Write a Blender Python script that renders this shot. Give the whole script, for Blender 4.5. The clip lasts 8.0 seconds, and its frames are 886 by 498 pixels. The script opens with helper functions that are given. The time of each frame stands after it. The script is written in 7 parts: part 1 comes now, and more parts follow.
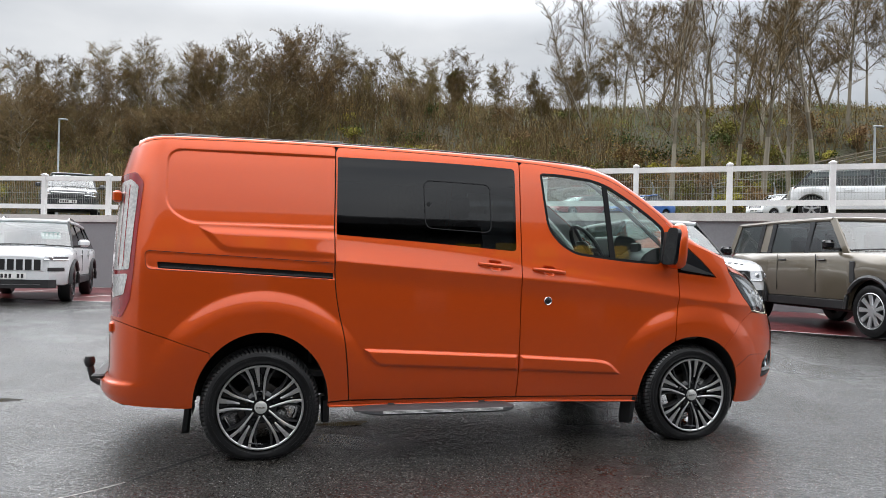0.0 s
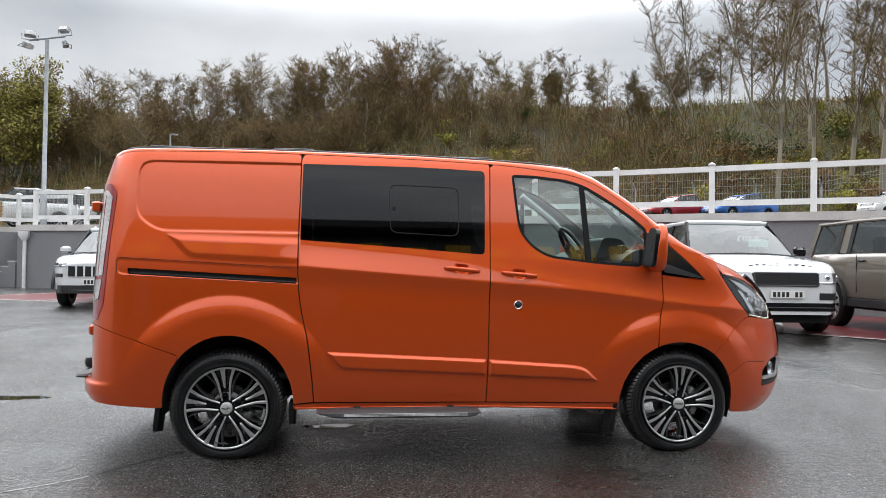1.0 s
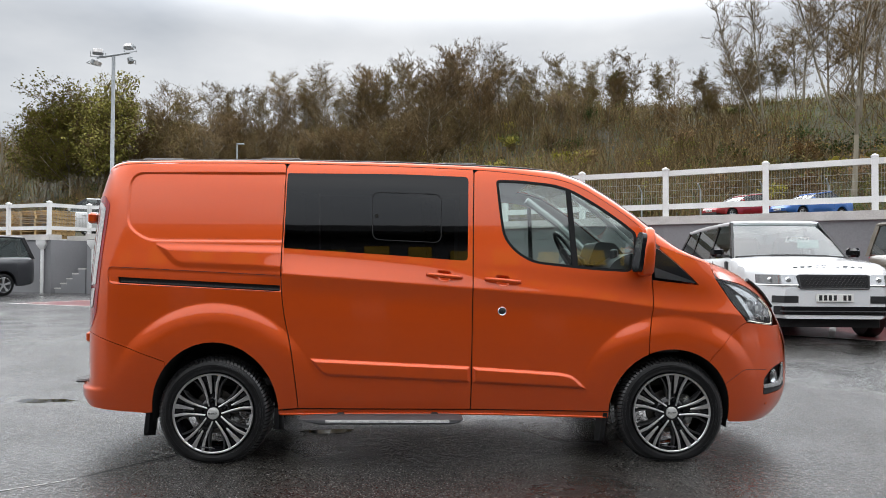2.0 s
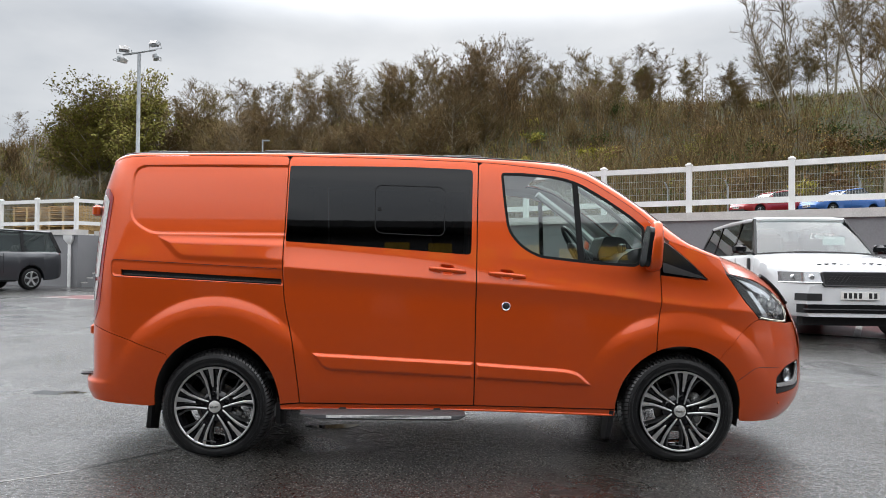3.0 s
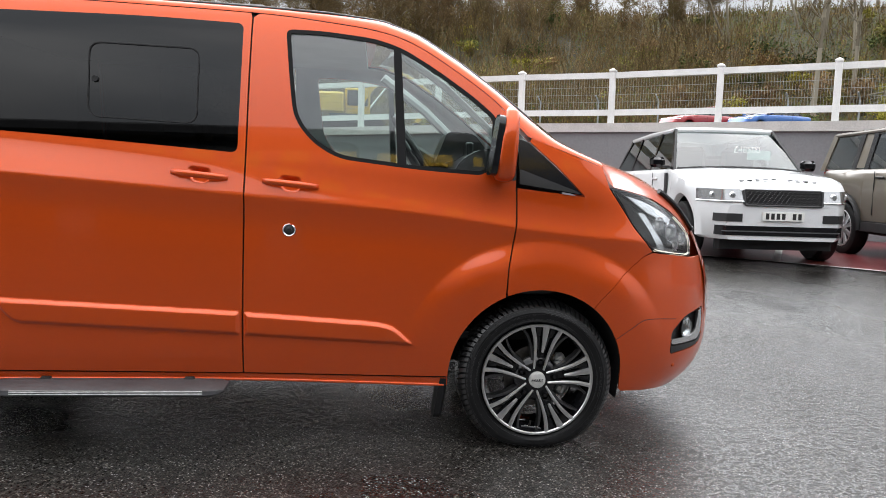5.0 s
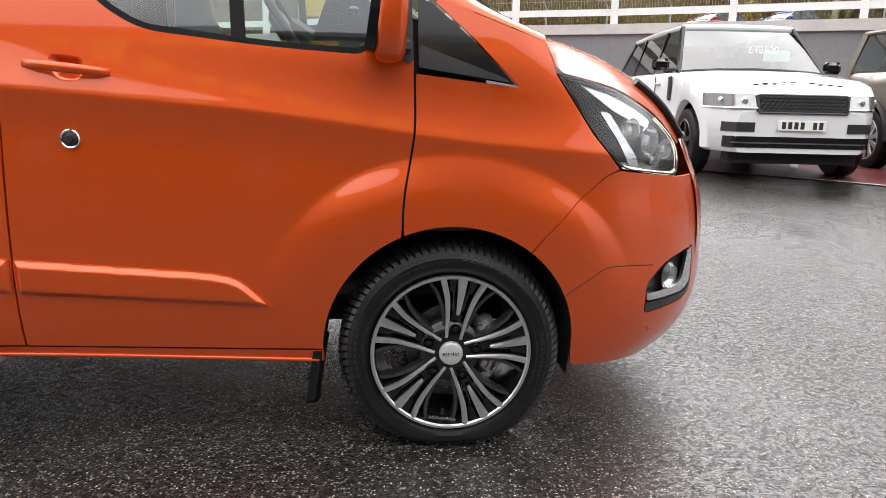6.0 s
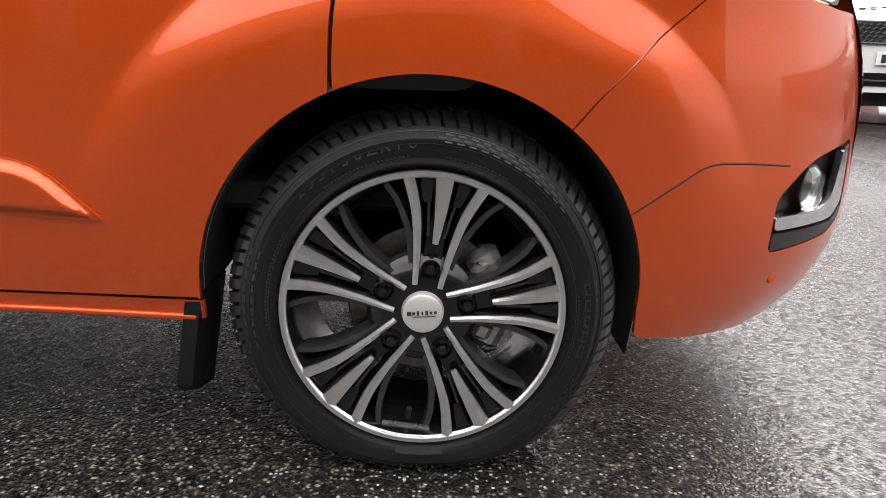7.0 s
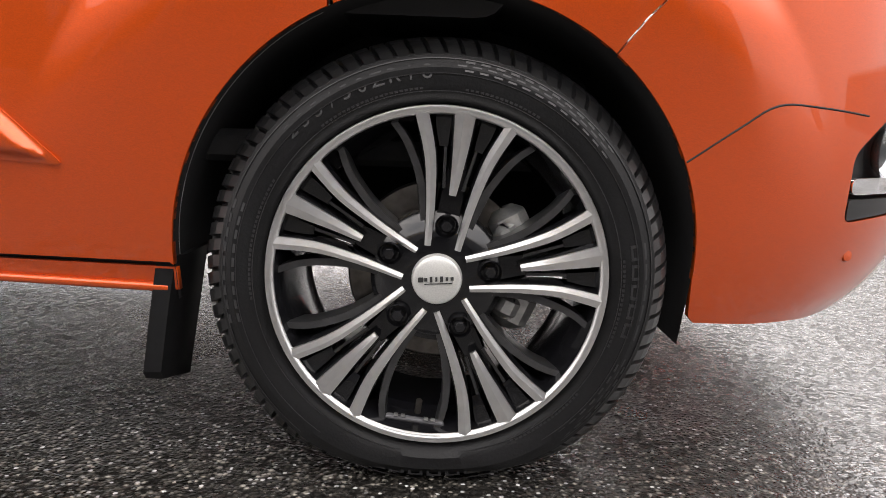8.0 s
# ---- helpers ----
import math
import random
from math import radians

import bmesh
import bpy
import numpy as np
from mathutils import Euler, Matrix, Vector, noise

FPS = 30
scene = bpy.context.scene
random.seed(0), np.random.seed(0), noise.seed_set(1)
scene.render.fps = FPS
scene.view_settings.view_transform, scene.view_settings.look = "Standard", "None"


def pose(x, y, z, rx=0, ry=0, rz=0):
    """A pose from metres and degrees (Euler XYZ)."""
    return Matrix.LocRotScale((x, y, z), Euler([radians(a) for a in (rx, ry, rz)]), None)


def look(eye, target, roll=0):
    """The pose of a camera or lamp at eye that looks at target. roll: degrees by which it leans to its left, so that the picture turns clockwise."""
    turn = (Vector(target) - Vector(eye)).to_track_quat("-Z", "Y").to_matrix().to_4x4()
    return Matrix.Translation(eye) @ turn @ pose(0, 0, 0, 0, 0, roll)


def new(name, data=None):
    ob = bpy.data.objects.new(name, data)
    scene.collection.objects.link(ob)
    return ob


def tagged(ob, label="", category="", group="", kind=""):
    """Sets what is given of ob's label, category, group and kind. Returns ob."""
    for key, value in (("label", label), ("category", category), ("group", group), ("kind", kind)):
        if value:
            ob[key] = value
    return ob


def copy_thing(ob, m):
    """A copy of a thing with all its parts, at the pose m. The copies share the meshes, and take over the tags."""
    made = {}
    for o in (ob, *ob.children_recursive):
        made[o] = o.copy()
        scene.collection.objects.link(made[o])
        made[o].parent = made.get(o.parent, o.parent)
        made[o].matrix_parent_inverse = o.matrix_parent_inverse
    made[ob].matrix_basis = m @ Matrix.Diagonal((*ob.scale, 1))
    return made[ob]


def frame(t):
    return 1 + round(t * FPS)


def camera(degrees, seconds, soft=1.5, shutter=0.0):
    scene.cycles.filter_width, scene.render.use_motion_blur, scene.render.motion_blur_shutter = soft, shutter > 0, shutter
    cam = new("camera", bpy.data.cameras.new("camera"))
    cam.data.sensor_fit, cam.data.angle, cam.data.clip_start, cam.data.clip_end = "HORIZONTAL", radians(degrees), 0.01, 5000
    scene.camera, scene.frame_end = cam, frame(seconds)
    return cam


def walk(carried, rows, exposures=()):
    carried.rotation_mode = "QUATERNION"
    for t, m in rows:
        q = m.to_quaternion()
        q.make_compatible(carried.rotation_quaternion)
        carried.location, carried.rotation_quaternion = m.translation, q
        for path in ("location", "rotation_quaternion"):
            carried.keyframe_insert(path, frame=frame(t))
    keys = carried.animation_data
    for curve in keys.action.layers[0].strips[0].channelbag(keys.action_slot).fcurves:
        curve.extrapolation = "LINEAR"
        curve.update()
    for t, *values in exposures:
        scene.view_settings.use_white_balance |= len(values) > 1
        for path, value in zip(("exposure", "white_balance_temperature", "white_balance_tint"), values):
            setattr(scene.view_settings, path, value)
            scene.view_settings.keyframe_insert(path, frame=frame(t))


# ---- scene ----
cam = camera(61.2, 8.0, soft=0.65)
PATH = [
    (0.0, (-0.141, 0.192, 1.236), (0.381, 2.123, 1.26), 1.3),
    (0.5, (0.326, 0.087, 1.247), (0.703, 2.051, 1.274), 1.0),
    (1.0, (0.735, 0.033, 1.248), (0.984, 2.017, 1.279), 0.8),
    (1.5, (1.052, 0.043, 1.268), (1.198, 2.038, 1.304), 0.6),
    (2.0, (1.285, 0.003, 1.272), (1.353, 2.001, 1.311), 0.3),
    (3.3, (1.445, 0.154, 1.251), (1.442, 2.154, 1.27), 0.6),
    (3.5, (1.467, 0.295, 1.25), (1.48, 2.295, 1.258), 0.8),
    (4.0, (1.636, 0.649, 1.25), (1.686, 2.648, 1.213), 1.2),
    (4.5, (1.922, 1.072, 1.239), (2.02, 3.067, 1.149), 1.6),
    (5.0, (2.204, 1.567, 1.224), (2.379, 3.55, 1.025), 1.6),
    (5.2, (2.326, 1.762, 1.204), (2.522, 3.737, 0.957), 1.6),
    (6.3, (2.829, 2.911, 1.073), (2.96, 4.844, 0.579), 1.4),
    (6.5, (2.889, 3.14, 1.005), (3.002, 5.065, 0.476), 1.6),
    (7.0, (2.933, 3.549, 0.768), (2.978, 5.481, 0.254), 1.9),
    (7.5, (2.943, 3.692, 0.569), (2.961, 5.654, 0.183), 2.1),
    (8.0, (2.932, 3.717, 0.541), (2.942, 5.691, 0.218), 2.1),
]
STOPS = [(0.0, 0.50, 6500, 10), (4.5, 0.62, 6550, 10), (5.2, 0.74, 6650, 11), (6.3, 1.04, 6950, 14), (7.0, 1.18, 7050, 15), (8.0, 1.40, 7100, 15)]
walk(cam, [(t, look(eye, target, roll)) for t, eye, target, roll in PATH], STOPS)

# ---- light: an overcast November sky ----
world = bpy.data.worlds.new("overcast_sky")
scene.world = world
world.use_nodes = True
wn, wl = world.node_tree.nodes, world.node_tree.links
wn.clear()
w_out = wn.new("ShaderNodeOutputWorld")
w_bg = wn.new("ShaderNodeBackground")
w_sky = wn.new("ShaderNodeTexSky")
w_sky.sky_type, w_sky.sun_disc = "NISHITA", False
w_sky.sun_elevation, w_sky.sun_rotation = radians(60), radians(16)
w_co = wn.new("ShaderNodeTexCoord")
w_map = wn.new("ShaderNodeMapping")
w_map.inputs["Scale"].default_value = (1.0, 1.0, 2.6)
w_noise = wn.new("ShaderNodeTexNoise")
w_noise.inputs["Scale"].default_value, w_noise.inputs["Detail"].default_value = 2.2, 6.0
w_ramp = wn.new("ShaderNodeValToRGB")
w_ramp.color_ramp.elements[0].position, w_ramp.color_ramp.elements[0].color = 0.34, (0.50, 0.53, 0.57, 1)
w_ramp.color_ramp.elements[1].position, w_ramp.color_ramp.elements[1].color = 0.68, (0.84, 0.85, 0.86, 1)
w_mix = wn.new("ShaderNodeMix")
w_mix.data_type = "RGBA"
w_mix.inputs[0].default_value = 0.93
w_scale = wn.new("ShaderNodeVectorMath")
w_scale.operation = "SCALE"
w_scale.inputs["Scale"].default_value = 0.1
wl.new(w_co.outputs["Generated"], w_map.inputs["Vector"])
wl.new(w_map.outputs[0], w_noise.inputs["Vector"])
wl.new(w_noise.outputs["Fac"], w_ramp.inputs[0])
wl.new(w_sky.outputs[0], w_scale.inputs[0])
wl.new(w_scale.outputs[0], w_mix.inputs[6])
wl.new(w_ramp.outputs[0], w_mix.inputs[7])
w_sep = wn.new("ShaderNodeSeparateXYZ")
w_up = wn.new("ShaderNodeMapRange")
w_up.interpolation_type = "SMOOTHSTEP"
w_up.inputs[1].default_value, w_up.inputs[2].default_value = 0.28, 0.46
w_up.inputs[3].default_value, w_up.inputs[4].default_value = 0.82, 2.5
w_mul = wn.new("ShaderNodeVectorMath")
w_mul.operation = "SCALE"
wl.new(w_co.outputs["Generated"], w_sep.inputs[0])
wl.new(w_sep.outputs[2], w_up.inputs[0])
# the clouds are brighter on the side of the hidden sun, beyond the hill
w_far = wn.new("ShaderNodeMapRange")
w_far.interpolation_type = "SMOOTHSTEP"
w_far.inputs[1].default_value, w_far.inputs[2].default_value = -0.1, 0.75
w_far.inputs[3].default_value, w_far.inputs[4].default_value = 2.4, 4.4
wl.new(w_sep.outputs[1], w_far.inputs[0])
wl.new(w_far.outputs[0], w_up.inputs[4])
wl.new(w_mix.outputs[2], w_mul.inputs[0])
wl.new(w_up.outputs[0], w_mul.inputs["Scale"])
wl.new(w_mul.outputs[0], w_bg.inputs["Color"])
w_bg.inputs["Strength"].default_value = 0.9
wl.new(w_bg.outputs[0], w_out.inputs["Surface"])

sun = new("sun", bpy.data.lights.new("sun", "SUN"))
sun.data.energy, sun.data.angle, sun.data.color = 0.8, radians(110), (1.0, 0.97, 0.93)
sun.matrix_world = look((0, 0, 30), (-2, -7, 0))

# ---- tools ----
def nodes_of(name):
    m = bpy.data.materials.new(name)
    m.use_nodes = True
    nt = m.node_tree
    return m, nt.nodes, nt.links, nt.nodes["Principled BSDF"]


def plain(name, colour, rough=0.5, metal=0.0, vary=0.12, scale=6.0, bump=0.0, bump_scale=60.0, coat=0.0, spec=0.5):
    """A surface with a broad and a fine variation of its colour and gloss."""
    m, n, l, p = nodes_of(name)
    co = n.new("ShaderNodeTexCoord")
    a, b = n.new("ShaderNodeTexNoise"), n.new("ShaderNodeTexNoise")
    a.inputs["Scale"].default_value, a.inputs["Detail"].default_value = scale, 5
    b.inputs["Scale"].default_value, b.inputs["Detail"].default_value = bump_scale, 4
    l.new(co.outputs["Object"], a.inputs["Vector"])
    l.new(co.outputs["Object"], b.inputs["Vector"])
    add = n.new("ShaderNodeMath")
    add.operation = "ADD"
    l.new(a.outputs["Fac"], add.inputs[0])
    l.new(b.outputs["Fac"], add.inputs[1])
    r = n.new("ShaderNodeValToRGB")
    lo, hi = [max(0.0, c * (1 - vary)) for c in colour], [min(1.0, c * (1 + vary)) for c in colour]
    r.color_ramp.elements[0].position, r.color_ramp.elements[0].color = 0.7, (*lo, 1)
    r.color_ramp.elements[1].position, r.color_ramp.elements[1].color = 1.0, (*hi, 1)
    half = n.new("ShaderNodeMath")
    half.operation = "MULTIPLY"
    half.inputs[1].default_value = 0.85
    l.new(add.outputs[0], half.inputs[0])
    l.new(half.outputs[0], r.inputs[0])
    l.new(r.outputs[0], p.inputs["Base Color"])
    p.inputs["Roughness"].default_value = rough
    p.inputs["Metallic"].default_value = metal
    p.inputs["Coat Weight"].default_value = coat
    p.inputs["Coat Roughness"].default_value = 0.04
    p.inputs["Specular IOR Level"].default_value = spec
    if bump:
        k = n.new("ShaderNodeBump")
        k.inputs["Strength"].default_value, k.inputs["Distance"].default_value = 1.0, bump
        l.new(b.outputs["Fac"], k.inputs["Height"])
        l.new(k.outputs[0], p.inputs["Normal"])
    return m


def glass(name, tint, gloss_rough=0.01, ior=1.5):
    """Thin glass: what is behind it, tinted, with the gloss of its face over it."""
    m, n, l, p = nodes_of(name)
    n.remove(p)
    tr, gl, lw, mx = n.new("ShaderNodeBsdfTransparent"), n.new("ShaderNodeBsdfGlossy"), n.new("ShaderNodeLayerWeight"), n.new("ShaderNodeMixShader")
    pw, ma = n.new("ShaderNodeMath"), n.new("ShaderNodeMath")
    lw.inputs["Blend"].default_value = 0.5
    pw.operation, ma.operation = "POWER", "MULTIPLY_ADD"
    pw.inputs[1].default_value = 4.0
    f0 = ((ior - 1) / (ior + 1)) ** 2 * 1.6
    ma.inputs[1].default_value, ma.inputs[2].default_value = 1 - f0, f0
    tr.inputs["Color"].default_value = (*tint, 1)
    gl.inputs["Roughness"].default_value = gloss_rough
    l.new(lw.outputs["Facing"], pw.inputs[0])
    l.new(pw.outputs[0], ma.inputs[0])
    l.new(ma.outputs[0], mx.inputs[0])
    l.new(tr.outputs[0], mx.inputs[1])
    l.new(gl.outputs[0], mx.inputs[2])
    l.new(mx.outputs[0], n["Material Output"].inputs["Surface"])
    return m


class Geo:
    """Vertices and faces put together from simple shaped pieces."""

    def __init__(self):
        self.v, self.f = [], []

    def add(self, v, f, m=None):
        k = len(self.v)
        self.v += [tuple(m @ Vector(p)) for p in v] if m is not None else [tuple(p) for p in v]
        self.f += [tuple(i + k for i in q) for q in f]
        return self

    def box(self, c, s, m=None, ch=0.0):
        """A block with its edges chamfered by ch."""
        hx, hy, hz = s[0] / 2, s[1] / 2, s[2] / 2
        if ch <= 0:
            v = [(c[0] + i * hx, c[1] + j * hy, c[2] + k * hz) for k in (-1, 1) for j in (-1, 1) for i in (-1, 1)]
            return self.add(v, [(0, 2, 3, 1), (4, 5, 7, 6), (0, 1, 5, 4), (2, 6, 7, 3), (0, 4, 6, 2), (1, 3, 7, 5)], m)
        ch = min(ch, 0.45 * min(s))
        lay = []
        for z, d in ((-hz, ch), (-hz + ch, 0), (hz - ch, 0), (hz, ch)):
            x, y, e = hx - d, hy - d, ch
            lay.append([(c[0] + a, c[1] + b, c[2] + z) for a, b in ((-x + e, -y), (x - e, -y), (x, -y + e), (x, y - e), (x - e, y), (-x + e, y), (-x, y - e), (-x, -y + e))])
        return self.loft(lay, True, True, m)

    def loft(self, rings, closed=True, caps=False, m=None):
        n, v, f = len(rings[0]), [p for r in rings for p in r], []
        for i in range(len(rings) - 1):
            for j in range(n if closed else n - 1):
                a, b = i * n + j, i * n + (j + 1) % n
                f.append((a, b, b + n, a + n))
        if caps:
            f += [tuple(range(n))[::-1], tuple(range((len(rings) - 1) * n, len(rings) * n))]
        return self.add(v, f, m)

    def tube(self, path, r, n=8, caps=True, m=None):
        """A round bar along a path; r may be one radius a point."""
        rings, pts = [], [Vector(p) for p in path]
        for i, p in enumerate(pts):
            d = (pts[min(i + 1, len(pts) - 1)] - pts[max(i - 1, 0)]).normalized()
            a = d.cross(Vector((0, 0, 1)) if abs(d.z) < 0.9 else Vector((1, 0, 0))).normalized()
            b, q = d.cross(a), r[i] if isinstance(r, (list, tuple)) else r
            rings.append([p + q * (math.cos(t) * a + math.sin(t) * b) for t in (2 * math.pi * k / n for k in range(n))])
        return self.loft(rings, True, caps, m)

    def revolve(self, prof, n=48, m=None):
        """A profile of (radius, y) turned round the y axis."""
        rings = [[(r * math.cos(t), y, r * math.sin(t)) for t in (2 * math.pi * k / n for k in range(n))] for r, y in prof]
        return self.loft(rings, True, False, m)

    def prism(self, poly, y0, y1, m=None, taper=1.0):
        """A polygon in x and z between two depths; the y0 face may be tapered."""
        cx, cz = sum(p[0] for p in poly) / len(poly), sum(p[1] for p in poly) / len(poly)
        return self.loft([[(cx + (x - cx) * taper, y0, cz + (z - cz) * taper) for x, z in poly], [(x, y1, z) for x, z in poly]], True, True, m)


def mesh_ob(name, geo, material, parent=None, label="", smooth=35, normals=None, flip=False):
    me = bpy.data.meshes.new(name)
    me.from_pydata(geo.v, [], [q[::-1] for q in geo.f] if flip else geo.f)
    me.materials.append(material)
    if normals is not None:
        me.shade_smooth()
        me.normals_split_custom_set_from_vertices(normals)
    elif smooth:
        me.shade_smooth()
        me.set_sharp_from_angle(angle=radians(smooth))
    ob = new(name, me)
    if parent is not None:
        ob.parent = parent
    if label:
        ob["label"] = label
    return ob


def part(name, geo, material, parent, label="", smooth=35, **k):
    return mesh_ob(name, geo, material, parent, label, smooth, **k)


def thing(name, label, category, group="", kind="", m=None):
    ob = new(name)
    ob.empty_display_size = 0.2
    if m is not None:
        ob.matrix_world = m
    return tagged(ob, label, category, group, kind)


def smooth01(x):
    x = np.clip(x, 0, 1)
    return x * x * (3 - 2 * x)


def curve(pts, step=0.025, closed=False):
    """Points along a smooth curve through the given ones."""
    p = [np.array(q, float) for q in pts]
    n, res = len(p), []
    for i in range(n if closed else n - 1):
        a, b, c, d = (p[(i + k) % n] if closed else p[min(max(i + k, 0), n - 1)] for k in (-1, 0, 1, 2))
        m = max(1, int(np.linalg.norm(c - b) / step))
        for k in range(m):
            t = k / m
            res.append(tuple(0.5 * (2 * b + (c - a) * t + (2 * a - 5 * b + 4 * c - d) * t * t + (3 * b - a - 3 * c + d) * t ** 3)))
    if not closed:
        res.append(tuple(p[-1]))
    return res


def rounded(pts, r, n=5):
    """A polygon with rounded corners; r is one radius or one a corner."""
    res, k = [], len(pts)
    for i in range(k):
        a, b, c = (np.array(pts[(i + j) % k], float) for j in (-1, 0, 1))
        q = r[i] if isinstance(r, (list, tuple)) else r
        u, w = (a - b), (c - b)
        lu, lw = np.linalg.norm(u), np.linalg.norm(w)
        q = min(q, 0.45 * lu, 0.45 * lw)
        p0, p2 = b + u / lu * q, b + w / lw * q
        for j in range(n + 1):
            t = j / n
            res.append(tuple((1 - t) ** 2 * p0 + 2 * t * (1 - t) * b + t * t * p2))
    return res


def resample(poly, step):
    res, n = [], len(poly)
    for i in range(n):
        a, b = np.array(poly[i], float), np.array(poly[(i + 1) % n], float)
        m = max(1, int(math.ceil(np.linalg.norm(b - a) / step)))
        res += [tuple(a + (b - a) * k / m) for k in range(m)]
    return res


def inside(poly, x, z):
    p = np.asarray(poly, float)
    x, z = np.asarray(x, float), np.asarray(z, float)
    res = np.zeros(x.shape, bool)
    for i in range(len(p)):
        (x1, z1), (x2, z2) = p[i - 1], p[i]
        if z1 != z2:
            res ^= ((z1 > z) != (z2 > z)) & (x < (x2 - x1) * (z - z1) / (z2 - z1) + x1)
    return res


def reach(poly, x, z):
    """Signed distance to a polygon's edge, negative inside."""
    p = np.asarray(poly, float)
    x, z = np.asarray(x, float), np.asarray(z, float)
    best = np.full(x.shape, 1e9)
    for i in range(len(p)):
        (x1, z1), (x2, z2) = p[i - 1], p[i]
        dx, dz = x2 - x1, z2 - z1
        t = np.clip(((x - x1) * dx + (z - z1) * dz) / max(dx * dx + dz * dz, 1e-12), 0, 1)
        best = np.minimum(best, np.hypot(x - x1 - t * dx, z - z1 - t * dz))
    return np.where(inside(poly, x, z), -best, best)

# ---- materials ----
def paint(name, colour, flake=0.25, rough=0.32):
    """Car paint: a base with fine metallic flake under a clear coat, with rain film on it."""
    m, n, l, p = nodes_of(name)
    co = n.new("ShaderNodeTexCoord")
    fl, big = n.new("ShaderNodeTexVoronoi"), n.new("ShaderNodeTexNoise")
    fl.inputs["Scale"].default_value = 900
    big.inputs["Scale"].default_value, big.inputs["Detail"].default_value = 3.0, 6
    l.new(co.outputs["Object"], fl.inputs["Vector"])
    l.new(co.outputs["Object"], big.inputs["Vector"])
    mix = n.new("ShaderNodeMix")
    mix.data_type = "RGBA"
    mix.inputs[6].default_value = (*[c * 0.86 for c in colour], 1)
    mix.inputs[7].default_value = (*[min(1, c * 1.16) for c in colour], 1)
    l.new(fl.outputs["Color"], mix.inputs[0])
    l.new(mix.outputs[2], p.inputs["Base Color"])
    rr = n.new("ShaderNodeMapRange")
    rr.inputs[3].default_value, rr.inputs[4].default_value = 0.006, 0.02
    l.new(big.outputs["Fac"], rr.inputs[0])
    l.new(rr.outputs[0], p.inputs["Coat Roughness"])
    p.inputs["Metallic"].default_value, p.inputs["Roughness"].default_value = flake, rough
    p.inputs["Coat Weight"].default_value, p.inputs["Coat IOR"].default_value = 1.0, 1.5
    p.inputs["Specular IOR Level"].default_value = 0.25
    return m


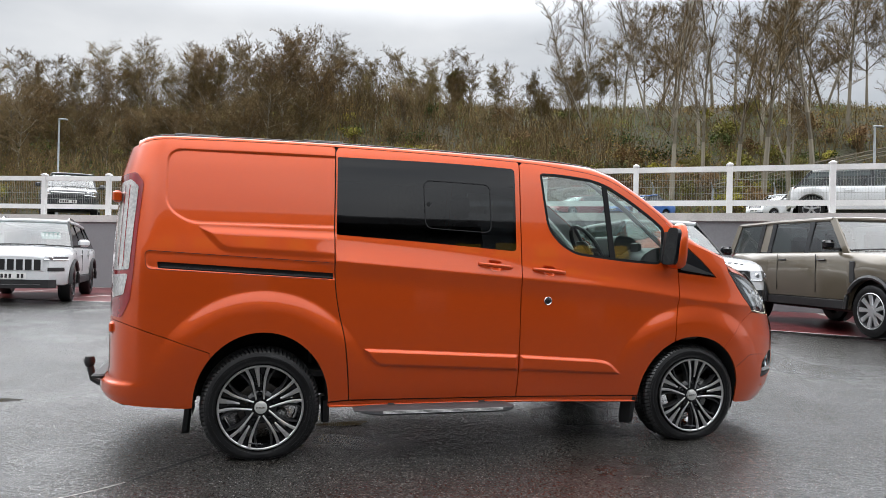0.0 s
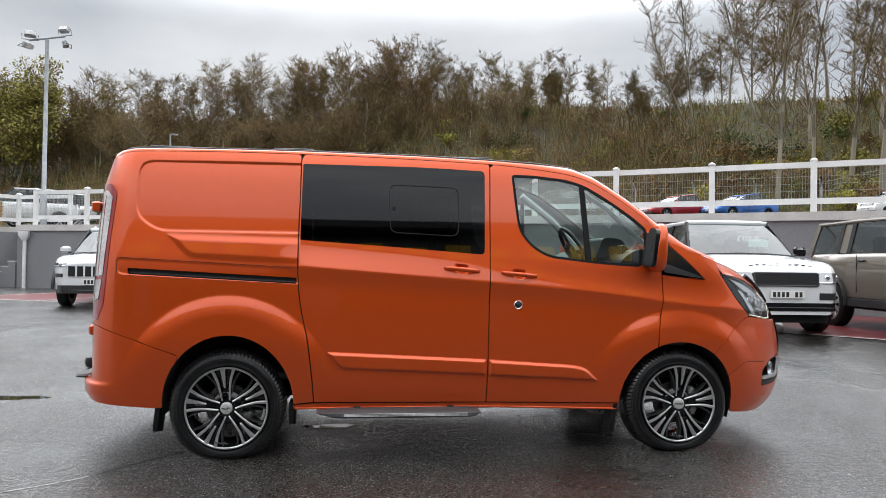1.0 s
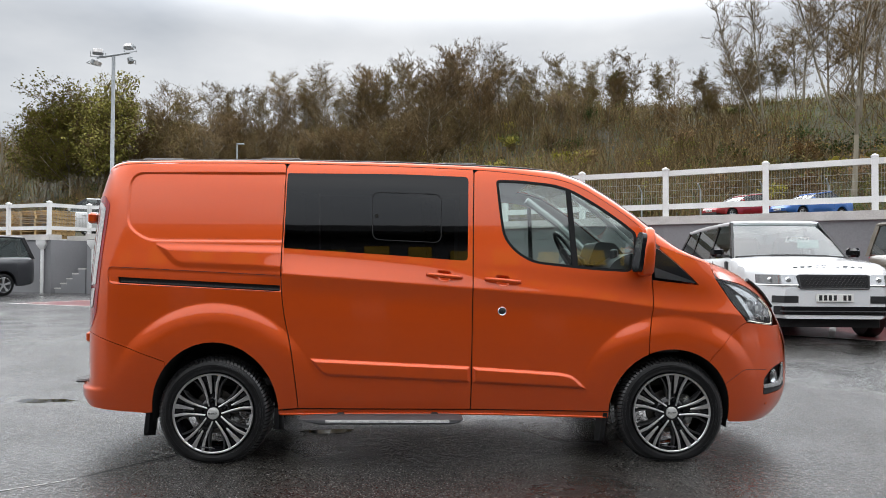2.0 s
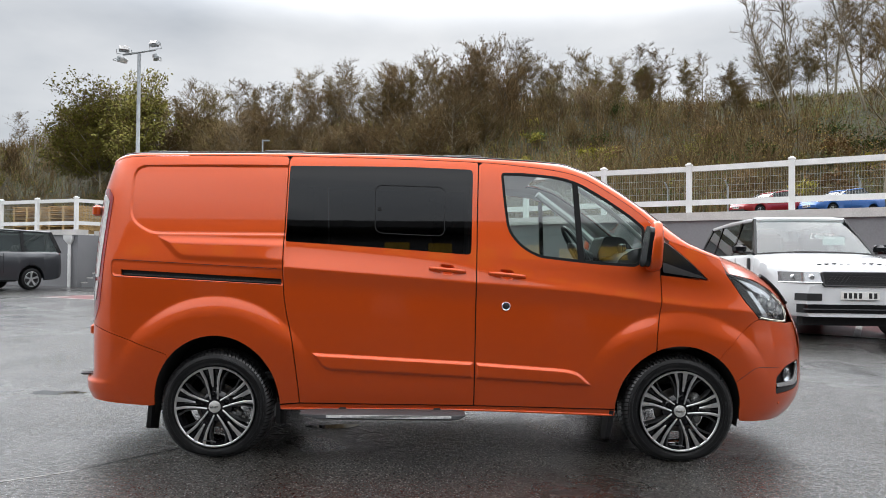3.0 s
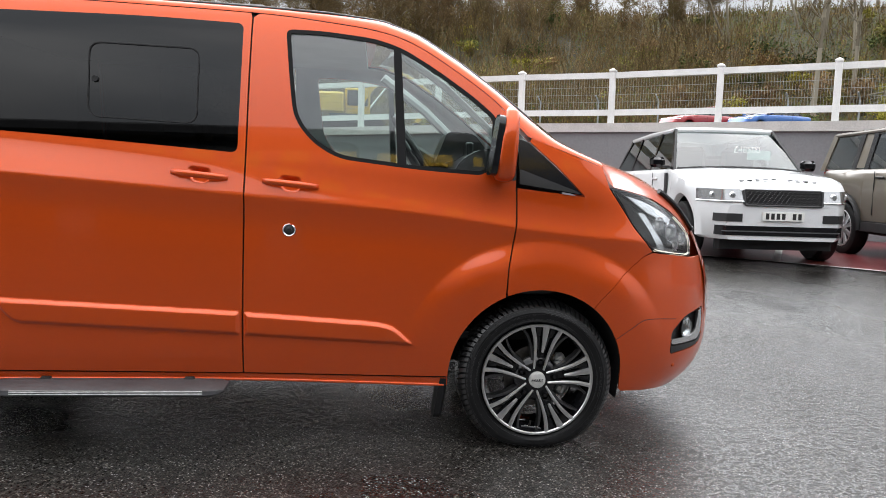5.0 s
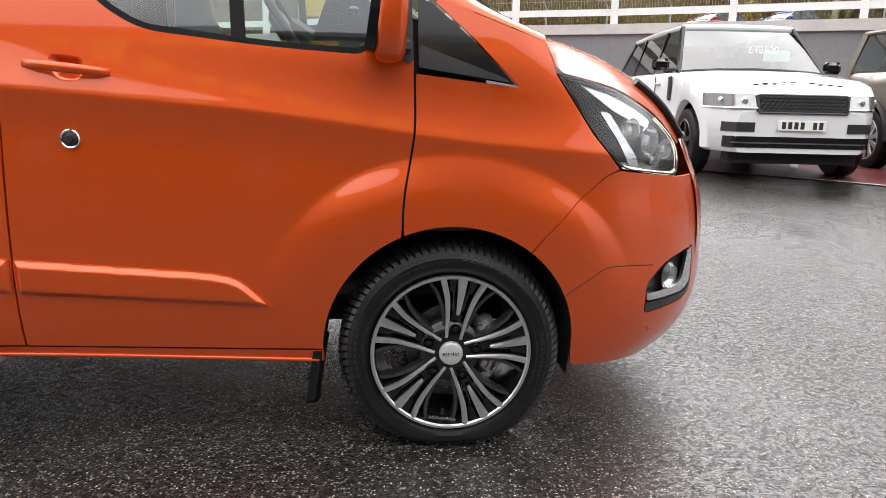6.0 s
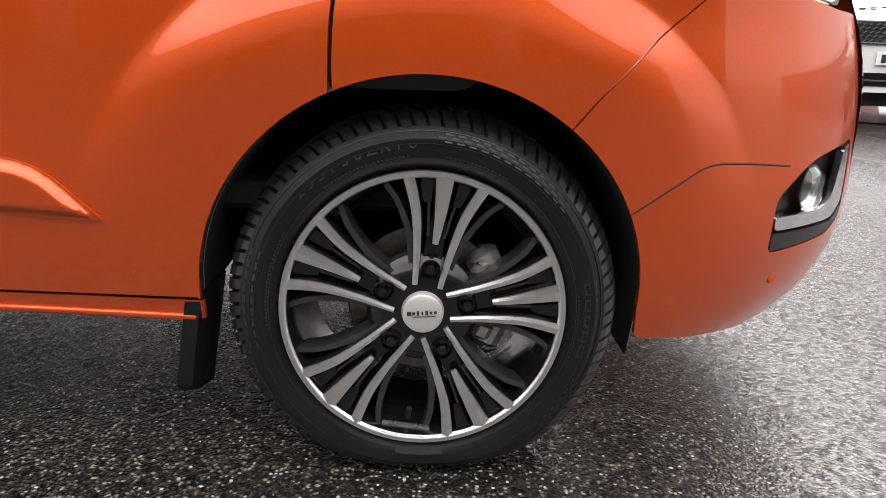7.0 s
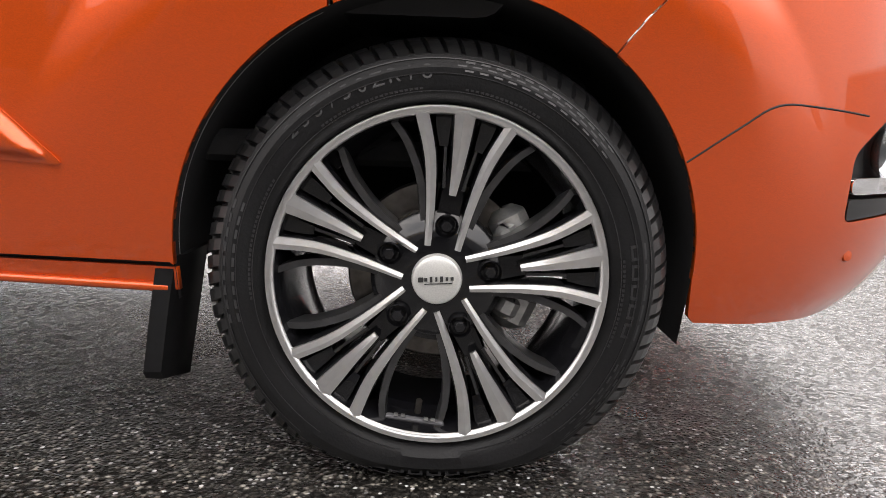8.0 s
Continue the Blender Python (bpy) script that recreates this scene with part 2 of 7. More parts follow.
def asphalt():
    """Wet tarmac: stones of several greys in dark binder, damp all over, with thin films of water."""
    m, n, l, p = nodes_of("wet_asphalt")
    co = n.new("ShaderNodeTexCoord")
    def tex(kind, scale, detail=5.0):
        t = n.new(kind)
        t.inputs["Scale"].default_value = scale
        if kind == "ShaderNodeTexNoise":
            t.inputs["Detail"].default_value = detail
        l.new(co.outputs["Object"], t.inputs["Vector"])
        return t
    stones, fine = tex("ShaderNodeTexVoronoi", 135), tex("ShaderNodeTexNoise", 420)
    patch, film, broad = tex("ShaderNodeTexNoise", 1.3, 6), tex("ShaderNodeTexNoise", 0.55, 7), tex("ShaderNodeTexNoise", 0.13, 4)
    def ramp(src, stops):
        r = n.new("ShaderNodeValToRGB")
        e = r.color_ramp.elements
        while len(e) < len(stops):
            e.new(0.5)
        for k, (pos, c) in enumerate(stops):
            e[k].position, e[k].color = pos, (c, c, c, 1) if not isinstance(c, tuple) else (*c, 1)
        l.new(src, r.inputs[0])
        return r
    def mix(kind, fac, a, b):
        x = n.new("ShaderNodeMix")
        x.data_type, x.blend_type = "RGBA", kind
        x.inputs[0].default_value = fac
        l.new(a, x.inputs[6])
        l.new(b, x.inputs[7])
        return x.outputs[2]
    sep = n.new("ShaderNodeSeparateColor")
    l.new(stones.outputs["Color"], sep.inputs[0])
    tone = ramp(sep.outputs[0], [(0.0, (0.006, 0.0054, 0.0045)), (0.55, (0.016, 0.0145, 0.0122)), (0.84, (0.052, 0.047, 0.040)), (0.985, (0.30, 0.28, 0.245))])
    edge = ramp(stones.outputs["Distance"], [(0.25, 1.0), (0.62, 0.25)])
    c = mix("MULTIPLY", 1.0, tone.outputs[0], edge.outputs[0])
    c = mix("MULTIPLY", 0.6, c, ramp(patch.outputs["Fac"], [(0.3, 0.55), (0.7, 1.3)]).outputs[0])
    c = mix("MULTIPLY", 0.6, c, ramp(broad.outputs["Fac"], [(0.35, 0.7), (0.65, 1.3)]).outputs[0])
    flecks = tex("ShaderNodeTexVoronoi", 105)
    sep3 = n.new("ShaderNodeSeparateColor")
    l.new(flecks.outputs["Color"], sep3.inputs[0])
    spot = mix("MULTIPLY", 1.0, ramp(sep3.outputs[0], [(0.84, 0.0), (0.88, 0.13), (0.995, 0.46)]).outputs[0], ramp(flecks.outputs["Distance"], [(0.30, 1.0), (0.42, 0.0)]).outputs[0])
    c = mix("ADD", 1.0, c, spot)
    l.new(c, p.inputs["Base Color"])
    wet = ramp(film.outputs["Fac"], [(0.36, 0.55), (0.52, 0.45), (0.62, 0.20), (0.70, 0.05)])
    l.new(wet.outputs[0], p.inputs["Roughness"])
    p.inputs["Specular IOR Level"].default_value = 0.22
    hgt = mix("MIX", 0.25, ramp(stones.outputs["Distance"], [(0.0, 1.0), (0.7, 0.0)]).outputs[0], fine.outputs["Color"])
    dry = ramp(film.outputs["Fac"], [(0.58, 1.0), (0.70, 0.12)])
    k = n.new("ShaderNodeBump")
    k.inputs["Distance"].default_value = 0.003
    l.new(hgt, k.inputs["Height"])
    l.new(dry.outputs[0], k.inputs["Strength"])
    l.new(k.outputs[0], p.inputs["Normal"])
    k2 = n.new("ShaderNodeBump")
    k2.inputs["Distance"].default_value, k2.inputs["Strength"].default_value = 0.0017, 1.0
    l.new(hgt, k2.inputs["Height"])
    l.new(k2.outputs[0], p.inputs["Coat Normal"])
    chips = tex("ShaderNodeTexVoronoi", 95)
    sep2 = n.new("ShaderNodeSeparateColor")
    l.new(chips.outputs["Color"], sep2.inputs[0])
    film_w = mix("MULTIPLY", 1.0, ramp(film.outputs["Fac"], [(0.35, 0.85), (0.6, 1.0)]).outputs[0], ramp(sep2.outputs[1], [(0.1, 0.12), (0.7, 1.0)]).outputs[0])
    l.new(film_w, p.inputs["Coat Weight"])
    l.new(ramp(patch.outputs["Fac"], [(0.3, 0.24), (0.7, 0.12)]).outputs[0], p.inputs["Coat Roughness"])
    p.inputs["Coat IOR"].default_value = 1.8
    return m


M_ORANGE = paint("orange_metallic_paint", (0.60, 0.073, 0.0058), 0.45, 0.34)
M_WHITE = paint("white_car_paint", (0.66, 0.67, 0.68), 0.0, 0.4)
M_BROWN = paint("bronze_car_paint", (0.125, 0.104, 0.075), 0.45, 0.35)
M_DARK = paint("charcoal_car_paint", (0.035, 0.037, 0.042), 0.4, 0.35)
M_RED = paint("red_car_paint", (0.30, 0.02, 0.025), 0.2)
M_BLUE = paint("blue_car_paint", (0.03, 0.12, 0.38), 0.3)
M_SILVER = paint("silver_car_paint", (0.5, 0.51, 0.52), 0.7)
M_ASPHALT = asphalt()
M_RUBBER = plain("tyre_rubber", (0.008, 0.008, 0.0085), 0.42, vary=0.25, scale=9, bump=0.0005, bump_scale=240, spec=0.22)
M_TREAD = plain("wet_tread_rubber", (0.012, 0.012, 0.0125), 0.28, vary=0.25, scale=9, spec=0.8)
M_RUBBER2 = plain("raised_rubber", (0.017, 0.017, 0.018), 0.36, vary=0.2, scale=9)
M_WATER = plain("standing_water", (0.012, 0.012, 0.012), 0.02, vary=0.3, scale=3, spec=0.7)
M_TRIM = plain("black_plastic", (0.02, 0.02, 0.021), 0.42, vary=0.2, bump=0.0003, bump_scale=500)
M_VOID = plain("underbody_black", (0.008, 0.008, 0.009), 0.8, vary=0.3)
M_GLOSSBLACK = plain("gloss_black", (0.006, 0.006, 0.007), 0.14, vary=0.2, coat=0.2, spec=0.4)
M_MACHINED = plain("machined_alloy", (0.70, 0.695, 0.69), 0.30, 1.0, vary=0.05)
M_STEEL = plain("brake_steel", (0.13, 0.12, 0.11), 0.38, 1.0, vary=0.25, scale=20)
M_CAST = plain("pale_cast_alloy", (0.42, 0.42, 0.41), 0.45, 0.8, vary=0.2, scale=25)
M_SATIN = plain("satin_dark_alloy", (0.07, 0.07, 0.072), 0.28, 0.7, vary=0.15, scale=20)
M_CAP = plain("brushed_cap", (0.62, 0.62, 0.60), 0.36, 0.55, vary=0.08, bump=0.0001, bump_scale=500)
M_CHROME = plain("chrome", (0.75, 0.75, 0.76), 0.08, 1.0, vary=0.04)
M_TINT = glass("privacy_glass", (0.03, 0.032, 0.035), 0.01, 1.36)
M_CLEAR = glass("clear_glass", (0.74, 0.86, 0.82), 0.01, 1.8)
M_SEAL = plain("black_rubber_seal", (0.006, 0.006, 0.0065), 0.6, vary=0.2, spec=0.2)
M_LENS = glass("lamp_lens", (0.9, 0.92, 0.93))
M_CARGLASS = glass("far_car_glass", (0.34, 0.40, 0.39))
M_SCREEN = glass("far_windscreen", (0.56, 0.68, 0.65), 0.02, 2.1)
M_BOWL = plain("lamp_bowl", (0.36, 0.365, 0.37), 0.22, 0.75, vary=0.08, scale=12)
M_REDLENS = plain("red_lens", (0.26, 0.004, 0.007), 0.10, vary=0.15, coat=0.8)
M_PALELENS = plain("pale_lens", (0.50, 0.49, 0.48), 0.12, vary=0.25, coat=0.8)
M_DRL = plain("lit_light_strip", (0.8, 0.78, 0.7), 0.3, vary=0.05)
M_DRL.node_tree.nodes["Principled BSDF"].inputs["Emission Color"].default_value = (1.0, 0.93, 0.72, 1)
M_DRL.node_tree.nodes["Principled BSDF"].inputs["Emission Strength"].default_value = 0.35
M_REFLECT = plain("lamp_reflector", (0.7, 0.71, 0.72), 0.18, 0.9, vary=0.15)
M_PLATE = plain("white_plate", (0.75, 0.75, 0.72), 0.4, vary=0.05)
M_YPLATE = plain("bar_black", (0.02, 0.02, 0.02), 0.5)
M_LINING = plain("pale_grey_lining", (0.55, 0.56, 0.56), 0.8, vary=0.08, bump=0.0005, bump_scale=400)
M_FABRIC = plain("dark_seat_fabric", (0.03, 0.03, 0.032), 0.85, vary=0.25, bump=0.0008, bump_scale=300)
M_GREYPLAST = plain("grey_plastic", (0.06, 0.06, 0.064), 0.5, vary=0.15)
M_WALL = plain("grey_painted_render", (0.205, 0.205, 0.215), 0.75, vary=0.06, scale=0.9, bump=0.0008, bump_scale=25)
M_COPING = plain("pale_concrete_coping", (0.52, 0.50, 0.48), 0.75, vary=0.1, scale=2.5, bump=0.002, bump_scale=40)
M_WHITEPAINT = plain("white_painted_timber", (0.74, 0.74, 0.73), 0.5, vary=0.07, scale=3)
M_WIRE = plain("galvanised_wire", (0.36, 0.37, 0.35), 0.5, 0.6, vary=0.2)
M_GALV = plain("galvanised_pole", (0.34, 0.36, 0.37), 0.5, 0.5, vary=0.15)
M_REDBAY = plain("red_bay_surface", (0.16, 0.028, 0.03), 0.28, vary=0.35, scale=1.2, bump=0.0015, bump_scale=120)
M_LINE = plain("white_bay_line", (0.6, 0.6, 0.58), 0.4, vary=0.25, scale=4)
M_SCUFF = plain("pale_scuff", (0.26, 0.25, 0.235), 0.5, vary=0.5, scale=40)
M_YELLOW = plain("yellow_paint", (0.65, 0.40, 0.02), 0.4, vary=0.12)
M_TIMBER = plain("pale_timber", (0.42, 0.28, 0.12), 0.75, vary=0.3)
M_CLAD = plain("dark_cladding", (0.075, 0.078, 0.085), 0.4, vary=0.2)

# ---- the site ----
def ground_z(y):
    """The yard is level under the van and rises gently towards the retaining wall."""
    return 0.20 * float(smooth01((y - 6.0) / 5.5))


P1 = np.array((7.16, 17.64))
RIGHT, LEFT = np.array((0.817, -0.577)), np.array((-0.906, 0.424))


def wall_at(s):
    """A point on the wall's face, s metres along from its bend (minus: towards the staircase)."""
    return P1 + (RIGHT * s if s >= 0 else LEFT * -s)


def deck_z(s):
    return 2.12 + 0.21 * float(smooth01((s + 12) / 12))


def slope_z(x, y):
    """The upper yard and the hillside behind it."""
    s = 0.45 * x + 0.893 * y
    u = 0.893 * x - 0.45 * y
    deck = 0.055 * min(max(s - 20, 0), 38)
    rise = 19.2 * float(smooth01((s - 54) / 52)) + 5.0 * float(smooth01((s - 106) / 250))
    rise *= 1 - 0.15 * float(smooth01((u + 32) / 26))
    return 2.10 + 0.21 * float(smooth01((x + 4) / 10)) + deck + rise * (1 + 0.06 * math.sin(u * 0.045 + 1.0))


def at_polar(az, s):
    """A place on the hill: azimuth in degrees seen from the yard, and depth s behind it."""
    r = s / math.cos(radians(az - 26.75))
    return r * math.sin(radians(az)), r * math.cos(radians(az))


def build_ground():
    xs = [-2500, -600, -150, -60] + list(np.arange(-30, 31, 1.5)) + [60, 150, 600, 2500]
    ys = [-2500, -600, -150, -60] + list(np.arange(-30, 34, 1.0)) + [60, 150, 600, 2500]
    g = Geo()
    g.v = [(x, y, ground_z(y)) for y in ys for x in xs]
    n = len(xs)
    g.f = [(j * n + i, j * n + i + 1, (j + 1) * n + i + 1, (j + 1) * n + i) for j in range(len(ys) - 1) for i in range(n - 1)]
    tagged(mesh_ob("ground", g, M_ASPHALT), "wet dark grey tarmac yard with pale stone flecks", "ground", kind="structure")


build_ground()


def grass_material():
    m, n, l, p = nodes_of("rough_hillside")
    co = n.new("ShaderNodeTexCoord")
    a, b = n.new("ShaderNodeTexNoise"), n.new("ShaderNodeTexNoise")
    a.inputs["Scale"].default_value, a.inputs["Detail"].default_value = 0.16, 8
    b.inputs["Scale"].default_value, b.inputs["Detail"].default_value = 3.0, 8
    for t in (a, b):
        l.new(co.outputs["Object"], t.inputs["Vector"])
    r = n.new("ShaderNodeValToRGB")
    e = r.color_ramp.elements
    for k in range(2):
        e.new(0.5)
    for k, (pos, c) in enumerate(((0.3, (0.032, 0.024, 0.014)), (0.45, (0.042, 0.034, 0.016)), (0.58, (0.040, 0.044, 0.015)), (0.72, (0.066, 0.053, 0.022)))):
        e[k].position, e[k].color = pos, (*c, 1)
    mixv = n.new("ShaderNodeMix")
    mixv.data_type = "FLOAT"
    mixv.inputs[0].default_value = 0.5
    l.new(a.outputs["Fac"], mixv.inputs[2])
    l.new(b.outputs["Fac"], mixv.inputs[3])
    l.new(mixv.outputs[0], r.inputs[0])
    l.new(r.outputs[0], p.inputs["Base Color"])
    p.inputs["Roughness"].default_value = 0.9
    k = n.new("ShaderNodeBump")
    k.inputs["Distance"].default_value = 0.3
    l.new(b.outputs["Fac"], k.inputs["Height"])
    l.new(k.outputs[0], p.inputs["Normal"])
    return m


M_GRASS = grass_material()


def build_hill():
    """The upper yard's surface and the hill as one sheet behind the wall."""
    g = Geo()
    along = list(np.arange(34, -46, -1.0)) + list(np.arange(-50, -190, -6.0))
    line = [wall_at(s) for s in along]
    back = np.array((0.45, 0.893))
    dist = [0.12, 1, 2, 4, 7, 10, 14, 18] + list(np.arange(21, 96, 2.5)) + [105, 130, 180, 300, 700, 2200]
    for i, w in enumerate(line):
        for d in dist:
            if -22 <= along[i] <= -15 and d < 1.8:
                d = 1.8 + 0.01 * d
            q = w + back * d
            bumpy = 0.35 * noise.noise(Vector((q[0] * 0.11, q[1] * 0.11, 0))) * min(1, max(0, (d - 24) / 10))
            g.v.append((q[0], q[1], slope_z(*q) + bumpy))
    n = len(dist)
    g.f = [(i * n + j, (i + 1) * n + j, (i + 1) * n + j + 1, i * n + j + 1) for i in range(len(line) - 1) for j in range(n - 1)]
    tagged(mesh_ob("hillside", g, M_GRASS, smooth=60, flip=False), "steep hillside of brown grass, brambles and leaf litter", "hillside", kind="structure")


build_hill()


def strip(name, s0, s1, front, behind, z0, z1, material, label, step=2.0, category="wall"):
    """A length of wall between two depths; z0 and z1 are functions of s."""
    g, cuts = Geo(), sorted({s0, s1, *[s for s in np.arange(-60, 60, step) if s0 < s < s1], *([0.0] if s0 < 0 < s1 else [])})
    nrm = np.array((0.5, 0.866))
    rings = []
    for s in cuts:
        a, b = wall_at(s) + nrm * front, wall_at(s) + nrm * behind
        rings.append([(a[0], a[1], z0(s)), (b[0], b[1], z0(s)), (b[0], b[1], z1(s)), (a[0], a[1], z1(s))])
    g.loft(rings, True, True)
    return tagged(mesh_ob(name, g, material, smooth=0, flip=True), label, category, kind="structure")


STAIR_A, STAIR_B = -20.45, -18.75
low = lambda s: -0.05
strip("wall_retaining", STAIR_B, 34, 0.0, 0.35, low, lambda s: deck_z(s) - 0.10, M_WALL, "grey painted retaining wall below the upper yard")
strip("wall_retaining_beyond_stairs", -45, STAIR_A, 0.0, 0.35, low, lambda s: deck_z(s) - 0.10, M_WALL, "grey painted retaining wall beyond the staircase")
strip("wall_stair_back", -21.5, -15.0, 1.5, 1.75, low, lambda s: deck_z(s) - 0.10, M_WALL, "grey painted wall behind the outdoor staircase")
strip("wall_stair_end", -20.75, STAIR_A, 0.35, 1.5, low, lambda s: deck_z(s) - 0.10, M_WALL, "grey painted end wall of the staircase recess", step=9)
strip("coping", STAIR_B, 34, -0.06, 0.40, lambda s: deck_z(s) - 0.10, lambda s: deck_z(s) + 0.09, M_COPING, "pale concrete coping along the retaining wall", category="coping")
strip("coping_beyond_stairs", -45, STAIR_A, -0.06, 0.40, lambda s: deck_z(s) - 0.10, lambda s: deck_z(s) + 0.09, M_COPING, "pale concrete coping along the retaining wall", category="coping")
strip("coping_stair_back", -21.5, -15.0, 1.44, 1.80, lambda s: deck_z(s) - 0.10, lambda s: deck_z(s) + 0.09, M_COPING, "pale concrete coping behind the staircase", category="coping")


def build_stairs():
    st = thing("outdoor_staircase", "worn concrete staircase rising in a recess of the retaining wall", "staircase")
    nrm = np.array((0.5, 0.866))
    for k in range(11):
        s0 = STAIR_A + 0.15 + 0.28 * k
        if s0 > -16:
            break
        g = Geo()
        a, b = wall_at(s0) + nrm * 0.05, wall_at(s0 + 0.3) + nrm * 0.05
        c, d = b + nrm * 1.42, a + nrm * 1.42
        z1 = 0.2 + 0.17 * (k + 1)
        if s0 + 0.3 > STAIR_B:
            a, b = a + nrm * 0.32, b + nrm * 0.32
        g.loft([[(*p, z) for p in (a, b, c, d)] for z in (0.1, z1 - 0.04)], True, True)
        part("step", g, M_WALL, st, smooth=0)
        g = Geo()
        g.loft([[(*p, z) for p in (a + LEFT * 0.03, b, c, d + LEFT * 0.03)] for z in (z1 - 0.04, z1)], True, True)
        part("tread", g, M_COPING, st, "worn pale concrete tread", smooth=0)
    hr = thing("handrail", "thin grey steel handrail on the staircase wall", "handrail")
    p = [wall_at(s) + nrm * 1.42 for s in (-20.2, -20.1, -18.4, -17.0)]
    part("rail", Geo().tube([(*p[0], 0.85), (*p[1], 1.05), (*p[2], 2.05), (*p[3], 2.9)], 0.024), M_GALV, hr)
    for s, z in ((-19.6, 1.3), (-18.6, 1.9)):
        q, w = wall_at(s) + nrm * 1.42, wall_at(s) + nrm * 1.51
        part("bracket", Geo().tube([(*q, z), (*w, z - 0.05)], 0.012, 6), M_GALV, hr)


build_stairs()


def build_drainpipe(s):
    nrm = np.array((0.5, 0.866))
    dp = thing("drainpipe", "white downpipe with a hopper head on the grey wall", "drainpipe", "drainpipes on the wall")
    q, z = wall_at(s) - nrm * 0.09, deck_z(s)
    part("pipe", Geo().tube([(*q, 0.2), (*q, z - 0.3)], 0.055, 12), M_WHITEPAINT, dp)
    g = Geo()
    g.loft([[(q[0] + a * w, q[1] + b * w, zz) for a, b in ((-1, -1), (1, -1), (1, 1), (-1, 1))] for w, zz in ((0.06, z - 0.42), (0.15, z - 0.25), (0.15, z - 0.12))], True, True)
    part("hopper", g, M_WHITEPAINT, dp)
    for zz in (0.6, 1.3):
        part("clip", Geo().tube([(*q, zz), (*q, zz + 0.05)], 0.066, 12), M_WHITEPAINT, dp)


build_drainpipe(-18.35)
build_drainpipe(-20.75)


def fence_bay(points, name="post_and_rail_fence"):
    """White posts with two rails between them and a wire panel behind the rails."""
    fe = thing(name, "white painted post and rail fence with wire mesh infill", "fence")
    for i, (x, y, z) in enumerate(points):
        g = Geo()
        a = math.atan2(-0.5, 0.86)
        m = pose(x, y, 0, 0, 0, math.degrees(a))
        g.box((0, 0, z + 0.55), (0.125, 0.125, 1.14), m, 0.012)
        g.loft([[(0.075 * w * c, 0.075 * w * d, z + h) for c, d in ((-1, -1), (1, -1), (1, 1), (-1, 1))] for w, h in ((1, 1.12), (1, 1.15), (0.2, 1.19))], True, True, m)
        part("post", g, M_WHITEPAINT, fe)
        if i + 1 < len(points):
            p, q = Vector((x, y, z)), Vector(points[i + 1])
            d = (q - p)
            n = Vector((-d.y, d.x, 0)).normalized() * (-1 if d.x > 0 else 1)
            for h in (0.24, 1.04):
                g = Geo()
                s = Vector((0, 0, 0.062))
                o = n * 0.03 if n.y < 0 else -n * 0.03
                ring = lambda b: [b + o + s, b - o + s, b - o - s, b + o - s]
                g.loft([[tuple(v) for v in ring(b + Vector((0, 0, h)))] for b in (p + d * 0.02, q - d * 0.02)], True, True)
                part("rail", g, M_WHITEPAINT, fe)
            g = Geo()
            back = -o * 1.6
            count = int(d.length / 0.055)
            for k in range(1, count):
                b = p + d * (k / count) + back
                g.tube([b + Vector((0, 0, 0.30)), b + Vector((0, 0, 0.985))], 0.0032, 3, False)
            for h in (0.31, 0.47, 0.63, 0.79, 0.97):
                g.tube([p + d * 0.03 + back + Vector((0, 0, h)), q - d * 0.03 + back + Vector((0, 0, h))], 0.0042, 3, False)
            part("wire_panel", g, M_WIRE, fe, "galvanised wire mesh panel", smooth=0)


def fence_point(s, off=0.15):
    q = wall_at(s) + np.array((0.5, 0.866)) * off
    return (q[0], q[1], deck_z(s) + 0.09)


fence_bay([fence_point(s) for s in (17.4, 15.2, 13.0, 10.8, 8.65, 6.5, 4.36, 2.24, 0.0, -2.02, -4.04, -6.06, -8.08, -10.1, -12.12, -14.14, -16.16, -18.2)])
fence_bay([fence_point(s, 1.6) for s in (-18.35, -20.6)] + [fence_point(-20.75)] + [fence_point(s) for s in (-22.8, -24.8, -26.9, -29.0, -31.0)])


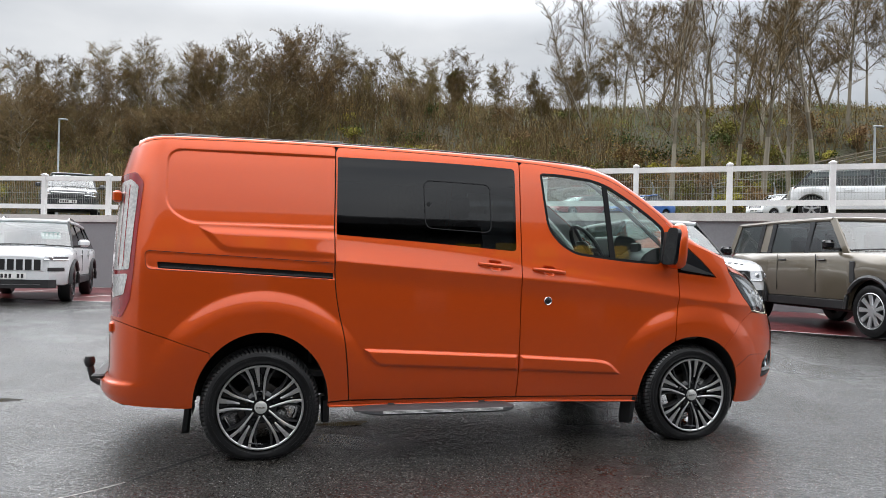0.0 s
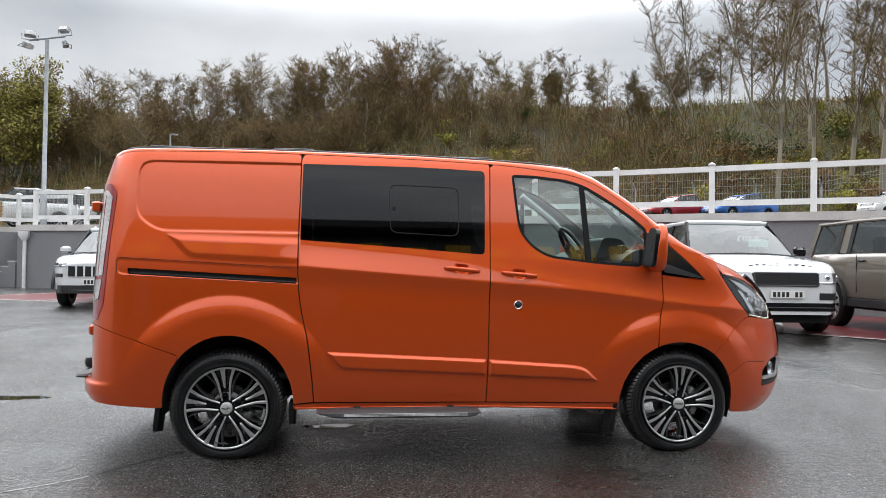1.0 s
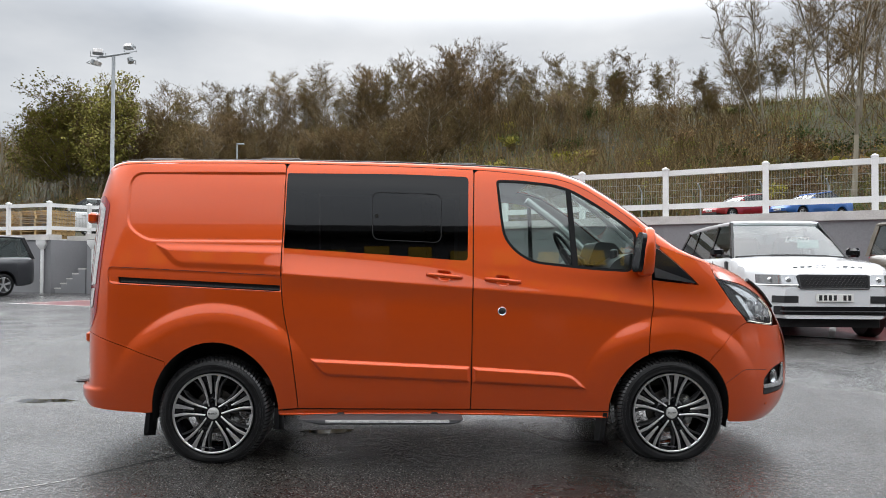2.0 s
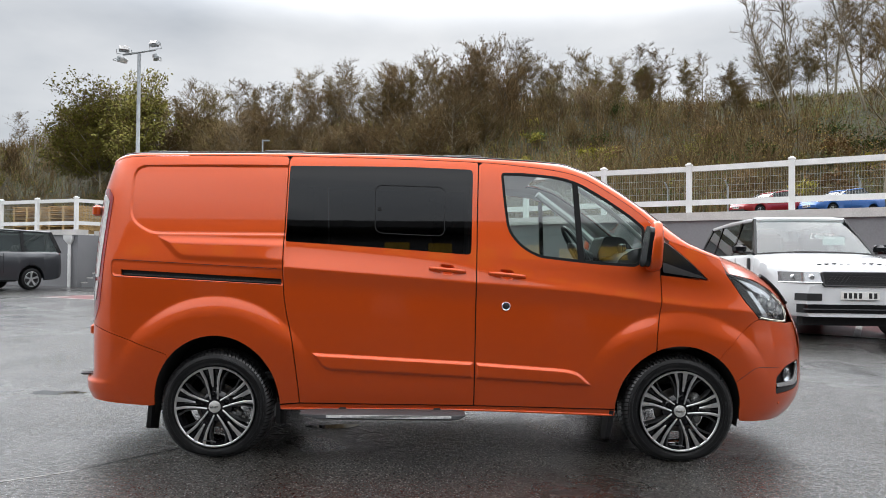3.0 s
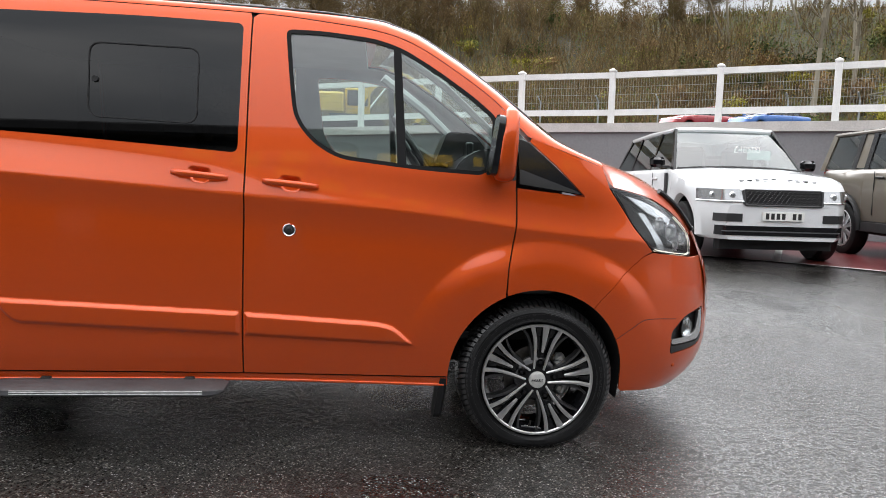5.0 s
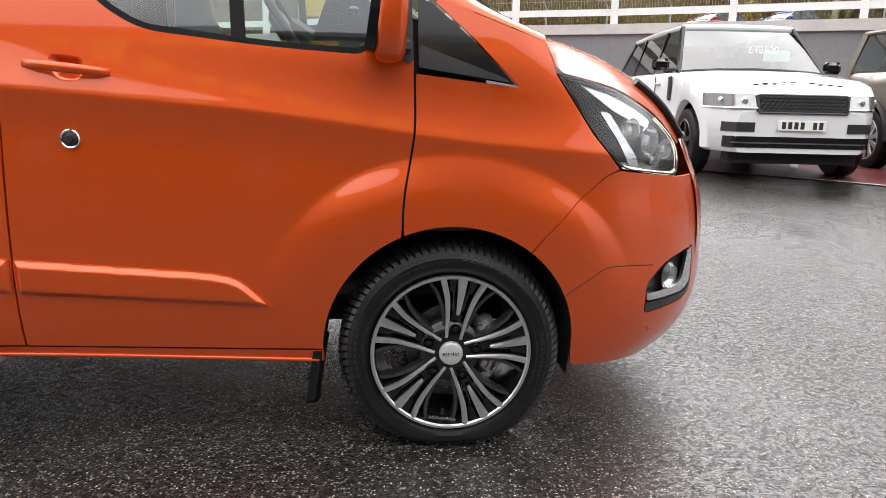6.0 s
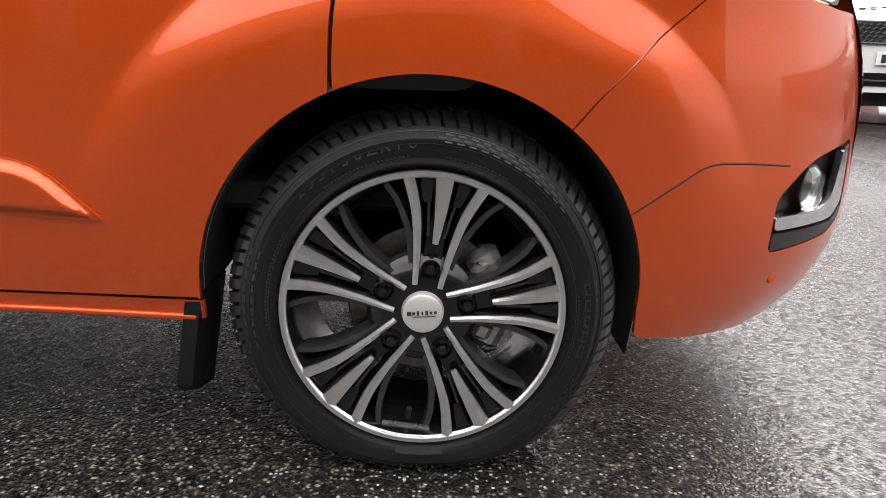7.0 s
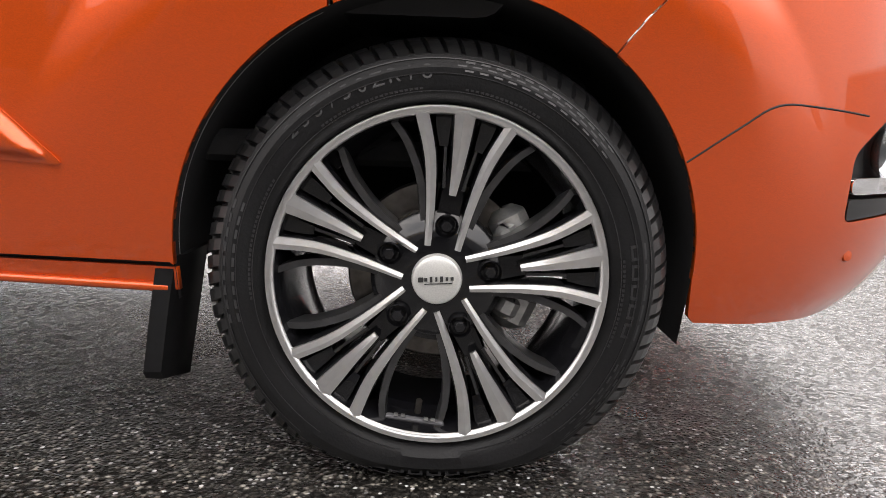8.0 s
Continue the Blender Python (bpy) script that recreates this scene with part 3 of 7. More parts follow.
def build_bays():
    """Red parking bays edged with white lines, in front of the wall."""
    nrm = np.array((0.5, 0.866))
    for k, (s0, s1) in enumerate(((-15.0, -0.4), (0.6, 34))):
        g = Geo()
        rows = []
        for d in np.linspace(5.3, 0.02, 9):
            a, b = wall_at(s0) - nrm * d, wall_at(s1) - nrm * d
            rows.append([(*a, ground_z(a[1]) + 0.004), *[(*(a + (b - a) * t), ground_z((a + (b - a) * t)[1]) + 0.004) for t in np.linspace(0.02, 0.98, 49)], (*b, ground_z(b[1]) + 0.004)])
        g.loft(rows, False)
        tagged(mesh_ob("bay_surface_%d" % (k + 1), g, M_REDBAY), "wet dark red surface of the parking bays", "parking bay", kind="structure")
        for s in np.arange(s0 + 0.4, s1, 2.6):
            g = Geo()
            pts = [wall_at(s) - nrm * d for d in np.linspace(5.3, 0.1, 12)]
            t = RIGHT if s >= 0 else -LEFT
            g.loft([[(*(p - t * 0.05), ground_z(p[1]) + 0.008), (*(p + t * 0.05), ground_z(p[1]) + 0.008)] for p in pts], False)
            tagged(mesh_ob("bay_line_%d" % (int(s * 10) + 500), g, M_LINE), "white painted line between parking bays", "road marking", kind="structure")
        g = Geo()
        g.loft([[(*(p - nrm * 0.05), ground_z(p[1]) + 0.008), (*(p + nrm * 0.05), ground_z(p[1]) + 0.008)] for p in (wall_at(s) - nrm * 5.3 for s in np.linspace(s0, s1, 60))], False)
        tagged(mesh_ob("bay_front_line_%d" % (k + 1), g, M_LINE), "white painted line along the parking bays", "road marking", kind="structure")


build_bays()


def build_mast(x, y, z, top, lamps=True):
    ms = thing("floodlight_mast", "tall galvanised mast with four floodlights on a crossbar" if lamps else "thin grey lamp post on the hillside", "lamp post")
    part("pole", Geo().tube([(x, y, z), (x, y, z + 1.2), (x, y, z + 1.25), (x, y, top)], [0.11, 0.11, 0.075, 0.06], 12), M_GALV, ms)
    part("base_plate", Geo().box((x, y, z + 0.02), (0.4, 0.4, 0.04), None, 0.005), M_GALV, ms)
    if not lamps:
        part("lamp_head", Geo().box((x + 0.25, y, top), (0.6, 0.2, 0.1), None, 0.03), M_GALV, ms)
        return
    part("crossbar", Geo().tube([(x - 0.62, y + 0.1, top - 0.02), (x + 0.62, y - 0.1, top + 0.12)], 0.04, 8), M_GALV, ms)
    for dx, dz, rz, rx in ((-0.55, 0.16, 20, -20), (-0.62, -0.22, 65, 25), (0.55, 0.36, -20, -30), (0.6, -0.12, -70, 20)):
        m = pose(x + dx, y, top + dz, rx, 0, rz)
        lamp = part("floodlight", Geo().box((0, 0, 0), (0.36, 0.18, 0.2), m, 0.03), M_GALV, ms)
        part("glass", Geo().box((0, -0.1, 0), (0.31, 0.02, 0.15), m, 0.005), M_PALELENS, lamp)
        part("stirrup", Geo().tube([m @ Vector((-0.25, 0, 0)), m @ Vector((-0.25, 0.14, -0.12)), m @ Vector((0.25, 0.14, -0.12)), m @ Vector((0.25, 0, 0))], 0.015, 6), M_GALV, ms)


build_mast(-9.6, 27.0, 2.1, 8.6)
build_mast(*at_polar(44.7, 45), slope_z(*at_polar(44.7, 45)), 9.0, False)
build_mast(-12.8, 58.7, slope_z(-12.8, 58.7), 10.5, False)


def build_showroom():
    """The dark building that stands behind the camera and shows in the glass and paint."""
    b = thing("showroom_building", "dark clad showroom with yellow lettering blocks along its top", "building")
    part("wall", Geo().box((3, -14, 3.55), (44, 9, 7.1), None, 0.05), M_CLAD, b, smooth=0)
    part("roof", Geo().box((3, -14, 7.17), (44.6, 9.6, 0.25), None, 0.05), M_GREYPLAST, b, smooth=0)
    for k in range(9):
        part("window", Geo().box((-16 + 4.6 * k, -9.46, 1.5), (3.7, 0.06, 2.6), None, 0.02), M_GLOSSBLACK, b, smooth=0)
    for k in range(30):
        part("cladding_rib", Geo().box((-18.4 + 1.45 * k, -9.47, 4.6), (0.05, 0.05, 3.4), None), M_GREYPLAST, b, smooth=0)
    rnd = random.Random(3)
    for x in np.arange(-9, 11, 1.15):
        w = rnd.uniform(0.45, 0.8)
        part("sign_block", Geo().box((x, -9.44, 6.45), (w, 0.12, rnd.uniform(0.55, 0.8)), pose(0, 0, 0), 0.02), M_YELLOW, b, "yellow sign lettering block", smooth=0)


build_showroom()

# ---- the orange van ----
YC = 5.76
_zt = np.linspace(0.1, 2.1, 401)
_bt = np.interp(_zt, [0.10, 0.22, 0.30, 0.42, 0.52, 0.75, 0.95, 1.10, 1.20, 1.40, 1.60, 1.80, 1.88, 1.95, 2.05],
                [4.90, 4.865, 4.845, 4.812, 4.797, 4.788, 4.790, 4.792, 4.797, 4.832, 4.866, 4.903, 4.925, 4.955, 5.02])
_k = np.exp(-0.5 * (np.arange(-20, 21) / 9.0) ** 2)
_bt = np.convolve(np.pad(_bt, 20, mode="edge"), _k / _k.sum(), "valid")
_nz = [0.10, 0.18, 0.22, 0.28, 0.35, 0.45, 0.57, 0.70, 0.82, 0.92, 1.00, 1.06, 1.12, 1.18, 1.25, 1.35, 1.5]
_nx = [3.67, 3.78, 3.862, 3.93, 3.97, 3.987, 3.987, 3.978, 3.95, 3.90, 3.86, 3.80, 3.73, 3.66, 3.58, 3.48, 3.40]
_nzt = np.linspace(0.1, 1.5, 281)
_nxt = np.convolve(np.pad(np.interp(_nzt, _nz, _nx), 12, mode="edge"), np.ones(25) / 25, "valid")
XS, XR = 3.02, -0.52
PRESS = rounded([(-0.575, 1.50), (-0.575, 1.855), (0.60, 1.862), (0.60, 1.405), (-0.44, 1.405)], [0.12, 0.10, 0.02, 0.02, 0.08], 9)
RIDGE = rounded([(-0.40, 1.395), (0.60, 1.375), (0.60, 1.20), (-0.25, 1.235)], [0.04, 0.01, 0.01, 0.06])
RAILPAN = rounded([(-0.675, 1.243), (0.60, 1.182), (0.60, 1.078), (-0.665, 1.135)], [0.035, 0.01, 0.01, 0.035])


def nose_x(z):
    return np.interp(z, _nzt, _nxt)


def tail_x(z):
    return np.interp(z, [0.1, 0.36, 0.40, 0.465, 0.485, 0.53, 0.83, 1.03, 1.38, 1.69, 1.87, 2.0], [-0.90, -0.962, -0.985, -0.988, -0.94, -0.932, -0.932, -0.928, -0.915, -0.895, -0.84, -0.76])


def side_y(x, z):
    """Where the van's near side lies, for a point of its side view."""
    x, z = np.asarray(x, float), np.asarray(z, float)
    y = np.interp(z, _zt, _bt)
    zc = 1.232 - 0.0745 * x - 0.035 * smooth01((x - 2.2) / 0.9)
    d = z - zc
    span = smooth01((x - 0.2) / 0.35)
    ds = np.sqrt(d * d + 0.007 ** 2) - 0.007
    y = y - span * 0.017 * np.where(d >= 0, np.clip(1 - ds / 0.14, 0, 1) ** 2, np.exp(-ds / 0.055))
    y = y + span * 0.004 * np.exp(-((d + 0.11) / 0.07) ** 2)
    for hx, hz, hw in ((0.0, 0.31, 0.685), (2.93, 0.318, 0.638)):
        r = np.hypot(x - hx, (z - hz) * (0.96 if hx < 1 else 1.0))
        up = smooth01((z - hz - 0.10) / 0.36)
        t = np.clip((hw - r) / 0.13, 0, 1)
        t = t - 0.09 * (1 - np.exp(-t / 0.09))
        y = y - 0.028 * (1 - (1 - t) ** 2) * up
    rear_part = x < 0.4235
    y = y + rear_part * 0.010 * smooth01(-reach(PRESS, x, z) / 0.010) - rear_part * 0.010 * smooth01(-reach(RIDGE, x, z) / 0.045)
    y = y + rear_part * 0.005 * smooth01(-reach(RAILPAN, x, z) / 0.014)
    w = YC - y
    a = np.clip((x - XS) / (nose_x(z) - XS), 0, 0.985)
    w = w * (1 - a ** 2.5) ** 0.4
    b = np.clip((XR - x) / (XR - tail_x(z)), 0, 0.985)
    w = w * (1 - b ** 3.2) ** (1 / 3.2)
    return YC - w


def side_normals(x, z, f=side_y):
    e = 0.004
    n = np.stack([(f(x + e, z) - f(x - e, z)) / (2 * e), -np.ones_like(x), (f(x, z + e) - f(x, z - e)) / (2 * e)], 1)
    return n / np.linalg.norm(n, axis=1)[:, None]


def side_panel(name, outline, material, parent, holes=(), off=0.0, step=0.019, rim=0.016, label="", f=side_y, mirror=False, bulge=None):
    """A sheet of the van's side inside an outline of x and z, with openings and turned-in edges."""
    from_edges = [resample(outline, step)] + [resample(h, step) for h in holes]
    pts, edges = [], []
    for loop in from_edges:
        k = len(pts)
        pts += loop
        edges += [(k + i, k + (i + 1) % len(loop)) for i in range(len(loop))]
    o = np.array(from_edges[0])
    gx, gz = np.meshgrid(np.arange(o[:, 0].min(), o[:, 0].max(), step), np.arange(o[:, 1].min(), o[:, 1].max(), step))
    gx, gz = gx.ravel(), gz.ravel()
    ok = reach(from_edges[0], gx, gz) < -0.45 * step
    for h in from_edges[1:]:
        ok &= reach(h, gx, gz) > 0.45 * step
    pts += list(zip(gx[ok], gz[ok]))
    from mathutils.geometry import delaunay_2d_cdt
    vv, _, ff, *_ = delaunay_2d_cdt([Vector(p) for p in pts], edges, [], 0, 1e-6)
    x, z = np.array([v.x for v in vv]), np.array([v.y for v in vv])
    tri = np.array([q[:3] for q in ff])
    cx, cz = x[tri].mean(1), z[tri].mean(1)
    keep = inside(from_edges[0], cx, cz)
    for h in from_edges[1:]:
        keep &= ~inside(h, cx, cz)
    tri = tri[keep]
    g = lambda a, b: f(a, b) + off - (bulge(a, b) if bulge else 0.0)
    y = g(x, z)
    nrm = side_normals(x, z, g)
    area = (x[tri[:, 1]] - x[tri[:, 0]]) * (z[tri[:, 2]] - z[tri[:, 0]]) - (x[tri[:, 2]] - x[tri[:, 0]]) * (z[tri[:, 1]] - z[tri[:, 0]])
    tri[area < 0] = tri[area < 0][:, ::-1]
    geo = Geo()
    geo.v = list(zip(x.tolist(), y.tolist(), z.tolist()))
    geo.f = [tuple(t) for t in tri.tolist()]
    norms = nrm.tolist()
    for li, loop in enumerate(from_edges):
        l = np.array(loop)
        ly = g(l[:, 0], l[:, 1])
        tan = np.roll(l, -1, 0) - np.roll(l, 1, 0)
        out = np.stack([tan[:, 1], -tan[:, 0]], 1)
        out /= np.linalg.norm(out, axis=1)[:, None] + 1e-9
        turn = np.sum(l[:, 0] * np.roll(l[:, 1], -1) - np.roll(l[:, 0], -1) * l[:, 1])
        if (turn < 0) != (li > 0):
            out = -out
        k, n = len(geo.v), len(l)
        geo.v += [(a, b, c) for (a, c), b in zip(loop, ly)] + [(a, b + rim, c) for (a, c), b in zip(loop, ly)]
        norms += [(a, -0.35, c) for a, c in out] + [(a, 0.0, c) for a, c in out]
        for i in range(n):
            j = (i + 1) % n
            q = (k + i, k + j, k + n + j, k + n + i)
            geo.f.append(q[::-1] if (turn > 0) == (li == 0) else q)
    if mirror:
        geo.v = [(a, 2 * YC - b, c) for a, b, c in geo.v]
        geo.f = [q[::-1] for q in geo.f]
        norms = [(a, -b, c) for a, b, c in norms]
    return part(name, geo, material, parent, label, normals=[Vector(q).normalized() for q in norms])


def seam_ribbon(path, parent, width=0.02, depth=0.017, name="door_seal"):
    rings = []
    p = np.array(curve(path, 0.03))
    tan = np.gradient(p, axis=0)
    tan /= np.linalg.norm(tan, axis=1)[:, None]
    for (x, z), (tx, tz) in zip(p, tan):
        pts = [(x - tz * w, z + tx * w) for w in (-width, width)]
        rings.append([(a, float(side_y(a, b)) + depth, b) for a, b in pts])
    return part(name, Geo().loft(rings, False), M_VOID, parent)


def arc(cx, cz, rx, rz, a0, a1, n=72):
    return [(cx + rx * math.cos(radians(a0 + (a1 - a0) * k / n)), cz + rz * math.sin(radians(a0 + (a1 - a0) * k / n))) for k in range(n + 1)]


GAP = 0.0035
SEAM_Q = curve([(0.425, 1.905), (0.422, 1.64), (0.418, 1.36), (0.424, 1.09), (0.446, 0.917), (0.490, 0.715), (0.520, 0.46), (0.528, 0.345)])
SEAM_D = curve([(1.655, 1.885), (1.648, 1.6), (1.644, 1.3), (1.638, 0.9), (1.632, 0.345)])
SEAM_F = curve([(2.803, 1.175), (2.806, 1.03), (2.795, 0.93), (2.777, 0.82), (2.772, 0.712)])
GUTTER = curve([(-0.745, 1.86), (-0.70, 1.893), (-0.55, 1.914), (0.0, 1.925), (0.425, 1.924), (1.0, 1.915), (1.655, 1.893), (1.95, 1.868), (2.20, 1.833), (2.36, 1.778), (2.55, 1.662), (2.70, 1.553), (2.775, 1.478), (2.84, 1.402)])


def gutter(x):
    return float(np.interp(x, [p[0] for p in GUTTER], [p[1] for p in GUTTER]))


def crest(x):
    return float(np.interp(x, [-0.79, -0.76, -0.70, -0.60, -0.14, 0.37, 1.18, 1.66, 1.98, 2.21, 2.37, 2.56, 2.72, 2.84, 2.98, 3.07, 3.2],
                           [1.868, 1.906, 1.926, 1.940, 1.950, 1.953, 1.944, 1.928, 1.912, 1.894, 1.84, 1.722, 1.606, 1.511, 1.40, 1.355, 1.305]))


def shift(path, dx, dz=0.0):
    return [(a + dx, b + dz) for a, b in path]


def build_van():
    van = thing("van", "orange metallic panel van with black alloy wheels, parked on wet tarmac", "van")
    cups = [rounded([(x0 + 0.062, z0 + 0.030), (x0 + 0.17, z0 + 0.020), (x0 + 0.158, z0 - 0.050), (x0 + 0.08, z0 - 0.044)], 0.03) for x0, z0 in ((1.34, 1.204), (1.716, 1.176))]
    arch_f = arc(2.928, 0.318, 0.400, 0.412, 0, 180)
    arch_r = arc(0.005, 0.33, 0.398, 0.440, 0, 180)
    on_arch = lambda x: (x, 0.318 + 0.412 * math.sqrt(1 - ((x - 2.928) / 0.40) ** 2))
    # rear quarter
    top = [(x, gutter(x) - GAP) for x in np.arange(0.41, -0.735, -0.04)]
    rear = [(float(XR + 0.95 * (tail_x(z) - XR)), z) for z in np.arange(1.86, 0.80, -0.05)]
    bump_seam = curve([(-0.89, 0.835), (-0.80, 0.822), (-0.70, 0.792), (-0.47, 0.712), (-0.30, 0.650)])
    quarter = shift(SEAM_Q[::-1], -GAP) + top + rear + bump_seam + [(-0.294, 0.620)] + [p for p in arch_r[::-1] if p[0] > -0.285] + [(0.403, 0.335)]
    tail = rounded([(-0.862, 1.69), (-0.745, 1.705), (-0.698, 1.645), (-0.722, 1.35), (-0.735, 1.12), (-0.752, 0.95), (-0.80, 0.848), (-0.898, 0.848), (-0.893, 1.2)], 0.02)
    slot = rounded([(-0.605, 1.178), (0.44, 1.128), (0.44, 1.090), (-0.60, 1.140)], 0.006)
    slot_c = [(min(a, 0.412), b) for a, b in slot]
    q = side_panel("rear_quarter_panel", quarter, M_ORANGE, van, [tail, slot_c], step=0.008)
    # near-black tube stands in for shade along the pressed track panel's edge
    line = resample(RAILPAN, 0.03)
    line = [p_ for p_ in line if p_[0] < 0.405]
    k0 = max(range(len(line)), key=lambda k: math.hypot(line[k][0] - line[k - 1][0], line[k][1] - line[k - 1][1]))
    line = line[k0:] + line[:k0]
    part("rail_panel_seam", Geo().tube([(a, float(side_y(a, b)) + 0.0006, b) for a, b in line], 0.0016, 5), M_VOID, q, smooth=60)
    # sliding door
    top = [(x, gutter(x) - GAP) for x in np.arange(1.645, 0.44, -0.04)]
    door = shift(SEAM_Q, GAP)[1:] + [(0.532, 0.345), (1.628, 0.338)] + shift(SEAM_D[::-1], -GAP)[1:-1] + top
    sw = rounded([(0.436, 1.858), (1.20, 1.858), (1.618, 1.842), (1.608, 1.290), (1.0, 1.333), (0.430, 1.366)], [0.012, 0.3, 0.03, 0.03, 0.3, 0.012])
    side_panel("sliding_door", door, M_ORANGE, van, [sw, cups[0]], step=0.011)
    # front door
    top = [(x, gutter(x) - GAP) for x in np.arange(2.76, 1.67, -0.03)]
    arch_part = [p for p in arch_f[::-1] if p[0] < 2.76] + [on_arch(2.7685)]
    fdoor = shift(SEAM_D, GAP)[1:] + [(1.636, 0.338), (2.522, 0.322)] + arch_part + shift(SEAM_F[::-1], -GAP)[1:] + [(2.80, 1.19), (2.795, 1.30), (2.79, 1.44)] + top
    dw = rounded([(1.797, 1.825), (1.95, 1.824), (2.18, 1.800), (2.30, 1.762), (2.46, 1.668), (2.62, 1.556), (2.715, 1.475), (2.705, 1.30), (2.665, 1.222), (2.40, 1.236), (2.03, 1.276), (1.915, 1.345), (1.838, 1.445), (1.818, 1.60)],
                 [0.03, 0.1, 0.2, 0.1, 0.2, 0.1, 0.03, 0.06, 0.04, 0.3, 0.09, 0.1, 0.06, 0.1])
    side_panel("front_door", fdoor, M_ORANGE, van, [dw, cups[1]], step=0.010)
    # front wing
    lamp = rounded([(3.226, 1.186), (3.444, 1.139), (3.605, 1.060), (3.700, 0.962), (3.690, 0.868), (3.452, 0.898), (3.355, 1.005)], [0.012, 0.3, 0.12, 0.03, 0.02, 0.05, 0.3])
    wing = [(2.809, 1.172), (3.112, 1.140), (2.985, 1.268), (2.862, 1.375), (2.875, 1.400), (2.98, 1.347), (3.09, 1.307), (3.19, 1.272), (3.212, 1.215), (3.224, 1.180), (3.29, 1.088), (3.350, 1.003), (3.444, 0.900), (3.40, 0.880), (3.30, 0.797), (3.205, 0.6985), on_arch(3.166)]
    wing += [p for p in arch_f if 2.785 < p[0] < 3.16] + [on_arch(2.777)] + shift(SEAM_F[::-1], GAP)[1:-1]
    side_panel("front_wing", wing, M_ORANGE, van, step=0.009)
    # front bumper, side part
    front = [(float(XS + 0.885 * (nose_x(z) - XS)), z) for z in np.arange(0.86, 0.24, -0.03)]
    fog = rounded([(3.582, 0.520), (3.66, 0.590), (3.800, 0.622), (3.812, 0.452), (3.77, 0.424), (3.586, 0.408)], [0.02, 0.04, 0.02, 0.03, 0.04, 0.02])
    bumper = [on_arch(3.1685), (3.2075, 0.6965), (3.3015, 0.7945), (3.4015, 0.8775), (3.448, 0.894), (3.690, 0.863)] + front + [(3.70, 0.236), (3.58, 0.228), (3.45, 0.234), (3.345, 0.243), (3.334, 0.255)] + [p for p in arch_f if 3.175 < p[0]]
    fb = side_panel("front_bumper", bumper, M_ORANGE, van, [fog], step=0.013)
    crease = curve([(3.287, 0.502), (3.36, 0.553), (3.42, 0.588), (3.50, 0.589), (3.60, 0.581)], 0.012)
    part("bumper_seam", Geo().tube([(a, float(side_y(a, b)) + 0.0004, b) for a, b in crease], 0.0017, 5), M_VOID, fb, smooth=60)
    # rear bumper, side part
    rearb = [(float(XR + 0.95 * (tail_x(z) - XR)), z) for z in np.arange(0.80, 0.36, -0.03)]
    rbump = [(a, b - 0.0045) for a, b in bump_seam[::-1]] + rearb + [(-0.80, 0.345), (-0.44, 0.315), (-0.395, 0.318)] + [p for p in arch_r[::-1] if p[0] < -0.305] + [(-0.2985, 0.6155)]
    side_panel("rear_bumper", rbump, M_ORANGE, van, step=0.022)
    # sills
    side_panel("sill", [(0.402, 0.325), (0.53, 0.335), (1.63, 0.330), (2.53, 0.313), (2.53, 0.275), (1.63, 0.302), (0.40, 0.300)], M_ORANGE, van, off=0.008)
    lip_ = curve([(0.412, 0.303), (1.0, 0.3045), (1.63, 0.304), (2.1, 0.292), (2.515, 0.279)], 0.08)
    part("sill_lip", Geo().tube([(a, float(side_y(a, b)) + 0.006, b) for a, b in lip_], 0.0075, 8), M_ORANGE, van, smooth=60)
    # far side: the same outlines turned over, with the same openings
    for name, outline, holes in (("far_quarter_panel", quarter, []), ("far_sliding_door", door, [sw]), ("far_front_door", fdoor, [dw]), ("far_front_wing", wing, []), ("far_front_bumper", bumper, []), ("far_rear_bumper", rbump, [])):
        side_panel(name, outline, M_ORANGE, van, holes, step=0.06, mirror=True)
    for name, outline, holes in (("door_lining", door, [sw]), ("cab_lining", fdoor, [dw]), ("quarter_lining", quarter, [])):
        for mir in (False, True):
            side_panel(name, outline, M_LINING if name != "quarter_lining" else M_VOID, van, holes, off=0.03, step=0.08, rim=0.004, mirror=mir)
    for s in (SEAM_Q, SEAM_D, SEAM_F, bump_seam, [(x, gutter(x)) for x in np.arange(0.42, 2.8, 0.08)]):
        seam_ribbon(s, van)
    seam_ribbon([(0.52, 0.337), (1.63, 0.334), (2.5, 0.317)], van, 0.008)
    # cant rails and pillars, roof, windscreen
    for sgn in (1, -1):
        g, rings = Geo(), []
        for x in list(np.arange(-0.745, 3.1, 0.045)) + [3.12, 3.19]:
            z0, z1 = (gutter(x) if x < 2.84 else 1.40 + (x - 2.84) * -0.36), crest(x)
            y0 = float(side_y(x, z0 - 0.002))
            w = 0.055 + 0.05 * float(smooth01((x - 1.9) / 0.5)) + 0.02 * float(smooth01((x - 2.8) / 0.3))
            ring = []
            for k in range(8):
                t = k / 7 * math.pi / 2
                y, z = y0 + w * (1 - math.cos(t)) * 1.3, z0 + (z1 - z0) * math.sin(t)
                ring.append((x, y if sgn > 0 else 2 * YC - y, z))
            rings.append(ring)
        g.loft(rings, False)
        part("cant_rail", g, M_ORANGE, van, smooth=60, flip=sgn < 0)
        g = Geo()
        g.loft([[(x, y + 0.022 * sgn, z - 0.02) for x, y, z in r] for r in rings[12:]], False)
        part("cant_rail_lining", g, M_LINING, van, smooth=60)

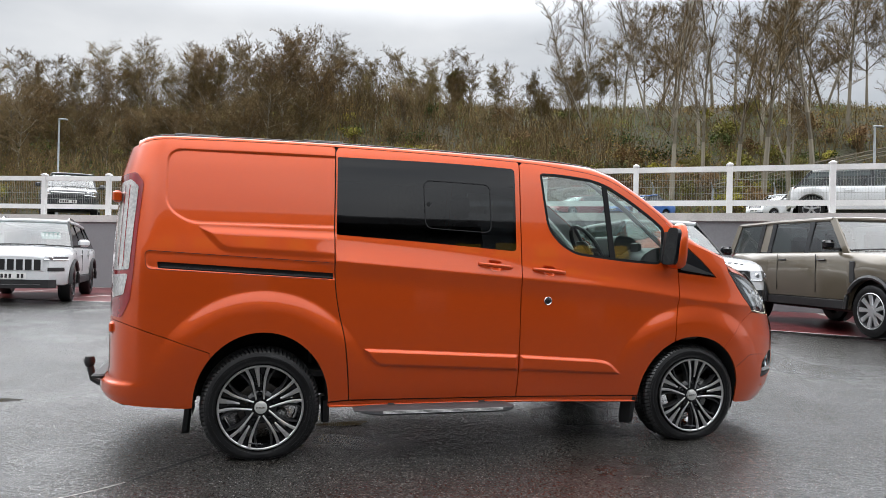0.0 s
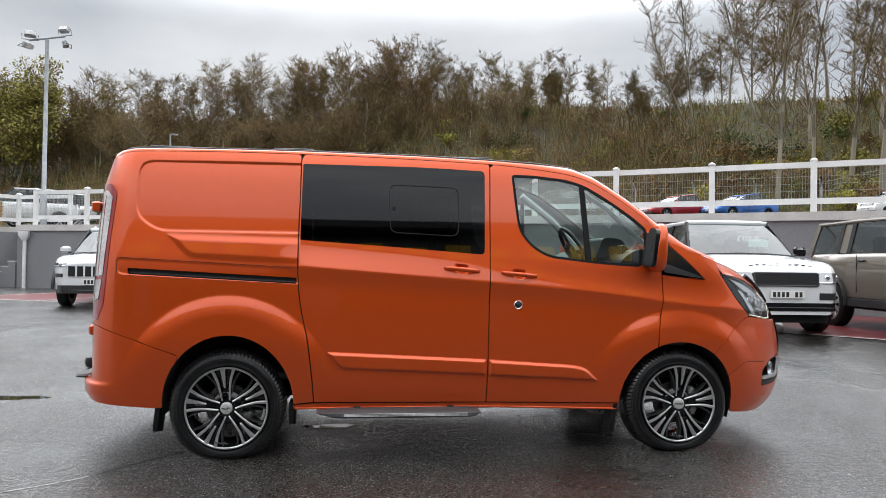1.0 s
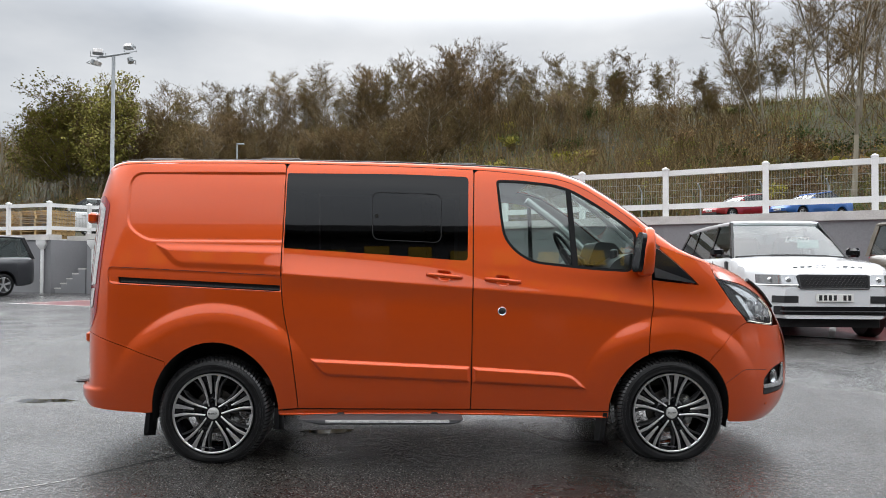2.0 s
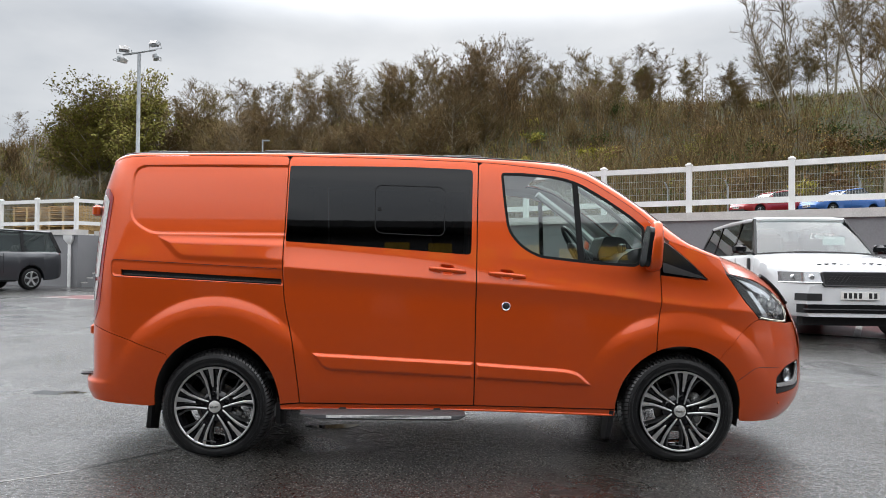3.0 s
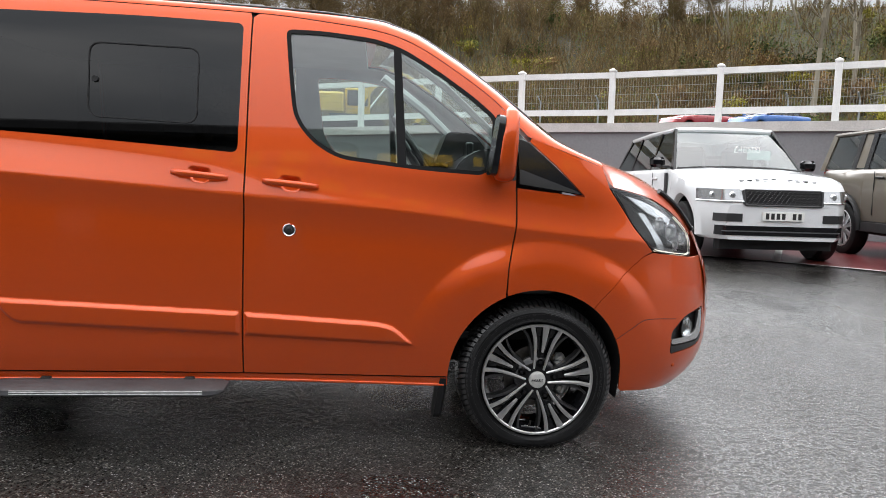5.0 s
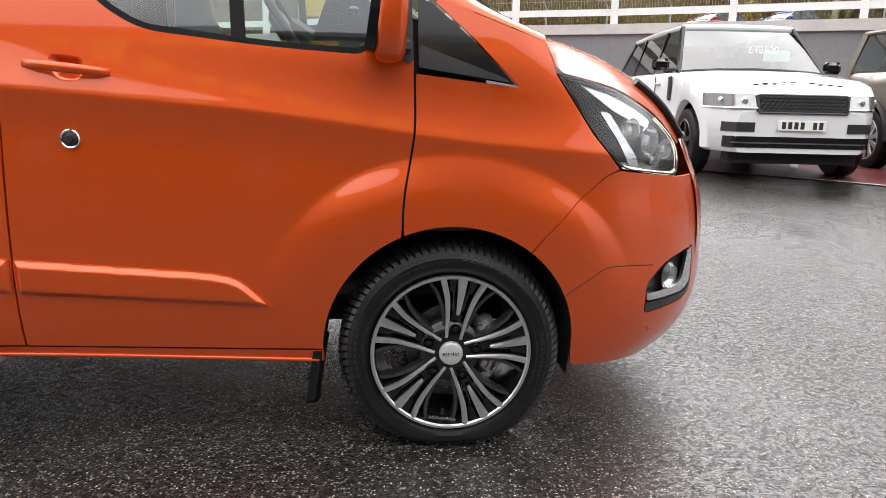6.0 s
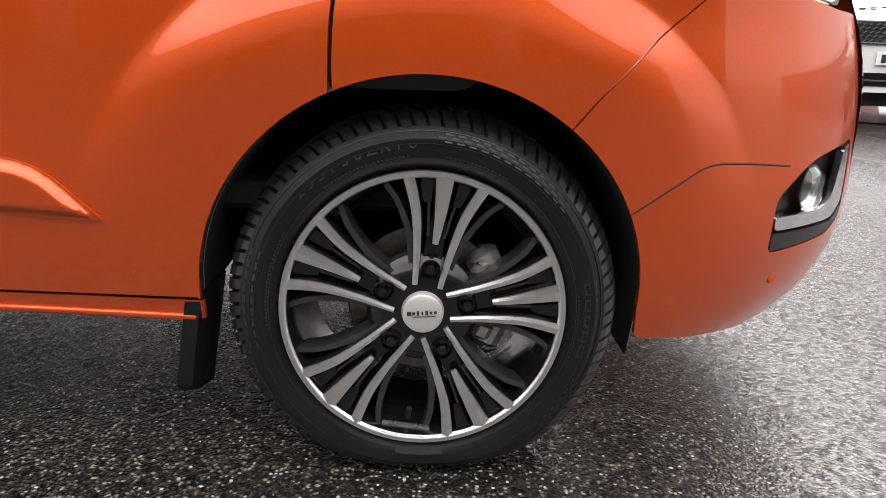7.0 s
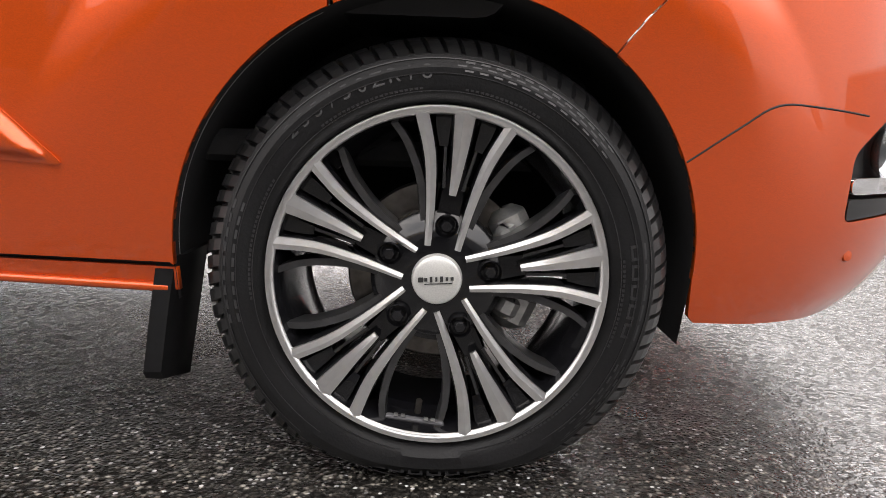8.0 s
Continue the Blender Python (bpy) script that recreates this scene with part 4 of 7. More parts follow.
    def edge(x):
        z0 = gutter(x) if x < 2.84 else 1.40 + (x - 2.84) * -0.36
        w = 0.055 + 0.05 * float(smooth01((x - 1.9) / 0.5)) + 0.02 * float(smooth01((x - 2.8) / 0.3))
        return float(side_y(x, z0 - 0.002)) + 1.3 * w - 0.004, crest(x)

    g, rings = Geo(), []
    for x in np.arange(-0.745, 2.16, 0.06):
        ye, ze = edge(x)
        rings.append([(x + (0.04 * (1 - t * t) if x > 2 else 0), YC + (ye - YC) * t, ze - 0.001 + 0.022 * (1 - t ** 4)) for t in np.linspace(1, -1, 17)])
    g.loft(rings, False)
    rf = part("roof", g, M_ORANGE, van, smooth=60)
    for sgn in (1, -1):
        strip_ = [(x, YC - sgn * (YC - edge(x)[0] + 0.030), edge(x)[1] - 0.005) for x in np.arange(-0.66, 2.92, 0.06)]
        part("ditch_moulding", Geo().tube(strip_, 0.0085, 8), M_TRIM, rf, "black rubber strip along the roof edge", smooth=60)
    for x in (-0.42, 0.36, 1.55):
        part("roof_mount", Geo().box((x, YC - 0.66, crest(x) + 0.016), (0.26, 0.06, 0.020), None, 0.006), M_TRIM, rf, "low black roof fitting")
    g, rings = Geo(), []
    for x in np.arange(2.17, 3.12, 0.05):
        ye, ze = edge(x)
        bow = 0.10 + 0.09 * (x - 2.17)
        rings.append([(x + bow * (1 - t * t), YC + (ye - YC) * t, ze - 0.006 + 0.015 * (1 - t ** 4)) for t in np.linspace(1, -1, 15)])
    g.loft(rings, False)
    ws = part("windscreen", g, M_CLEAR, van, smooth=60)
    ws.visible_shadow = False
    # bonnet
    edge_line = curve([(3.19, 1.270), (3.216, 1.215), (3.232, 1.190), (3.33, 1.170), (3.444, 1.143), (3.53, 1.105), (3.607, 1.064), (3.665, 1.01), (3.703, 0.968)], 0.03)
    mid_line = curve([(3.14, 1.36), (3.28, 1.335), (3.42, 1.295), (3.55, 1.245), (3.66, 1.185), (3.75, 1.11), (3.80, 1.05), (3.84, 0.98)], 0.03)
    n = 14
    pick = lambda line, t: np.array(line[0]) if t <= 0 else np.array([np.interp(t * (len(line) - 1), range(len(line)), [p[i] for p in line]) for i in (0, 1)])
    rings = []
    for k in range(n + 1):
        a, b = pick(edge_line, k / n), pick(mid_line, k / n)
        ya = float(side_y(a[0], a[1]))
        ring = []
        for t in np.linspace(1, -1, 25):
            h = 1 - abs(t) ** 2.6
            ring.append((a[0] + (b[0] - a[0]) * h, YC + (ya - YC) * t, a[1] + (b[1] - a[1]) * (1 - abs(t) ** 3.2)))
        rings.append(ring)
    part("bonnet", Geo().loft(rings, False), M_ORANGE, van, smooth=60)
    part("bonnet_deflector", Geo().tube([(r[2][0] + 0.012, r[2][1] + 0.02, r[2][2] + 0.014) for r in rings[9:]] + [(p[0] + 0.015, p[1], p[2] + 0.01) for p in rings[-1][3:22:2]], 0.013, 8), M_GLOSSBLACK, van, "black stone deflector on the bonnet edge")
    # nose between the side parts
    g, rings = Geo(), []
    for z in np.arange(0.20, 0.99, 0.03):
        w = YC - float(side_y(XS - 0.01, z))
        rings.append([(XS + (float(nose_x(z)) - XS) * (1 - abs(t) ** 2.5) ** 0.4 - 0.004, YC - w * t, z) for t in np.linspace(0.66, -0.66, 21)])
    part("front_fascia", Geo().loft(rings, False), M_ORANGE, van, smooth=60, flip=True)
    part("grille", Geo().box((3.885, YC, 0.66), (0.03, 0.9, 0.3), None, 0.01), M_GLOSSBLACK, van)
    # rear doors
    for k, (t0, t1) in enumerate(((0.62, 0.004), (-0.004, -0.62))):
        rings = []
        for z in np.arange(0.38, 1.90, 0.04):
            w = YC - float(side_y(XR + 0.01, z))
            rings.append([(float(tail_x(z)) + (XR - float(tail_x(z))) * (1 - (1 - abs(t) ** 3.2) ** (1 / 3.2)), YC - w * t, z) for t in np.linspace(t0, t1, 9)])
        part("rear_door", Geo().loft(rings, False), M_ORANGE, van, smooth=60)
    for z in (1.56, 0.78):
        part("door_hinge", Geo().box((-0.858, 5.03, z), (0.05, 0.08, 0.07), None, 0.012), M_ORANGE, van)
    # tail lamp
    tl = side_panel("tail_lamp", tail, M_REDLENS, van, off=-0.004, step=0.02)
    in1 = rounded([(-0.845, 1.645), (-0.775, 1.662), (-0.727, 1.62), (-0.762, 1.13), (-0.872, 1.12)], 0.012)
    side_panel("clear_lens", in1, M_PALELENS, tl, off=-0.009, step=0.02, rim=0.006)
    for k in (0.32, 0.62):
        a0, a1 = -0.845 + 0.10 * k, -0.872 + 0.11 * k
        side_panel("lens_rib", [(a0, 1.628), (a0 + 0.006, 1.628), (a1 + 0.006, 1.145), (a1, 1.145)], M_REDLENS, tl, off=-0.0105, step=0.03, rim=0.004)
    side_panel("clear_lens", rounded([(-0.876, 1.095), (-0.768, 1.105), (-0.790, 0.985), (-0.878, 0.955)], 0.012), M_PALELENS, tl, off=-0.009, step=0.02, rim=0.006)
    # rail of the sliding door
    side_panel("door_track", [(-0.62, 1.19), (0.44, 1.14), (0.44, 1.08), (-0.62, 1.13)], M_VOID, van, off=0.02, step=0.05)
    side_panel("track_bar", [(-0.585, 1.153), (0.41, 1.105), (0.41, 1.098), (-0.585, 1.146)], M_TRIM, van, off=0.004, step=0.05, rim=0.012)
    # side glass
    gl = side_panel("side_window", sw, M_TINT, van, off=-0.001, step=0.05, rim=0.005, label="dark privacy glass")
    ring_out, ring_in = rounded([(0.986, 1.738), (1.441, 1.727), (1.439, 1.405), (0.994, 1.423)], 0.053, 8), rounded([(0.9905, 1.7335), (1.4365, 1.7225), (1.4345, 1.4095), (0.9985, 1.4275)], 0.050, 8)
    side_panel("opening_pane_seal", ring_out, M_VOID, gl, [ring_in], off=-0.006, step=0.05, rim=0.006)
    part("catch", Geo().revolve([(0.0, -0.012), (0.012, -0.012), (0.014, 0.0)], 16, pose(1.02, float(side_y(1.02, 1.59)) - 0.002, 1.58)), M_TRIM, gl)
    part("catch", Geo().box((1.405, float(side_y(1.4, 1.5)) + 0.02, 1.545), (0.02, 0.012, 0.03), None, 0.003), M_GREYPLAST, gl)
    side_panel("far_window", sw, M_TINT, van, step=0.08, rim=0.005, mirror=True)
    fw = side_panel("door_window", dw, M_CLEAR, van, off=0.008, step=0.05, rim=0.004)
    fw.visible_shadow = False
    arr = np.array(dw)
    tan = np.roll(arr, -1, 0) - np.roll(arr, 1, 0)
    nn = np.stack([-tan[:, 1], tan[:, 0]], 1)
    nn /= np.linalg.norm(nn, axis=1)[:, None] + 1e-9
    if reach(dw, *(arr[4:5] + nn[4:5] * 0.01).T)[0] > 0:
        nn = -nn
    inner = [tuple(p) for p in arr + nn * 0.017]
    side_panel("window_seal", dw, M_SEAL, fw, [inner], off=0.001, step=0.05, rim=0.012)
    side_panel("window_bar", [(2.258, 1.768), (2.292, 1.752), (2.323, 1.252), (2.284, 1.256)], M_SEAL, fw, off=-0.001, step=0.05, rim=0.012)
    ffw = side_panel("far_door_window", dw, M_CLEAR, van, step=0.08, rim=0.004, mirror=True)
    ffw.visible_shadow = False
    side_panel("far_window_bar", [(2.255, 1.785), (2.290, 1.765), (2.325, 1.232), (2.285, 1.235)], M_TRIM, van, off=-0.001, step=0.05, rim=0.012, mirror=True)
    # black panel ahead of the door and the mirror
    side_panel("wing_trim", rounded([(2.812, 1.188), (3.098, 1.147), (2.985, 1.26), (2.852, 1.372), (2.812, 1.385)], [0.01, 0.01, 0.1, 0.01, 0.01]), M_GLOSSBLACK, van, off=-0.003, step=0.04, label="glossy black trim triangle")
    side_panel("wing_trim_base", rounded([(2.815, 1.255), (3.06, 1.168), (3.085, 1.153), (2.815, 1.19)], 0.008), M_TRIM, van, off=-0.014, step=0.04, label="matt black trim")
    side_panel("mirror_base", rounded([(2.665, 1.235), (2.715, 1.46), (2.79, 1.43), (2.80, 1.20)], 0.02), M_TRIM, van, off=-0.012, step=0.04)
    rings = []
    for z, xa, xb, ya, yb in ((1.198, 2.715, 2.745, 4.69, 4.74), (1.206, 2.694, 2.764, 4.660, 4.765), (1.228, 2.684, 2.774, 4.635, 4.78), (1.29, 2.684, 2.778, 4.622, 4.785), (1.38, 2.696, 2.782, 4.622, 4.785), (1.45, 2.710, 2.783, 4.632, 4.78), (1.49, 2.722, 2.780, 4.655, 4.765), (1.508, 2.738, 2.770, 4.69, 4.74)):
        c, h, wx, wy = ((xa + xb) / 2, (ya + yb) / 2), None, (xb - xa) / 2, (yb - ya) / 2
        rings.append([(c[0] + wx * math.copysign(abs(math.cos(t)) ** 0.6, math.cos(t)), c[1] + wy * math.copysign(abs(math.sin(t)) ** 0.6, math.sin(t)), z) for t in (2 * math.pi * k / 24 for k in range(24))])
    mr = part("door_mirror", Geo().loft(rings, True, True), M_ORANGE, van, smooth=50)
    glass_out = rounded([(-0.074, -0.128), (0.074, -0.128), (0.072, 0.122), (-0.060, 0.130)], 0.045, 6)
    part("mirror_glass", Geo().prism(glass_out, -0.006, 0.02, pose(2.686, 4.704, 1.352, 0, 8, 0) @ pose(0, 0, 0, 0, 0, -90)), M_GLOSSBLACK, mr, "dark mirror glass in a black bezel")
    part("mirror_arm", Geo().box((2.75, 4.80, 1.25), (0.085, 0.10, 0.06), None, 0.02), M_TRIM, mr)
    rings2 = [[(x, 2 * YC - y, z) for x, y, z in r] for r in rings]
    part("far_door_mirror", Geo().loft(rings2, True, True), M_ORANGE, van, smooth=50, flip=True)
    # handles, lock
    for (x0, z0), cup in zip(((1.34, 1.204), (1.716, 1.176)), cups):
        hx = x0 + 0.115
        side_panel("handle_cup", cup, M_ORANGE, van, off=0.0, step=0.007, rim=0.003,
                   bulge=lambda a, b, cup=cup: -0.028 * smooth01(-reach(cup, a, b) / 0.03))
        y = float(side_y(hx, z0))
        rings = []
        for t in np.linspace(0, 1, 13):
            w = 0.4 + 0.6 * math.sin(math.pi * min(max(t, 0.06), 0.94)) ** 0.35
            cx, cz, cy = x0 + 0.235 * t, z0 - 0.02 * t, y - 0.030 * math.sin(math.pi * t) ** 0.4 - 0.002
            rings.append([(cx, cy + 0.010 * w * math.cos(q), cz + 0.0145 * w * math.sin(q)) for q in (2 * math.pi * k / 10 for k in range(10))])
        part("door_handle", Geo().loft(rings, True, True), M_ORANGE, van, smooth=60)
    lk = part("lock", Geo().revolve([(0.028, 0.0), (0.028, -0.005), (0.025, -0.008), (0.0215, -0.006)], 28, pose(1.829, float(side_y(1.829, 0.969)), 0.969)), M_CHROME, van, "round lock with a bright ring")
    part("lock_core", Geo().revolve([(0.022, -0.004), (0.012, -0.007), (0.009, -0.014), (0.0, -0.014)], 24, pose(1.829, float(side_y(1.829, 0.969)), 0.969)), M_TRIM, lk)
    # door mouldings
    def moulding(poly):
        def up(a, b):
            return 0.016 * smooth01(-reach(poly, a, b) / 0.022)
        return up
    for poly in (rounded([(0.598, 0.668), (1.627, 0.619), (1.628, 0.508), (0.690, 0.552)], [0.015, 0.006, 0.006, 0.05]), rounded([(1.638, 0.617), (2.20, 0.580), (2.285, 0.562), (2.388, 0.466), (1.639, 0.506)], [0.006, 0.2, 0.06, 0.015, 0.006])):
        side_panel("door_moulding", poly, M_ORANGE, van, off=-0.004, step=0.008, rim=0.008, bulge=moulding(poly))
    # head lamp
    side_panel("lamp_bowl", lamp, M_BOWL, van, off=0.075, step=0.03, label="grey lamp bowl")
    hl = side_panel("head_lamp", lamp, M_LENS, van, off=0.0, step=0.02, rim=0.002)
    hl.visible_shadow = False
    side_panel("lamp_rim", lamp, M_SEAL, hl, [[tuple(np.array((3.50, 1.0)) + (np.array(q) - np.array((3.50, 1.0))) * 0.955) for q in lamp]], off=0.003, step=0.03, rim=0.07)
    side_panel("dark_bezel", rounded([(3.262, 1.160), (3.335, 1.115), (3.42, 1.005), (3.472, 0.918), (3.452, 0.918), (3.362, 1.008)], 0.01), M_SEAL, hl, off=0.016, step=0.03, rim=0.04)
    side_panel("chrome_wing", rounded([(3.30, 1.158), (3.445, 1.125), (3.585, 1.055), (3.565, 1.020), (3.50, 1.045), (3.43, 1.075)], 0.012), M_REFLECT, hl, off=0.022, step=0.02, rim=0.02, label="bright chrome reflector")
    side_panel("chrome_fin", rounded([(3.375, 1.075), (3.41, 1.07), (3.50, 0.945), (3.52, 0.905), (3.48, 0.91), (3.44, 0.985)], 0.01), M_REFLECT, hl, off=0.014, step=0.02, rim=0.02)
    for cx, cz, r in ((3.475, 1.015, 0.040), (3.545, 0.985, 0.046), (3.615, 0.955, 0.034), (3.565, 0.925, 0.025)):
        y = float(side_y(cx, cz)) + 0.055
        b = part("projector", Geo().revolve([(r, -0.035), (r * 0.92, -0.035), (r * 0.8, 0.0), (r * 0.5, 0.02), (0.0, 0.025)], 24, pose(cx, y, cz, 0, 0, 35)), M_REFLECT, hl, "bright reflector", flip=True)
        part("bulb_lens", Geo().revolve([(0.0, -0.032), (r * 0.35, -0.026), (r * 0.52, -0.008), (r * 0.56, 0.012)], 20, pose(cx, y, cz, 0, 0, 35)), M_PALELENS, b)
    drl = [(3.458, 0.906), (3.56, 0.888), (3.660, 0.876), (3.684, 0.884), (3.690, 0.945), (3.668, 0.992), (3.60, 1.052)]
    part("light_strip", Geo().tube([(a, float(side_y(a, b)) + 0.010, b) for a, b in curve(drl, 0.02)], 0.0055, 8), M_DRL, hl, "lit warm white daytime light strip")
    # fog lamp
    side_panel("fog_recess", fog, M_TRIM, van, off=0.045, step=0.03)
    fgl = part("fog_lamp", Geo().revolve([(0.0, -0.02), (0.034, -0.016), (0.048, 0.0), (0.05, 0.03)], 24, pose(3.690, float(side_y(3.69, 0.525)) + 0.026, 0.525, 0, 0, 45)), M_LENS, van, "round fog lamp in a chrome bezel", flip=True)
    part("reflector", Geo().revolve([(0.05, -0.0), (0.03, 0.02), (0.0, 0.03)], 24, pose(3.690, float(side_y(3.69, 0.525)) + 0.026, 0.525, 0, 0, 45)), M_REFLECT, fgl, flip=True)
    side_panel("chrome_bezel", rounded([(3.590, 0.482), (3.715, 0.484), (3.752, 0.508), (3.772, 0.600), (3.802, 0.612), (3.808, 0.490), (3.772, 0.458), (3.592, 0.455)], 0.012), M_CHROME, fgl, off=0.002, step=0.012, rim=0.03)
    side_panel("fog_surround", rounded([(3.589, 0.447), (3.77, 0.450), (3.806, 0.480), (3.808, 0.452), (3.768, 0.428), (3.592, 0.412)], 0.008), M_TRIM, fgl, off=0.001, step=0.03)
    part("sensor", Geo().revolve([(0.0, -0.004), (0.009, -0.003), (0.011, 0.002)], 16, pose(3.62, float(side_y(3.62, 0.35)), 0.35, 0, 0, 20)), M_ORANGE, van)
    # wheel-arch liners and underbody
    for line, cx in ((arch_f, 2.928), (arch_r, 0.005)):
        for sgn in (1, -1):
            rings = []
            for x, z in [(line[0][0], 0.20)] + line + [(line[-1][0], 0.26)]:
                y = float(side_y(x, z)) + 0.006
                rings.append([(x, q if sgn > 0 else 2 * YC - q, z) for q in ((y, y + 0.05, 5.02, 5.16) if z > 0.33 or (x > cx) == (cx > 1) else (y, y + 0.03, y + 0.05, y + 0.075))])
            part("arch_liner", Geo().loft(rings, False), M_VOID, van, smooth=60, flip=sgn < 0)
            g = Geo()
            yy = 5.16 if sgn > 0 else 2 * YC - 5.16
            g.prism([(cx + (x - cx) * 1.02, z) for x, z in line], yy, yy + 0.02 * sgn)
            part("arch_inner", g, M_VOID, van, smooth=0)
    part("underbody", Geo().box((1.46, YC, 0.345), (2.05, 1.60, 0.15), None, 0.02), M_VOID, van)
    part("underbody_rear", Geo().box((-0.60, YC, 0.40), (0.44, 1.6, 0.16), None, 0.02), M_VOID, van)
    part("underbody_front", Geo().box((3.45, YC, 0.30), (0.25, 1.5, 0.12), None, 0.02), M_VOID, van)
    part("axle", Geo().tube([(0, YC - 0.75, 0.31), (0, YC + 0.75, 0.31)], 0.06, 12), M_VOID, van)
    part("axle", Geo().tube([(2.93, YC - 0.75, 0.31), (2.93, YC + 0.75, 0.31)], 0.05, 12), M_VOID, van)
    part("exhaust", Geo().tube([(2.2, YC + 0.2, 0.26), (0.9, YC + 0.2, 0.26), (0.6, YC - 0.3, 0.26), (0.42, YC - 0.5, 0.27)], 0.045, 10), M_STEEL, van)
    # side step
    rings = []
    for x, h in ((0.55, 0.2), (0.66, 0.9), (0.70, 1.0), (1.50, 1.0), (1.545, 0.8), (1.575, 0.3)):
        rings.append([(x, 4.80 - 0.035 + 0.085 * a * (0.6 + 0.4 * h), 0.288 + 0.020 * b * h + (1 - h) * 0.012) for a, b in ((-1, -0.5), (-1, 0.5), (-0.8, 1), (0.9, 1), (1, 0.6), (1, -0.6), (0.8, -1), (-0.8, -1))])
    st = part("side_step", Geo().loft(rings, True, True), M_GREYPLAST, van, "dark grey side step", smooth=30)
    for z in (0.283, 0.290, 0.297):
        part("tread_rib", Geo().tube([(0.72, 4.679, z), (1.49, 4.679, z)], 0.0022, 6), M_CAST, st)
    for x in (0.8, 1.4):
        part("bracket", Geo().box((x, 4.88, 0.30), (0.05, 0.12, 0.03), None, 0.008), M_VOID, st)
    # mud flaps
    for cx, z0, z1, lean_ in ((2.495, 0.125, 0.33, 0.03), (-0.425, 0.165, 0.42, 0.025), (0.402, 0.20, 0.34, 0.0)):
        for sgn in (1, -1):
            g = Geo()
            lay = []
            for t, w in ((0.0, 0.75), (0.08, 0.95), (0.5, 1.0), (1.0, 1.0)):
                x, z = cx - 0.012 + lean_ * t, z0 + (z1 - z0) * t
                lay.append([(x + 0.014 * q * (1 + 0.8 * (abs(e) < 0.9)), 4.925 + 0.075 * e * w if sgn > 0 else 2 * YC - 4.925 - 0.075 * e * w, z - 0.02 * (e > 0) * (t == 0)) for q, e in ((-1, -1), (1, -1), (1, -0.7), (1, 0.7), (1, 1), (-1, 1))])
            g.loft(lay, True, True)
            part("mud_flap", g, M_SEAL, van, "black moulded mud flap", smooth=30, flip=sgn > 0)
    # tow bar
    tb = part("tow_bar", Geo().tube([(-0.80, YC, 0.30), (-1.02, YC, 0.32), (-1.09, YC, 0.36), (-1.11, YC, 0.44)], 0.024, 10), M_TRIM, van, "black tow bar")
    part("ball_cap", Geo().revolve([(0.0, 0.04), (0.028, 0.032), (0.038, 0.0), (0.03, -0.03), (0.02, -0.04)], 16, pose(-1.115, YC, 0.48, 90)), M_TRIM, tb)
    part("rear_step", Geo().box((-0.95, YC, 0.478), (0.08, 1.35, 0.022), None, 0.012), M_TRIM, van, "ribbed black bumper step")
    # cabin
    part("cabin_floor", Geo().box((1.5, YC, 0.50), (3.4, 1.72, 0.05), None, 0.01), M_VOID, van)
    part("headliner", Geo().box((0.75, YC, 1.885), (2.75, 1.55, 0.02), None, 0.005), M_LINING, van, "grey headlining")
    part("bulkhead", Geo().box((0.30, YC, 1.2), (0.03, 1.5, 1.30), None, 0.005), M_VOID, van)
    dash = [(2.52, 0.70), (2.50, 1.12), (2.55, 1.28), (2.66, 1.345), (2.80, 1.335), (2.96, 1.27), (3.02, 1.20), (3.02, 0.70)]
    part("dashboard", Geo().prism(rounded(dash, 0.05), YC - 0.90, YC + 0.90), M_TRIM, van, "black dashboard")
    part("instrument_cowl", Geo().prism(rounded([(2.47, 1.27), (2.53, 1.43), (2.66, 1.42), (2.74, 1.32)], 0.03), YC - 0.58, YC - 0.22), M_TRIM, van)
    m = pose(2.38, YC - 0.40, 1.33, 0, 58, 0)
    sw_g = Geo().tube([m @ Vector((0.19 * math.cos(t), 0.19 * math.sin(t), 0)) for t in (2 * math.pi * k / 32 for k in range(33))], 0.016, 8, False)
    wheel = part("steering_wheel", sw_g, M_TRIM, van)
    part("hub", Geo().box((0, 0, -0.02), (0.15, 0.17, 0.05), m, 0.02), M_GREYPLAST, wheel)
    for a in (0, 90, 180):
        part("spoke", Geo().box((0.10 * math.cos(radians(a + 90)), 0.10 * math.sin(radians(a + 90)), -0.01), (0.035 + 0.16 * abs(math.cos(radians(a + 90))), 0.035 + 0.16 * abs(math.sin(radians(a + 90))), 0.02), m, 0.006), M_GREYPLAST, wheel)
    part("column", Geo().tube([m @ Vector((0, 0, 0)), (2.60, YC - 0.40, 1.20)], 0.04, 10), M_TRIM, wheel)
    for y in (YC - 0.42, YC + 0.22, YC + 0.58):
        g = Geo().box((1.78, y, 0.86), (0.50, 0.48 if y < YC else 0.36, 0.16), None, 0.05)
        cush = part("seat", g, M_FABRIC, van, "dark fabric seat")
        part("backrest", Geo().box((0, 0, 0.30), (0.13, 0.46 if y < YC else 0.35, 0.62), pose(1.52, y, 0.90, 0, -12, 0), 0.05), M_FABRIC, cush)
        part("headrest", Geo().box((0, 0, 0.72), (0.09, 0.26, 0.17), pose(1.52, y, 0.90, 0, -12, 0), 0.04), M_FABRIC, cush)
        part("seat_base", Geo().box((1.76, y, 0.66), (0.42, 0.34, 0.26), None, 0.02), M_VOID, cush)
    part("cabin_pillar", Geo().tube([(2.90, YC + 0.80, 1.25), (2.50, YC + 0.72, 1.62), (2.22, YC + 0.66, 1.82)], 0.03, 8), M_LINING, van)
